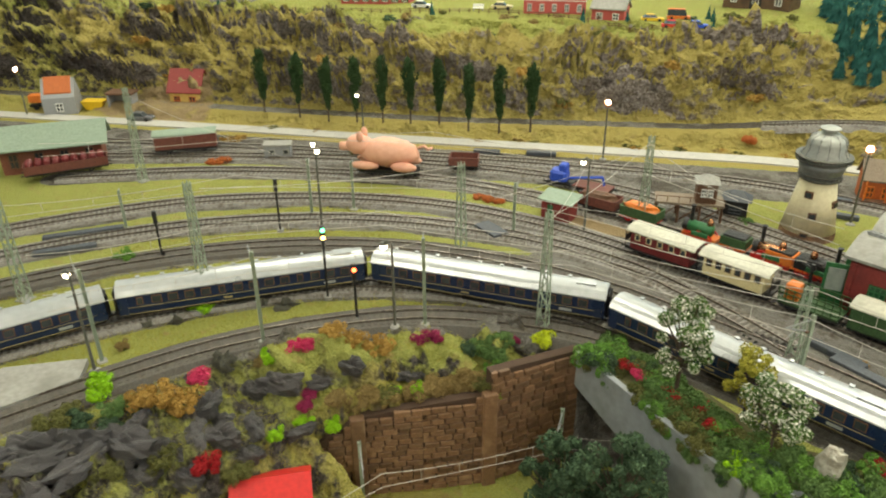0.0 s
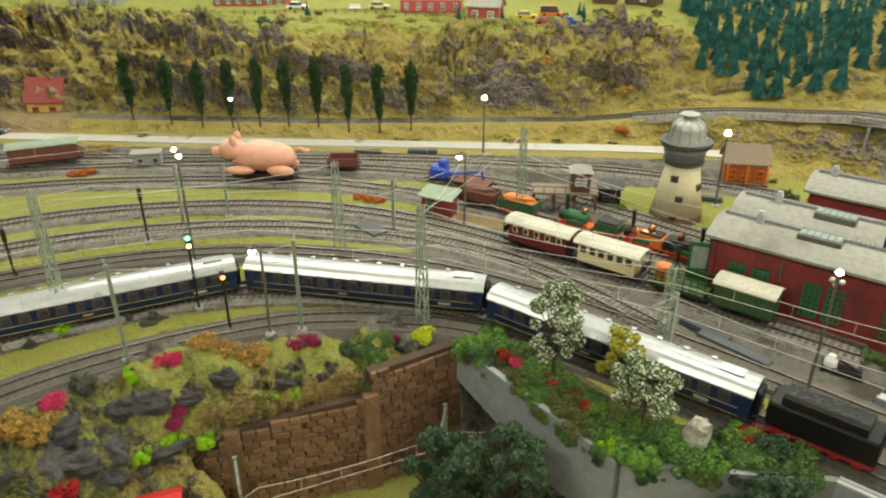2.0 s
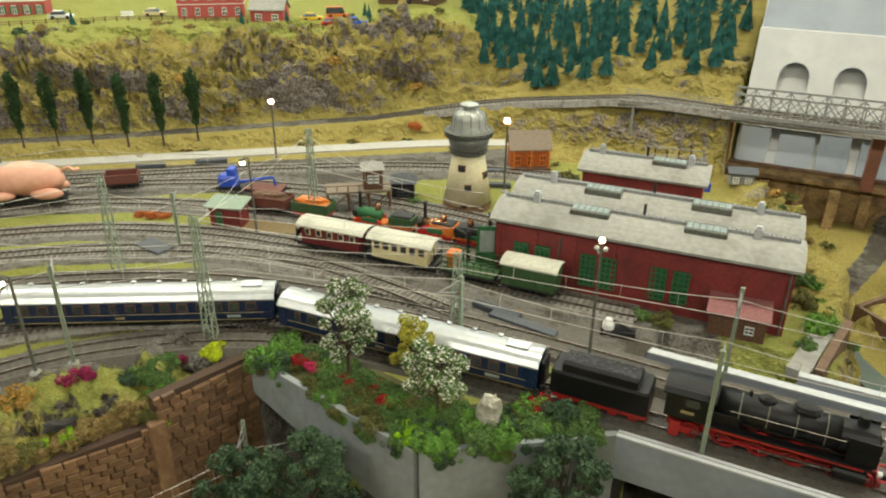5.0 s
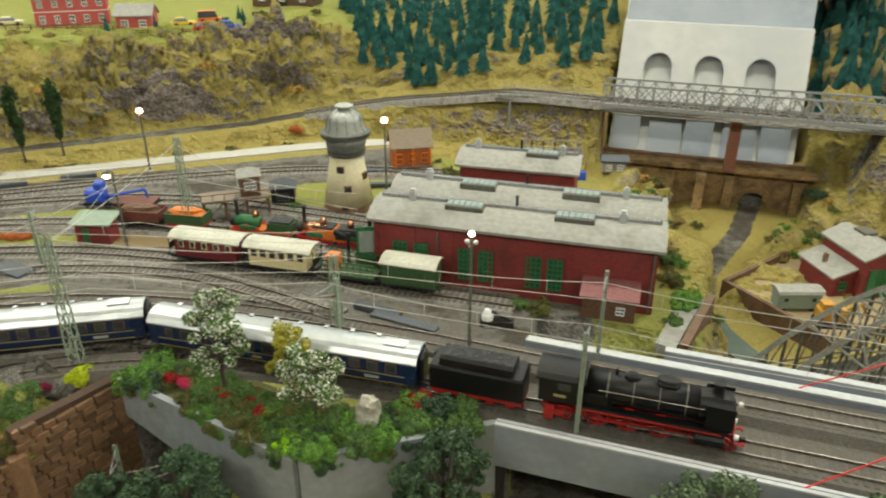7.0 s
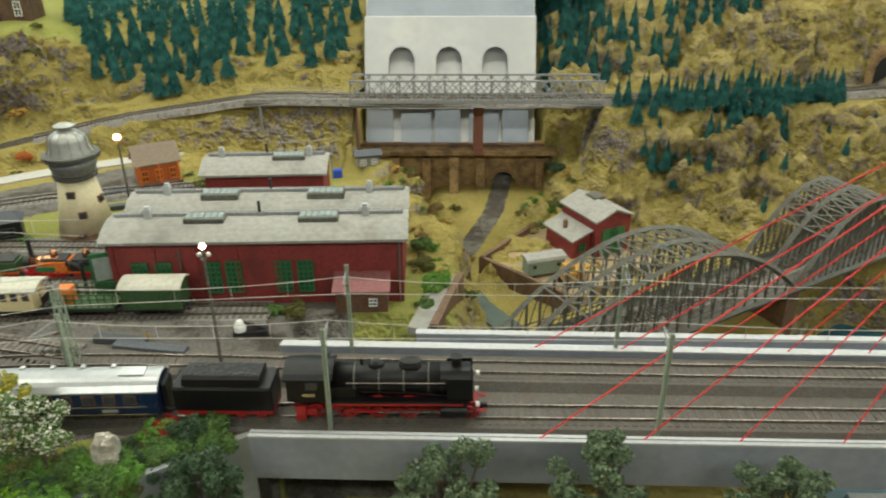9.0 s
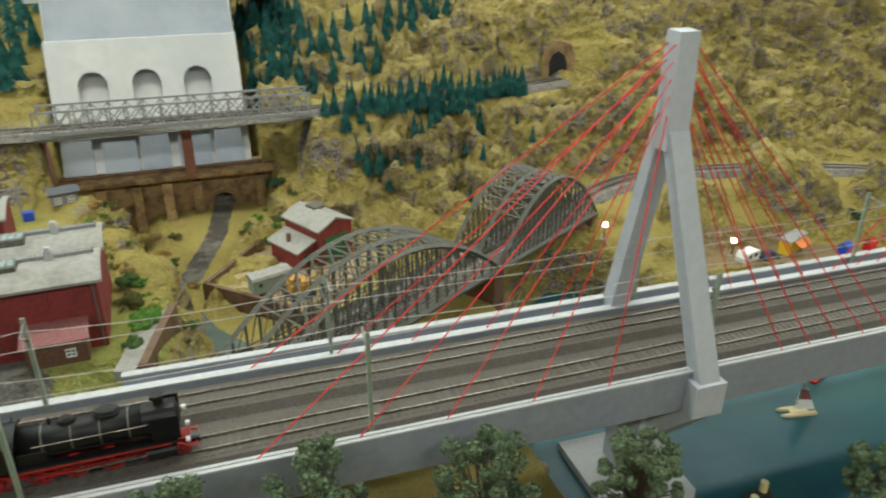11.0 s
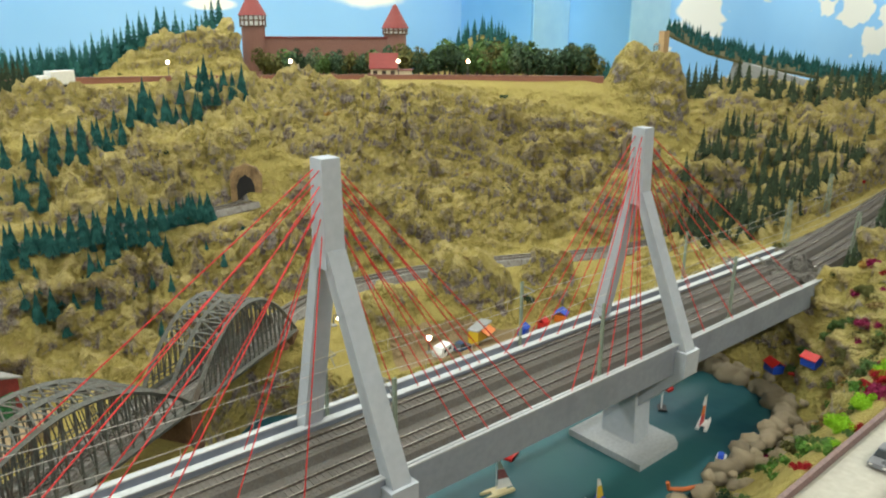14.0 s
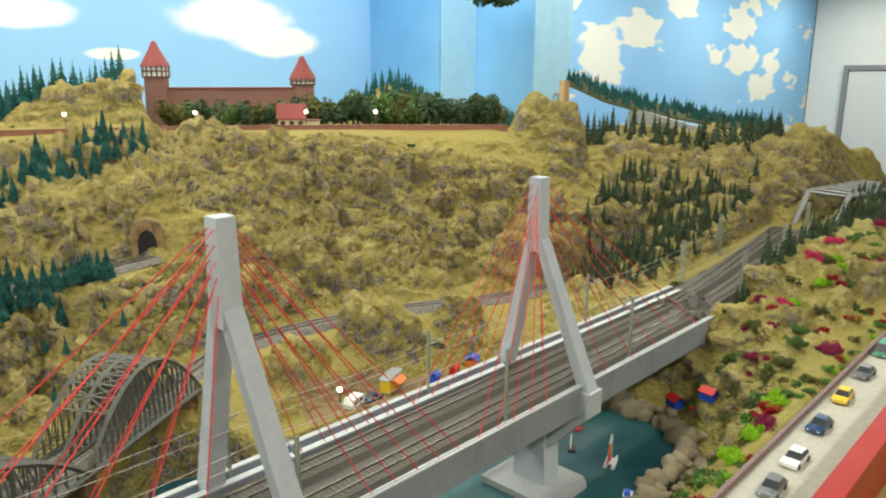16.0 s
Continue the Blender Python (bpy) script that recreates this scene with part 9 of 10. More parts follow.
tav = house("hill_tavern", "half-timbered tavern with a red roof", pose(1.450, 1.672, 0.286, 0, 0, -35), 0.07, 0.045, 0.030, 0.032, M["cream"], M["roof_red"], cols=3, rows=1, frame="wood_brown")
part("side_hall", Geo().box((0.055, 0, 0.010), (0.04, 0.035, 0.020)), M["cream"], tav)
part("side_roof", Geo().box((0.055, 0, 0.0215), (0.044, 0.04, 0.003)), M["roof_pink"], tav)
house("grove_house", "long low house among the trees", pose(1.80, 1.50, 0.298, 0, 0, -40), 0.09, 0.04, 0.03, 0.012, M["cream"], M["roof_red"], cols=5)
for x, y in ((0.95, 1.895), (1.22, 1.765), (1.46, 1.62), (1.60, 1.50)):
    street_lamp(pose(x, y, 0.284), 0.040, "globe")
street_lamp(pose(0.779, 0.965, ground(0.779, 0.965) - 0.001), 0.018, "globe")
pav = thing("lookout", "tiny iron lookout on the rock peak", "lookout", pose(1.935, 1.15, ground(1.935, 1.15) - 0.002))
for i in range(5):
    a = math.tau * i / 5
    part("post", Geo().cyl((0.008 * math.cos(a), 0.008 * math.sin(a), 0), (0.008 * math.cos(a), 0.008 * math.sin(a), 0.016), 0.0008, n=5), M["steel"], pav)
part("roof_ring", Geo().lathe([(0.010, 0.016), (0.008, 0.020), (0.002, 0.024)], 10), M["steel"], pav)

# unfinished mountain shell behind
M["bare_board"] = surf("bare_pine_board", (0.52, 0.35, 0.18), (0.42, 0.27, 0.13), 60, 0.7, 0.1)
sh = thing("mountain_shell", "open-sided mountain shell of board and plaster", "landscape shell")
ridge = [(2.43, 1.46, 0.405), (2.50, 1.34, 0.345), (2.56, 1.22, 0.310), (2.62, 1.10, 0.288), (2.68, 0.97, 0.262), (2.74, 0.82, 0.240)]
g = Geo()
n = len(ridge)
g.v = [(x, y, z) for x, y, z in ridge] + [(x + 0.16, y + 0.07, z + 0.028) for x, y, z in ridge] + [(x, y, z - 0.008) for x, y, z in ridge] + [(x + 0.16, y + 0.07, z + 0.018) for x, y, z in ridge]
for i in range(n - 1):
    g.f += [(i, i + 1, n + i + 1, n + i), (2 * n + i + 1, 2 * n + i, 3 * n + i, 3 * n + i + 1), (2 * n + i, 2 * n + i + 1, i + 1, i)]
part("ridge_ground", g, M["soil"], sh)
g = Geo().add([(2.53, 1.28, 0.318), (2.66, 1.02, 0.268), (2.70, 1.04, 0.10), (2.52, 1.33, 0.10)], [(0, 1, 2, 3), (3, 2, 1, 0)])
part("inner_board", Geo().slab([(0.92, 0.10), (1.32, 0.10), (1.27, 0.322), (0.95, 0.252)], "x", 2.55, 2.57), M["steel_light"], sh, "grey bare inner board")
part("plank", Geo().box((2.425, 1.455, 0.33), (0.03, 0.02, 0.16)), M["bare_board"], sh, "bare wooden plank end")


def fir_wood(name, spots, kind, h0, h1, label):
    """A far wood, joined into one object."""
    g = Geo()
    r = random.Random(len(spots))
    for x, y, z in spots:
        f = fir_geo(r.randrange(5), 7, 8)
        h, a = r.uniform(h0, h1), r.uniform(0, 6.28)
        co, si = math.cos(a), math.sin(a)
        g.add([(x + h * (p[0] * co - p[1] * si), y + h * (p[0] * si + p[1] * co), z + h * p[2] - 0.003) for p in f.v], f.f)
    return single(name, g, LEAF[kind], label, "fir wood", "stuff")


r = random.Random(12)
spots = []
for i in range(300):
    f = r.uniform(0, n - 1.001)
    k = int(f)
    a, b = Vector(ridge[k]), Vector(ridge[k + 1])
    w = r.uniform(0, 1)
    p = a.lerp(b, f - k) + Vector((0.16, 0.07, 0.028)) * w
    spots.append(tuple(p))
fir_wood("ridge_wood", spots, "fir", 0.030, 0.048, "small firs along the shell's ridge")
FAR = []
for box, cnt, sd, gap in (((1.53, 2.4, 0.68, 1.0), 190, 5, 0.020), ((1.56, 2.72, 0.34, 0.58), 190, 6, 0.020)):
    poly = WOOD_E if sd == 5 else WOOD_S
    FAR += [(x, y, ground(x, y)) for x, y in scatter(cnt, lambda x, y: in_poly(x, y, poly), box, gap, sd)]
fir_wood("upper_fir_wood", UPPER, "fir", 0.060, 0.082, "dense teal firs high on the slope")
fir_wood("dark_fir_wood", FAR, "firdark", 0.052, 0.078, "dark olive firs beside the main line")
spots = [(x, y, ground(x, y)) for x, y in scatter(64, lambda x, y: in_poly(x, y, [(0.47, 1.87), (0.54, 1.84), (0.62, 1.90), (0.66, 1.99), (0.64, 2.06), (0.50, 2.10), (0.40, 2.0)]), (0.38, 0.75, 1.82, 2.15), 0.022, 19)]
fir_wood("road_fir_wood", spots, "firdark", 0.070, 0.095, "dark firs beside the mountain road")
spots = [(x, y, ground(x, y)) for x, y in scatter(66, lambda x, y: in_poly(x, y, [(2.06, 1.20), (2.20, 1.14), (2.29, 0.98), (2.44, 0.86), (2.66, 0.79), (2.72, 0.84), (2.46, 0.96), (2.34, 1.10), (2.24, 1.24), (2.10, 1.28)]), (2.0, 2.75, 0.75, 1.3), 0.024, 14)]
fir_wood("slope_fir_wood", spots, "firdark", 0.060, 0.100, "tall dark firs below the shell")
spots = [(x, y, ground(x, y)) for x, y in scatter(210, lambda x, y: in_poly(x, y, [(0.50, 2.10), (0.85, 2.08), (1.0, 2.06), (1.15, 2.0), (1.18, 2.06), (1.0, 2.16), (0.7, 2.22), (0.5, 2.2)]), (0.45, 1.25, 1.95, 2.25), 0.015, 15)]
fir_wood("ridge_fir_wood", spots, "fir", 0.078, 0.110, "dark firs along the mountain road")
spots = [(x, y, ground(x, y)) for x, y in scatter(210, lambda x, y: in_poly(x, y, [(1.70, 1.78), (1.80, 1.64), (1.96, 1.45), (2.04, 1.30), (2.20, 1.30), (2.12, 1.6), (2.0, 1.82), (1.85, 1.92), (1.72, 1.88)]), (1.6, 2.4, 1.25, 2.15), 0.022, 16)]
fir_wood("back_fir_wood", spots, "fir", 0.05, 0.07, "dense firs on the hill behind the castle")

# tunnel portals on the mountain
for x, y, z, rz, lab in ((0.868, 1.330, 0.085, 38, "arched stone tunnel portal of the hill line"),):
    tp = thing("tunnel_portal", lab, "tunnel portal", pose(x, y, z, 0, 0, rz - 78) @ Matrix.Diagonal((1.15, 1, 1.45, 1)))
    part("stone_arch", Geo().add([(-0.026, 0, -0.02), (0.026, 0, -0.02), (0.026, 0, 0.040), (0.018, 0, 0.050), (0, 0, 0.055), (-0.018, 0, 0.050), (-0.026, 0, 0.040)] + [(-0.026, 0.012, -0.02), (0.026, 0.012, -0.02), (0.026, 0.012, 0.040), (0.018, 0.012, 0.050), (0, 0.012, 0.055), (-0.018, 0.012, 0.050), (-0.026, 0.012, 0.040)], [(0, 1, 2, 3, 4, 5, 6), (13, 12, 11, 10, 9, 8, 7)] + [(i, 7 + i, 7 + (i + 1) % 7, (i + 1) % 7) for i in range(7)]), M["ochre_stone"], tp)
    # solid black slab on the arch, painted in place of the mouth's shade
    part("tunnel_dark", Geo().slab([(-0.015, -0.01), (0.015, -0.01), (0.015, 0.026), (0.010, 0.036), (0, 0.041), (-0.010, 0.036), (-0.015, 0.026)], "y", -0.0012, 0.004), M["black"], tp)
hp = thing("high_tunnel_portal", "small dark arched portal high on the mountain", "tunnel portal", pose(1.725, 1.052, 0.150, 0, 0, -58))
part("stone_arch", Geo().slab([(-0.022, -0.03), (-0.013, -0.03), (-0.013, 0.012), (-0.009, 0.020), (0, 0.023), (0.009, 0.020), (0.013, 0.012), (0.013, -0.03), (0.022, -0.03), (0.022, 0.014), (0.013, 0.028), (0, 0.032), (-0.013, 0.028), (-0.022, 0.014)], "y", -0.016, 0.03), M["roof_brown"], hp)
# back sheet in near-black, so the portal's depth is shaded by colour
part("tunnel_back", Geo().box((0, 0.028, -0.004), (0.03, 0.004, 0.054)), M["dark"], hp)
hw = thing("ledge_wall", "low brown stone wall along the upper ledge", "wall", kind="structure")
LW = curve([(1.575, 1.125, 0.09), (1.63, 1.10, 0.094), (1.685, 1.068, 0.096), (1.72, 1.045, 0.098)], 0.01)
part("wall", strip(Geo(), LW, [(0.008, -0.035), (0.008, 0.012), (-0.003, 0.012), (-0.003, -0.035)]), M["roof_brown"], hw)
eb = thing("brick_abutment", "red brick abutment beside the hill line", "abutment", pose(0.83, 1.268, 0.062, 0, 0, 12), kind="structure")
part("abutment", Geo().box((0, 0, 0), (0.07, 0.012, 0.04)), M["brick"], eb)

# ---- road vehicles ----


def car(m, colour, label, L=0.046, w=0.019, h=0.015, van=False):
    t = thing("model_car", label, "car", m, "model cars")
    hl = L / 2
    low = [(-hl, 0.003), (hl, 0.003), (hl, 0.0075), (hl * 0.55, 0.0088), (-hl * 0.8, 0.0088), (-hl, 0.008)]
    body = part("body", Geo().slab(low[::-1], "y", -w / 2, w / 2), M[colour], t)
    a, b, c, d = (hl * 0.72, hl * 0.5, -hl * 0.95, -hl) if van else (hl * 0.42, hl * 0.12, -hl * 0.55, -hl * 0.86)
    g = Geo().add([(d, -w / 2 + 0.0008, 0.0088), (a, -w / 2 + 0.0008, 0.0088), (a, w / 2 - 0.0008, 0.0088), (d, w / 2 - 0.0008, 0.0088), (c, -w / 2 + 0.0028, h), (b, -w / 2 + 0.0028, h), (b, w / 2 - 0.0028, h), (c, w / 2 - 0.0028, h)], [(0, 1, 5, 4), (1, 2, 6, 5), (2, 3, 7, 6), (3, 0, 4, 7), (4, 5, 6, 7)])
    cabin = part("cabin_glass", g, M["glass"], t, "dark glazed cabin")
    part("roof_panel", Geo().box(((b + c) / 2, 0, h + 0.0003), (b - c + 0.001, w - 0.0052, 0.0009)), M[colour], cabin)
    for x in (-hl * 0.6, hl * 0.62):
        for y in (-w / 2, w / 2):
            part("tyre", Geo().cyl((x, y - 0.0008, 0.0036), (x, y + 0.0008, 0.0036), 0.0036, n=12), M["black"], t)
    for y in (-w * 0.33, w * 0.33):
        part("headlight", Geo().box((hl, y, 0.006), (0.0008, 0.003, 0.0016)), M["white"], t)
    return t


M["car_grey"] = surf("silver_grey_car", (0.22, 0.23, 0.25), (0.19, 0.20, 0.22), 40, 0.3, 0.0, metal=0.5)
M["car_blue"] = surf("dark_blue_car", (0.02, 0.06, 0.15), (0.018, 0.05, 0.13), 40, 0.3, 0.0)
M["car_green"] = surf("green_van_paint", (0.05, 0.28, 0.16), (0.04, 0.24, 0.14), 40, 0.35, 0.0)
for x, y, c, lab, van in ((1.016, 0.220, "car_grey", "silver-grey model car on the pale road", False), (1.097, 0.223, "white", "white model car on the pale road", False), (1.204, 0.229, "car_blue", "dark blue model car on the pale road", False), (1.318, 0.233, "yellow", "yellow model car on the pale road", False), (1.428, 0.234, "car_grey", "grey model car on the pale road", False), (1.545, 0.236, "car_green", "green model van on the pale road", True)):
    car(pose(x, y, -0.001, 0, 0, 180 + random.Random(x).uniform(-3, 3)), c, lab, van=van, h=0.021 if van else 0.015)
car(pose(-1.435, 0.468, 0.0025, 0, 0, 40), "car_grey", "dark grey model car on the village road")
car(pose(1.028, 0.876, ground(1.028, 0.876), 0, 0, 10), "car_blue", "dark blue model car at the campsite", 0.032)
for u, v, c, lab in ((-1.19, 1.215, "ivory", "ivory model car on the hill street"), (-1.33, 1.100, "white", "white model car on the hill street"), (-0.885, 1.345, "yellow", "yellow model car on the hill street"), (-0.832, 1.340, "red", "red model car on the hill street"), (-0.790, 1.362, "blue", "blue model car on the hill street"), (-0.850, 1.385, "orange", "orange model van on the hill street")):
    car(pose(u, v, ground(u, v), 0, 0, 36), c, lab, van=c == "orange", h=0.021 if c == "orange" else 0.015)
flat_bench = thing("roadside_bench", "white bench beside the hill street fence", "bench", pose(-1.215, 1.165, ground(-1.215, 1.165), 0, 0, 38))
part("seat", Geo().box((0, 0, 0.006), (0.024, 0.008, 0.002)), M["white"], flat_bench)
part("backrest", Geo().box((0, 0.004, 0.011), (0.024, 0.0014, 0.006)), M["white"], flat_bench)
for lx in (-0.010, 0.010):
    part("leg", Geo().box((lx, 0, 0.0025), (0.002, 0.007, 0.006)), M["stone_grey"], flat_bench)


def truck(m, cab_col, box_col, label, L=0.15):
    t = thing("model_truck", label, "truck", m)
    part("cab", Geo().box((L / 2 - 0.012, 0, 0.017), (0.024, 0.027, 0.028), bevel=0.003), M[cab_col], t)
    part("windscreen", Geo().box((L / 2 + 0.0002, 0, 0.022), (0.001, 0.022, 0.009)), M["glass"], t)
    part("box_body", Geo().box((-0.014, 0, 0.024), (L - 0.03, 0.028, 0.032), bevel=0.001), M[box_col], t)
    part("chassis", Geo().box((-0.005, 0, 0.0065), (L - 0.012, 0.018, 0.004)), M["black"], t)
    for x in (-L / 2 + 0.015, -L / 2 + 0.028, L / 2 - 0.014):
        for y in (-0.012, 0.012):
            part("tyre", Geo().cyl((x, y - 0.002, 0.0055), (x, y + 0.002, 0.0055), 0.0055, n=12), M["black"], t)
    return t


truck(pose(0.10, 1.60, 0.262, 0, 0, 180), "red", "yellow", "yellow and red truck on the dam crest", 0.11)
truck(pose(0.40, 1.80, ground(0.40, 1.80), 0, 0, 180), "yellow", "ivory", "truck with a long cream trailer", 0.17)
truck(pose(0.70, 1.95, ground(0.70, 1.95), 0, 0, 200), "white", "white", "white truck on the mountain road", 0.09)

cv = thing("site_caravan", "pale green site caravan in the sandy yard", "caravan", pose(0.262, 0.987, YZ, 0, 0, 18))
part("body", Geo().box((0, 0, 0.016), (0.056, 0.022, 0.022), bevel=0.001), M["roof_green"], cv)
part("roof", Geo().slab([(-0.013, 0.026), (0.013, 0.026), (0.011, 0.030), (0, 0.032), (-0.011, 0.030)], "x", -0.030, 0.030), M["roof_grey"], cv)
for x in (-0.018, 0.018):
    part("window", Geo().box((x, -0.0113, 0.018), (0.005, 0.001, 0.005)), M["glass"], cv)
    for y in (-0.009, 0.009):
        part("tyre", Geo().cyl((x, y - 0.001, 0.003), (x, y + 0.001, 0.003), 0.003, n=10), M["black"], cv)
M["digger"] = surf("weathered_orange_yellow", (0.52, 0.27, 0.035), (0.40, 0.20, 0.025), 70, 0.55, 0.08)
dg = thing("excavator", "orange-yellow excavator parked in the yard", "excavator", pose(0.300, 0.958, YZ, 0, 0, 15))
part("house", Geo().box((0, 0, 0.016), (0.034, 0.022, 0.014), bevel=0.002).box((-0.008, 0, 0.026), (0.014, 0.014, 0.010)), M["digger"], dg)
part("track", Geo().box((0, 0.010, 0.004), (0.036, 0.006, 0.008), bevel=0.002), M["black"], dg)
part("track", Geo().box((0, -0.010, 0.004), (0.036, 0.006, 0.008), bevel=0.002), M["black"], dg)
part("boom", Geo().tube([(0.014, 0, 0.020), (0.034, 0, 0.030), (0.046, 0, 0.010)], 0.0022, 5), M["digger"], dg)
tip = thing("tipper_lorry", "orange tipper lorry beside the barn", "truck", pose(-1.66, 0.36, 0, 0, 0, 60))
part("cab", Geo().box((0.026, 0, 0.014), (0.016, 0.022, 0.022), bevel=0.002), M["orange"], tip)
part("bed", Geo().box((-0.008, 0, 0.022), (0.044, 0.024, 0.014)), M["orange"], tip)
part("chassis", Geo().box((0, 0, 0.007), (0.064, 0.014, 0.004)), M["black"], tip)
for x in (-0.018, 0.024):
    for y in (-0.010, 0.010):
        part("tyre", Geo().cyl((x, y - 0.002, 0.005), (x, y + 0.002, 0.005), 0.005, n=12), M["black"], tip)
sk = thing("yellow_skip", "yellow waste skip beside the garage", "skip", pose(-1.585, 0.432, 0, 0, 0, 45))
part("bin", Geo().add([(-0.016, -0.011, 0), (0.016, -0.011, 0), (0.016, 0.011, 0), (-0.016, 0.011, 0), (-0.023, -0.014, 0.018), (0.023, -0.014, 0.018), (0.023, 0.014, 0.018), (-0.023, 0.014, 0.018)], [(3, 2, 1, 0), (0, 1, 5, 4), (1, 2, 6, 5), (2, 3, 7, 6), (3, 0, 4, 7), (4, 5, 6, 7)]), M["yellow"], sk)
car(pose(-1.445, 0.635, 0.001, 0, 0, 40), "red", "small red model car by the farmhouse", 0.034)

# ---- campsite and lake ----
tc = thing("camp_caravan", "white camping caravan by the lake", "caravan", pose(0.990, 0.880, ground(0.990, 0.880), 0, 0, 18) @ Matrix.Scale(0.85, 4))
part("body", Geo().slab([(-0.022, 0.004), (0.020, 0.004), (0.023, 0.012), (0.018, 0.023), (-0.018, 0.024), (-0.024, 0.014)], "y", -0.011, 0.011), M["white"], tc)
for x in (-0.010, 0.008):
    part("window", Geo().box((x, -0.0113, 0.016), (0.008, 0.001, 0.006)), M["glass"], tc)
for y in (-0.010, 0.010):
    part("tyre", Geo().cyl((0, y - 0.001, 0.0035), (0, y + 0.001, 0.0035), 0.0035, n=12), M["black"], tc)
ks = thing("kiosk_wagon", "yellow kiosk wagon with an orange awning", "kiosk", pose(1.080, 0.886, ground(1.080, 0.886), 0, 0, 22) @ Matrix.Scale(0.92, 4))
part("body", Geo().box((0, 0, 0.017), (0.058, 0.020, 0.026)), M["yellow"], ks)
part("roof", Geo().box((0, 0, 0.0315), (0.062, 0.024, 0.003), bevel=0.001), M["roof_white"], ks)
part("awning", Geo().slab([(-0.026, 0.020), (-0.010, 0.028), (-0.010, 0.0295), (-0.026, 0.0215)], "x", -0.018, 0.018), M["orange"], ks)
for x in (-0.02, 0.02):
    for y in (-0.009, 0.009):
        part("tyre", Geo().cyl((x, y - 0.001, 0.0035), (x, y + 0.001, 0.0035), 0.0035, n=10), M["black"], ks)


def tent(x, y, wall_c, roof_c, label, rz=0, w=0.026):
    t = thing("camp_tent", label, "tent", pose(x, y, ground(x, y) - 0.001, 0, 0, rz), "camp tents")
    part("tent_wall", Geo().box((0, 0, 0.007), (w, w * 0.8, 0.014)), M[wall_c], t)
    part("tent_roof", Geo().slab([(-w * 0.5, 0.0135), (0, 0.0215), (w * 0.5, 0.0135), (w * 0.5, 0.015), (0, 0.023), (-w * 0.5, 0.015)], "x", -w * 0.55, w * 0.55), M[roof_c], t)
    return t


tent(1.158, 0.854, "blue", "blue", "blue camp tent by the lake", 20, 0.018)
tent(1.263, 0.856, "orange", "blue", "orange camp tent with a blue roof", 30)
tent(1.208, 0.852, "red", "red", "low red camp tent", 10, 0.016)
tent(1.428, 0.520, "blue", "red", "blue camp tent with a red roof", 60)
tent(1.420, 0.458, "blue", "red", "blue camp tent with an orange-red roof", 80)
single("red_awning", Geo().box((0, 0, 0.002), (0.022, 0.014, 0.002), rz=0.3), M["red"], "red groundsheet on the lake shore", "groundsheet", m=pose(1.425, 0.485, ground(1.425, 0.485)))


def boat(x, y, rz, hull, sails, label, L=0.040, twin=False):
    t = thing("model_boat", label, "boat", pose(x, y, -0.1655, 0, 0, rz), "boats on the lake")
    hl = L / 2
    for off in ((-0.006, 0.006) if twin else (0,)):
        w = 0.0025 if twin else 0.0065
        part("hull", Geo().add([(-hl, off - w, 0), (hl * 0.5, off - w, 0), (hl, off, 0.001), (hl * 0.5, off + w, 0), (-hl, off + w, 0), (-hl, off - w, 0.004), (hl * 0.5, off - w, 0.004), (hl, off, 0.0045), (hl * 0.5, off + w, 0.004), (-hl, off + w, 0.004)], [(4, 3, 2, 1, 0), (5, 6, 7, 8, 9), (0, 1, 6, 5), (1, 2, 7, 6), (2, 3, 8, 7), (3, 4, 9, 8), (4, 0, 5, 9)]), M[hull], t)
    if twin:
        part("deck", Geo().box((-0.002, 0, 0.004), (L * 0.5, 0.013, 0.001)), M[hull], t)
    if sails:
        mh = L * 1.15
        part("mast", Geo().cyl((0.002, 0, 0.003), (0.002, 0, mh), 0.0005, n=5), M["white"], t)
        k = len(sails)
        for i, c in enumerate(sails):
            z0, z1 = 0.006 + (mh - 0.008) * i / k, 0.006 + (mh - 0.008) * (i + 1) / k
            w0, w1 = L * 0.48 * (1 - i / k), L * 0.48 * (1 - (i + 1) / k) + 0.0004
            part("sail", Geo().add([(0, 0.0, z0), (-w0, 0.003, z0), (-w1, 0.002, z1), (0, 0.0, z1), (0, 0.0006, z0), (-w0, 0.0036, z0), (-w1, 0.0026, z1), (0, 0.0006, z1)], [(0, 1, 2, 3), (7, 6, 5, 4), (0, 4, 5, 1), (1, 5, 6, 2), (2, 6, 7, 3), (3, 7, 4, 0)]), M[c], t)
    return t


boat(0.846, 0.600, 170, "ivory", ("white", "roof_pink", "white"), "ivory catamaran with a pink and white sail", 0.046, True)
boat(0.925, 0.650, 20, "red", ("blue", "white", "red"), "small boat with a red, white and blue sail", 0.034)
boat(0.925, 0.500, 200, "blue", ("yellow", "yellow", "white"), "blue windsurfer with a yellow sail", 0.036)
boat(0.885, 0.485, 150, "white", ("white", "white"), "white dinghy with a white sail", 0.034)
boat(1.212, 0.520, 20, "white", ("red", "orange", "white"), "white yacht with a rainbow sail", 0.044, True)
boat(1.142, 0.452, 200, "white", (), "small white pedal boat with a blue deck", 0.026)
single("pedal_boat_seat", Geo().box((0, 0, 0.004), (0.012, 0.008, 0.006), bevel=0.001), M["blue"], "blue seat block on the pedal boat", "seat", m=pose(1.142, 0.452, -0.1615, 0, 0, 20))
boat(1.205, 0.590, 40, "black", ("white",), "dark dinghy with a short white sail", 0.024)
boat(1.27, 0.62, 0, "red", (), "small red boat near the bridge", 0.018)
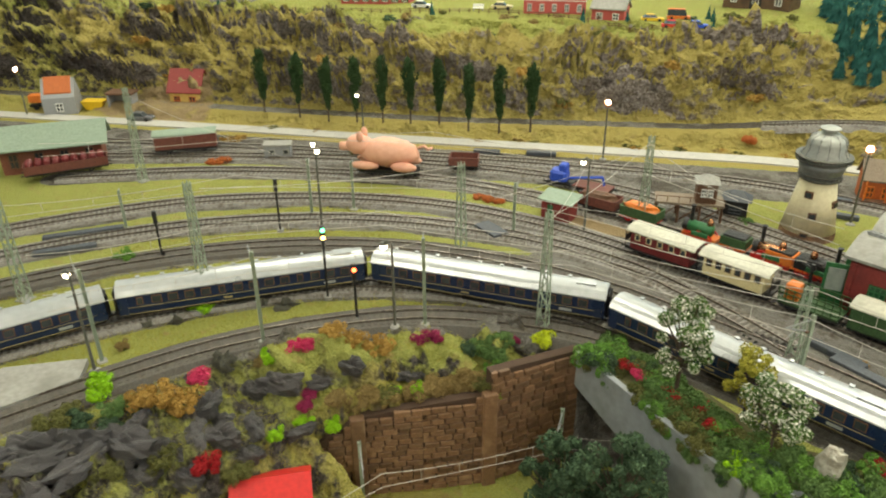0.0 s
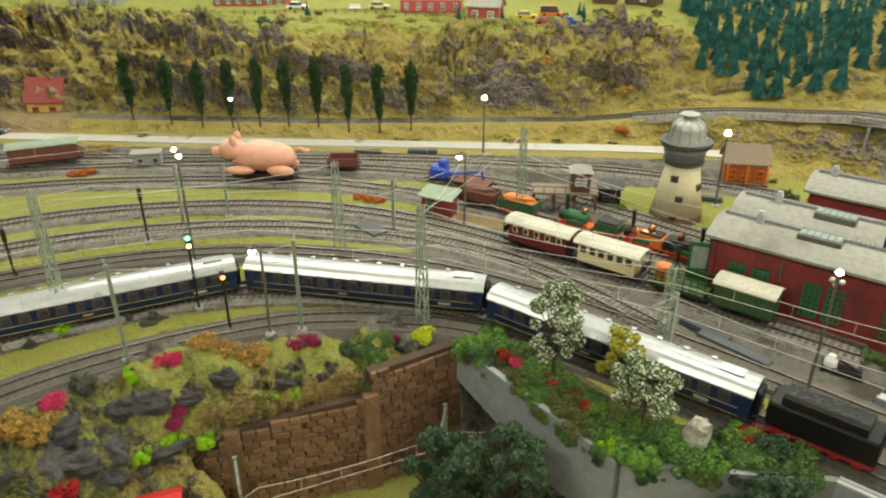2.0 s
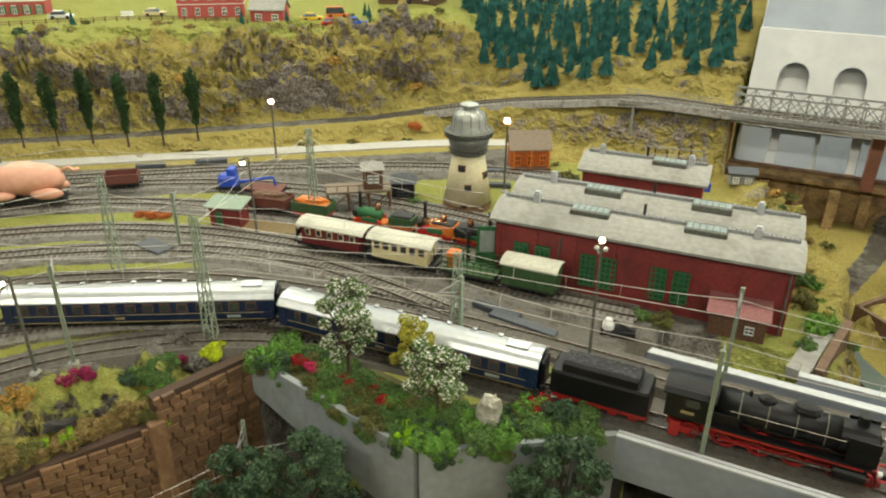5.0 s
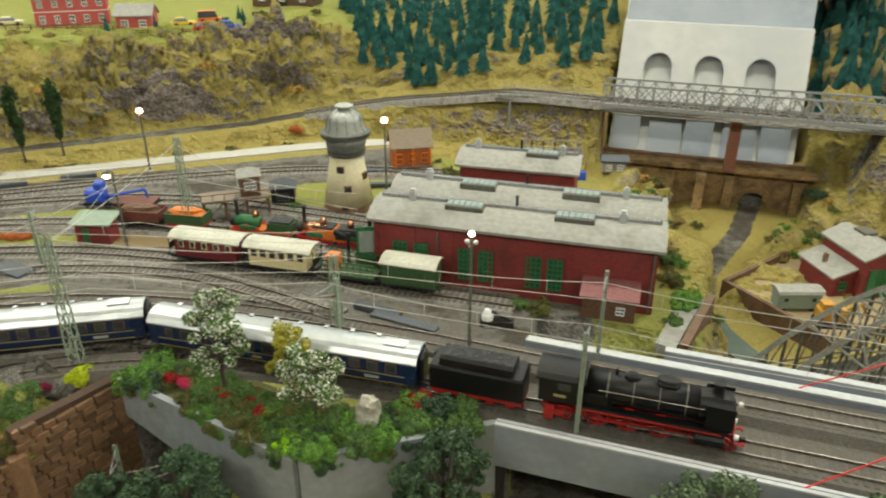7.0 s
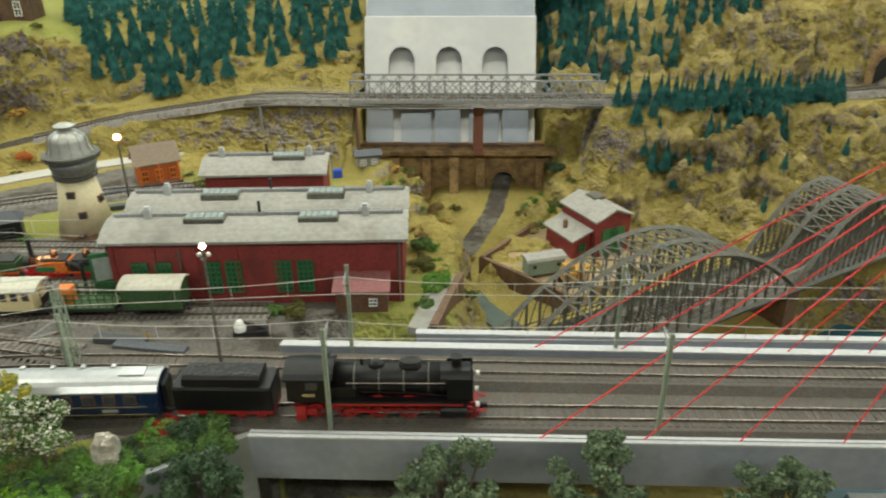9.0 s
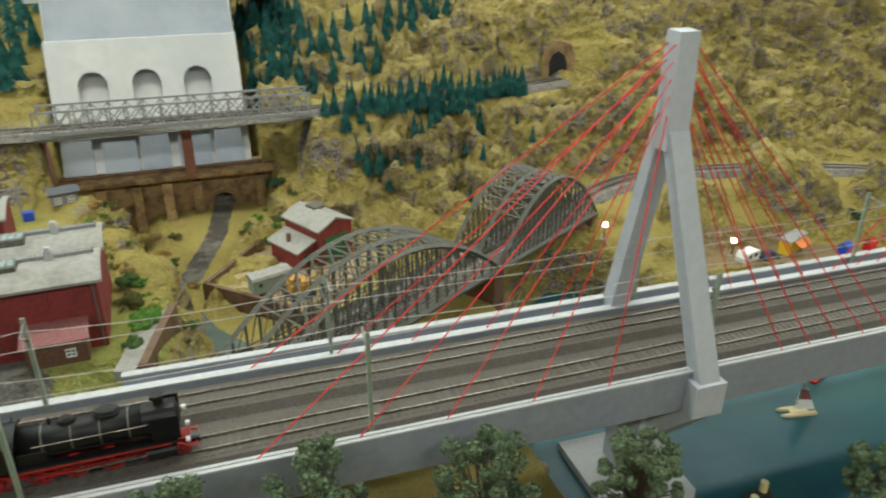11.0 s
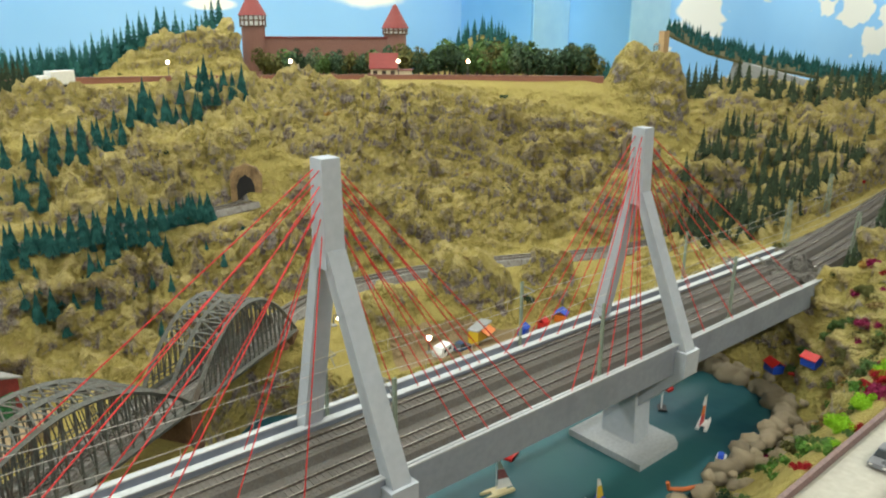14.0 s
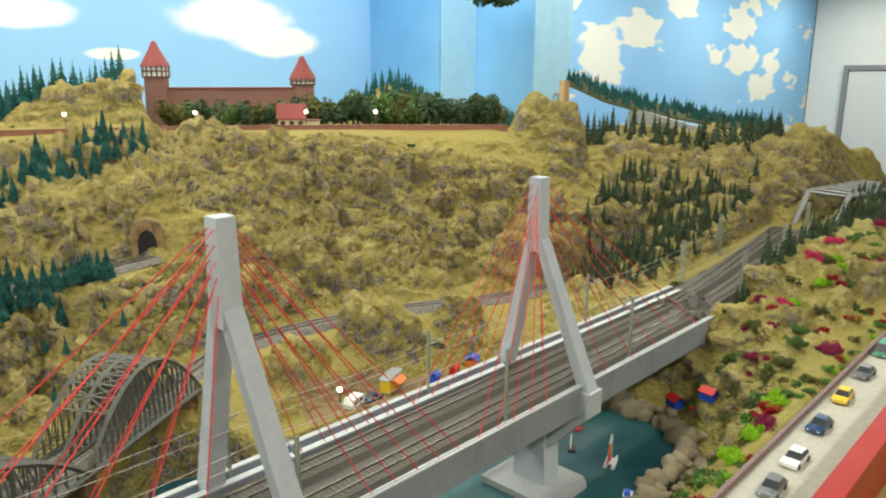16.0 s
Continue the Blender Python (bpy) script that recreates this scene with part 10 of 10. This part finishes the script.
paddle = thing("paddle_steamer", "black steamer model with cream funnels", "boat", pose(0.690, 0.485, -0.165, 0, 0, 30))
part("hull", Geo().blob((0, 0, 0.005), (0.034, 0.014, 0.010), 14, 6), M["black"], paddle)
for x in (-0.012, 0.016):
    part("funnel", Geo().cyl((x, 0, 0.012), (x, 0, 0.026), 0.004, n=12), M["ivory"], paddle)
single("driftwood", Geo().tube([(0, 0, 0.0), (0.03, 0.006, 0.002), (0.05, 0.004, 0.004), (0.052, 0.004, 0.014)], 0.003, 6), M["wood_orange"], "brown driftwood log at the lake edge", "log", m=pose(1.06, 0.432, -0.160, 0, 0, 150))

M["boulder"] = surf("tan_boulder", (0.40, 0.32, 0.23), (0.24, 0.18, 0.12), 45, 0.85, 0.7, dirt=(0.30, 0.27, 0.15), dirt_at=0.56, rand=0.2)
M["rock_dark"] = surf("dark_slate_rock", (0.12, 0.118, 0.12), (0.045, 0.045, 0.05), 60, 0.8, 1.0, dirt=(0.17, 0.16, 0.07), dirt_at=0.54, rand=0.25)
boulders = [Geo().blob((0, 0, 0), (1, 0.8, 0.62), 12, 9, 0.42, 3.1 * i + 1).mesh("boulder", M["boulder"], True) for i in range(4)]
darks = [Geo().blob((0, 0, 0), (1, 0.75, 0.6), 11, 8, 1.0, 2.3 * i + 5).mesh("rock", M["rock_dark"], False) for i in range(4)]


def rock(x, y, r, kind="boulder", z=None, label="rounded tan boulder on the lake shore"):
    ob = new("boulder", random.choice(boulders if kind == "boulder" else darks))
    z = ground(x, y) if z is None else z
    ob.matrix_basis = Matrix.LocRotScale((x, y, z + r * 0.15), Euler((random.uniform(-0.3, 0.3), random.uniform(-0.3, 0.3), random.uniform(0, 6.28))), (r, r, r))
    return tagged(ob, label, "rock", "rocks")


random.seed(9)
shore = curve([(0.74, 0.425), (0.9, 0.425), (1.05, 0.432), (1.2, 0.44), (1.325, 0.450), (1.378, 0.51), (1.39, 0.583), (1.38, 0.66), (1.30, 0.755)], 0.021)
for x, y in shore:
    rock(x + random.uniform(-0.008, 0.008), y + random.uniform(-0.012, 0.006), random.uniform(0.011, 0.019) * (1.45 if x > 1.3 else 1.0), z=-0.160)
    if random.random() < 0.6:
        rock(x + random.uniform(-0.015, 0.03), y - random.uniform(0.012, 0.03), random.uniform(0.006, 0.013), z=-0.150)
for _ in range(26):
    x = random.uniform(0.86, 1.36)
    rock(x, 0.425 - random.uniform(0.0, 0.055), random.uniform(0.006, 0.014), label="tan boulder on the lake bank")
for x, y in curve([(0.50, 0.60), (0.51, 0.74), (0.57, 0.86), (0.70, 0.90), (0.85, 0.86), (1.1, 0.80)], 0.034):
    rock(x + random.uniform(-0.01, 0.01), y + random.uniform(-0.01, 0.01), random.uniform(0.006, 0.014), z=-0.160)
M["slate_rock"] = surf("glossy_dark_slate", (0.085, 0.080, 0.084), (0.026, 0.024, 0.026), 70, 0.34, 0.6, dirt=(0.115, 0.108, 0.105), dirt_at=0.60, rand=0.25)


def ledge_mesh(seed, long, tall):
    """A jagged ledge: a long body broken by sharp ridges, flat on top and hollow below."""
    g = Geo()
    n, m = 22, 12
    for j in range(m + 1):
        th = math.pi * j / m
        for i in range(n):
            ph = math.tau * i / n
            d = Vector((math.sin(th) * math.cos(ph), math.sin(th) * math.sin(ph), math.cos(th)))
            q = Vector((d.x * long, d.y, d.z)) * 1.6 + Vector((seed * 3.7, seed, 1.3 * seed))
            k = 1 + 0.55 * noise.noise(q) + 0.38 * (abs(noise.noise(q * 2.3)) - 0.25) + 0.14 * noise.noise(q * 6.0)
            g.v.append((d.x * long * k, d.y * 0.62 * k, tall * (d.z if d.z < 0 else d.z ** 0.7) * k))
    for j in range(m):
        g.f += [(j * n + i, (j + 1) * n + i, (j + 1) * n + (i + 1) % n, j * n + (i + 1) % n) for i in range(n)]
    return g.mesh("slate_ledge", M["slate_rock"])


LEDGES = [ledge_mesh(i + 1.3, 1.0 + 0.35 * (i % 3), 0.55 + 0.12 * (i % 2)) for i in range(6)]
for i, (x, y, q, rz) in enumerate(((-0.552, 0.224, 0.015, 20), (-0.528, 0.242, 0.016, 35), (-0.513, 0.272, 0.013, 50), (-0.500, 0.300, 0.013, 45), (-0.470, 0.352, 0.010, 60), (-0.548, 0.168, 0.014, 100), (-0.532, 0.184, 0.015, 15), (-0.512, 0.200, 0.015, -10), (-0.522, 0.152, 0.014, -25), (-0.505, 0.168, 0.015, 40), (-0.528, 0.126, 0.018, 10), (-0.545, 0.098, 0.021, 30), (-0.515, 0.098, 0.016, 80), (-0.562, 0.062, 0.020, 60), (-0.535, 0.060, 0.018, 110), (-0.583, 0.036, 0.020, 40), (-0.553, 0.036, 0.020, 95), (-0.525, 0.022, 0.020, 20), (-0.492, 0.182, 0.013, 70), (-0.545, 0.004, 0.020, 50), (-0.575, -0.006, 0.020, 80), (-0.498, 0.128, 0.015, 30), (-0.488, 0.236, 0.010, 75), (-0.560, 0.118, 0.013, 120), (-0.578, 0.176, 0.009, 0))):
    ob = new("slate_ledge", LEDGES[i % 6])
    ob.matrix_basis = Matrix.LocRotScale((x, y, ground(x, y) + q * 0.10), Euler((random.uniform(-0.25, 0.25), random.uniform(-0.2, 0.2), math.radians(rz))), (q, q, q * random.uniform(0.8, 1.2)))
    tagged(ob, "jagged glossy dark slate ledge on the mossy bank", "rock", "slate ledges")
for x, y, q in ((-0.585, 0.212, 0.014), (-0.64, 0.315, 0.010), (-0.665, 0.300, 0.008), (-0.69, 0.21, 0.008), (-0.705, 0.185, 0.007)):
    rock(x, y, q, "dark", None, "grey slate boulder on the grassy bank")
M["pale_stone"] = surf("pale_stone", (0.46, 0.44, 0.37), (0.30, 0.28, 0.23), 60, 0.85, 0.6)
single("pale_boulder", Geo().blob((0, 0, 0.014), (0.0105, 0.0085, 0.019), 14, 10, 0.35, 2.0), M["pale_stone"], "pale upright boulder in the hedge", "rock", m=pose(-0.128, 0.490, 0.002, 0, 8, 20))

# ---- odds and ends by the tracks ----
for x, y, L, rz, w in ((-0.155, 0.650, 0.075, -8, 0.012), (-0.19, 0.665, 0.055, -8, 0.010), (-0.30, 0.585, 0.05, -15, 0.016), (-0.62, 0.615, 0.045, -8, 0.024)):
    single("track_trough", Geo().box((0, 0, 0.003), (L, w, 0.006), bevel=0.001), M["slate"], "blue-black stacked trough beside the rails", "trough", m=pose(x, y, 0.001, 0, 0, rz))
for x, y, L, rz in ((-0.845, 0.83, 0.045, 38), (-0.775, 0.89, 0.05, 38), (-0.98, 0.21, 0.10, 68), (-0.945, 0.175, 0.075, 68), (-0.36, 1.05, 0.05, 25), (-0.33, 1.0, 0.05, 20)):
    single("steel_beam", Geo().box((0, 0, 0.003), (L, 0.010, 0.006), bevel=0.001), M["slate"], "dark steel beam lying on the ground", "beam", m=pose(x, y, 0.001, 0, 0, rz))
sub = thing("substation", "small grey substation with transformers and posts", "substation", pose(-0.085, 1.13, 0.0, 0, 0, 10) @ Matrix.Scale(0.7, 4))
for x in (-0.05, -0.015, 0.02):
    part("transformer", Geo().box((x, 0, 0.010), (0.016, 0.014, 0.020), bevel=0.002), M["roof_green"], sub)
    part("insulator", Geo().cyl((x, 0, 0.020), (x, 0, 0.034), 0.0014, n=6), M["wood_brown"], sub)
for x in (-0.07, 0.045):
    for y in (-0.02, 0.03):
        part("post", Geo().cyl((x, y, 0), (x, y, 0.075), 0.0014, n=6), M["steel_light"], sub)
for y in (-0.02, 0.03):
    part("beam", Geo().cyl((-0.07, y, 0.072), (0.045, y, 0.072), 0.0012, n=5), M["steel_light"], sub)
for x in (-0.055, -0.03, -0.005, 0.02):
    for y in (-0.02, 0.03):
        part("insulator", Geo().lathe([(0.0012, 0.052), (0.0026, 0.056), (0.0012, 0.060), (0.0026, 0.064), (0.001, 0.071)], 8, (x, y, 0)), M["wood_brown"], sub)
for x in (-0.03, 0.005):
    part("switch_frame", Geo().tube([(x, 0.012, 0), (x, 0.012, 0.045), (x + 0.02, 0.012, 0.045), (x + 0.02, 0.012, 0)], 0.0013, 5), M["mast_green"], sub)
part("cabinet", Geo().box((0.055, -0.012, 0.009), (0.022, 0.014, 0.018), bevel=0.001), M["blue"], sub, "faded blue switch cabinet")
house("blue_hut", "small blue-grey transformer hut", pose(0.0, 1.15, ground(0.0, 1.15), 0, 0, 15), 0.034, 0.02, 0.018, 0.004, M["stone_grey"], M["slate"], cols=2)
mach = thing("lineside_machine", "black and white lineside machine", "machine", pose(-0.075, 0.678, 0, 0, 0, 10))
part("frame", Geo().box((0.01, 0, 0.004), (0.034, 0.012, 0.006)).cyl((0.004, 0, 0.016), (0.026, 0, 0.006), 0.0016, n=5), M["black"], mach)
part("tank", Geo().lathe([(0.006, 0), (0.006, 0.012), (0.003, 0.018)], 12), M["white"], mach)
# village street fence
FENCE = curve([(-2.10, 0.414), (-1.753, 0.688), (-1.44, 0.945), (-1.141, 1.180), (-0.900, 1.275), (-0.706, 1.362), (-0.584, 1.420)], 0.022)
fe = thing("street_fence", "brown post-and-rail fence along the hill street", "fence")
for i, (x, y) in enumerate(FENCE):
    part("post", Geo().box((x, y, ground(x, y) + 0.005), (0.0016, 0.0016, 0.012)), M["wood_brown"], fe)
    if i + 1 < len(FENCE):
        x2, y2 = FENCE[i + 1]
        for dz in (0.005, 0.009):
            part("rail", Geo().cyl((x, y, ground(x, y) + dz), (x2, y2, ground(x2, y2) + dz), 0.0006, n=4), M["wood_brown"], fe)
# white path and brown wall east of the shed
PTH = curve([(0.100, 0.690, 0.0), (0.116, 0.76, -0.001), (0.130, 0.82, -0.004)], 0.02)
single("footpath", strip(Geo(), PTH, [(0.010, -0.006), (0.010, 0.003), (-0.010, 0.003), (-0.010, -0.006)]), M["roof_grey"], "pale footpath beside the shed", kind="structure")
single("garden_wall", strip(Geo(), PTH + np.array([0.017, 0, 0]), [(0.004, -0.08), (0.004, 0.008), (-0.004, 0.008), (-0.004, -0.08)]), M["brick"], "brown retaining wall beside the footpath", kind="structure")
M["canal"] = surf("murky_canal_resin", (0.085, 0.115, 0.095), (0.055, 0.08, 0.07), 14, 0.3, 0.03)
single("canal_water", Geo().prism([(0.148, 0.975), (0.165, 0.90), (0.19, 0.86), (0.225, 0.87), (0.185, 0.93), (0.165, 0.985)], -0.122, -0.106), M["canal"], "narrow canal beside the yard", kind="structure")

# ---- stones of the brown cutting wall ----
bw = thing("cutting_wall", "brown stone-block cutting wall with pilasters", "wall", kind="structure")
M["cut_stone"] = surf("brown_cut_stone", (0.19, 0.104, 0.055), (0.110, 0.058, 0.030), 190, 0.6, 0.5, dirt=(0.24, 0.15, 0.085), dirt_at=0.6, rand=0.35)
M["dark_joint"] = surf("dark_brown_joint", (0.075, 0.042, 0.025), (0.045, 0.026, 0.017), 200, 0.95, 0.4)
WIDTHS = (0.0100, 0.0122, 0.0140, 0.0162)
stone_meshes = [Geo().box((0, 0, 0), (w, 0.0046, 0.0058), bevel=0.0008).mesh("stone", M["cut_stone"]) for w in WIDTHS]
left_over, made = Geo(), 0
SEG = [((-0.366, 0.486), (-0.396, 0.391), 0.003, 0.006), ((-0.396, 0.391), (-0.432, 0.335), -0.020, -0.025), ((-0.432, 0.335), (-0.467, 0.285), -0.025, -0.033), ((-0.467, 0.285), (-0.500, 0.225), -0.036, -0.072)]
random.seed(4)
for (ax, ay), (bx, by), za, zb in SEG:
    dx, dy = bx - ax, by - ay
    d = math.hypot(dx, dy)
    ang = math.atan2(dy, dx)
    nx, ny = -dy / d, dx / d
    g = Geo().add([(ax, ay, -0.14), (bx, by, -0.14), (bx, by, zb), (ax, ay, za), (ax - nx * 0.010, ay - ny * 0.010, -0.14), (bx - nx * 0.010, by - ny * 0.010, -0.14), (bx - nx * 0.010, by - ny * 0.010, zb), (ax - nx * 0.010, ay - ny * 0.010, za)], [(0, 1, 2, 3), (5, 4, 7, 6), (3, 2, 6, 7), (4, 5, 1, 0), (4, 0, 3, 7), (1, 5, 6, 2)])
    part("mortar_bed", g, M["dark_joint"], bw)
    z = -0.133
    while z < max(za, zb):
        u = 0.0
        while u < d - 0.004:
            kind = random.randrange(4)
            wide = min(WIDTHS[kind], d - u)
            c = u + wide / 2
            if z + 0.0026 < za + (zb - za) * c / d:
                out_by = 0.0006 + random.uniform(-0.0005, 0.0009)
                x, y = ax + dx * c / d + nx * out_by, ay + dy * c / d + ny * out_by
                if made < 300 and z > -0.118 and wide == WIDTHS[kind]:
                    ob = new("stone", stone_meshes[kind])
                    ob.matrix_basis = pose(x, y, z, random.uniform(-3, 3), 0, math.degrees(ang))
                    ob.parent = bw
                    made += 1
                else:
                    left_over.box((x, y, z), (wide - 0.0004, 0.0046, 0.0058), ang)
            u += wide + 0.0011
        z += 0.0068
part("stones", left_over, M["cut_stone"], bw, kind="stuff")
for (px_, py_), z1, rz in (((-0.397, 0.389), -0.016, 65), ((-0.468, 0.283), -0.031, 60)):
    part("pilaster", Geo().box((px_ + 0.002, py_, (z1 - 0.14) / 2), (0.014, 0.010, z1 + 0.14), rz=math.radians(rz), bevel=0.001), M["cut_stone"], bw)
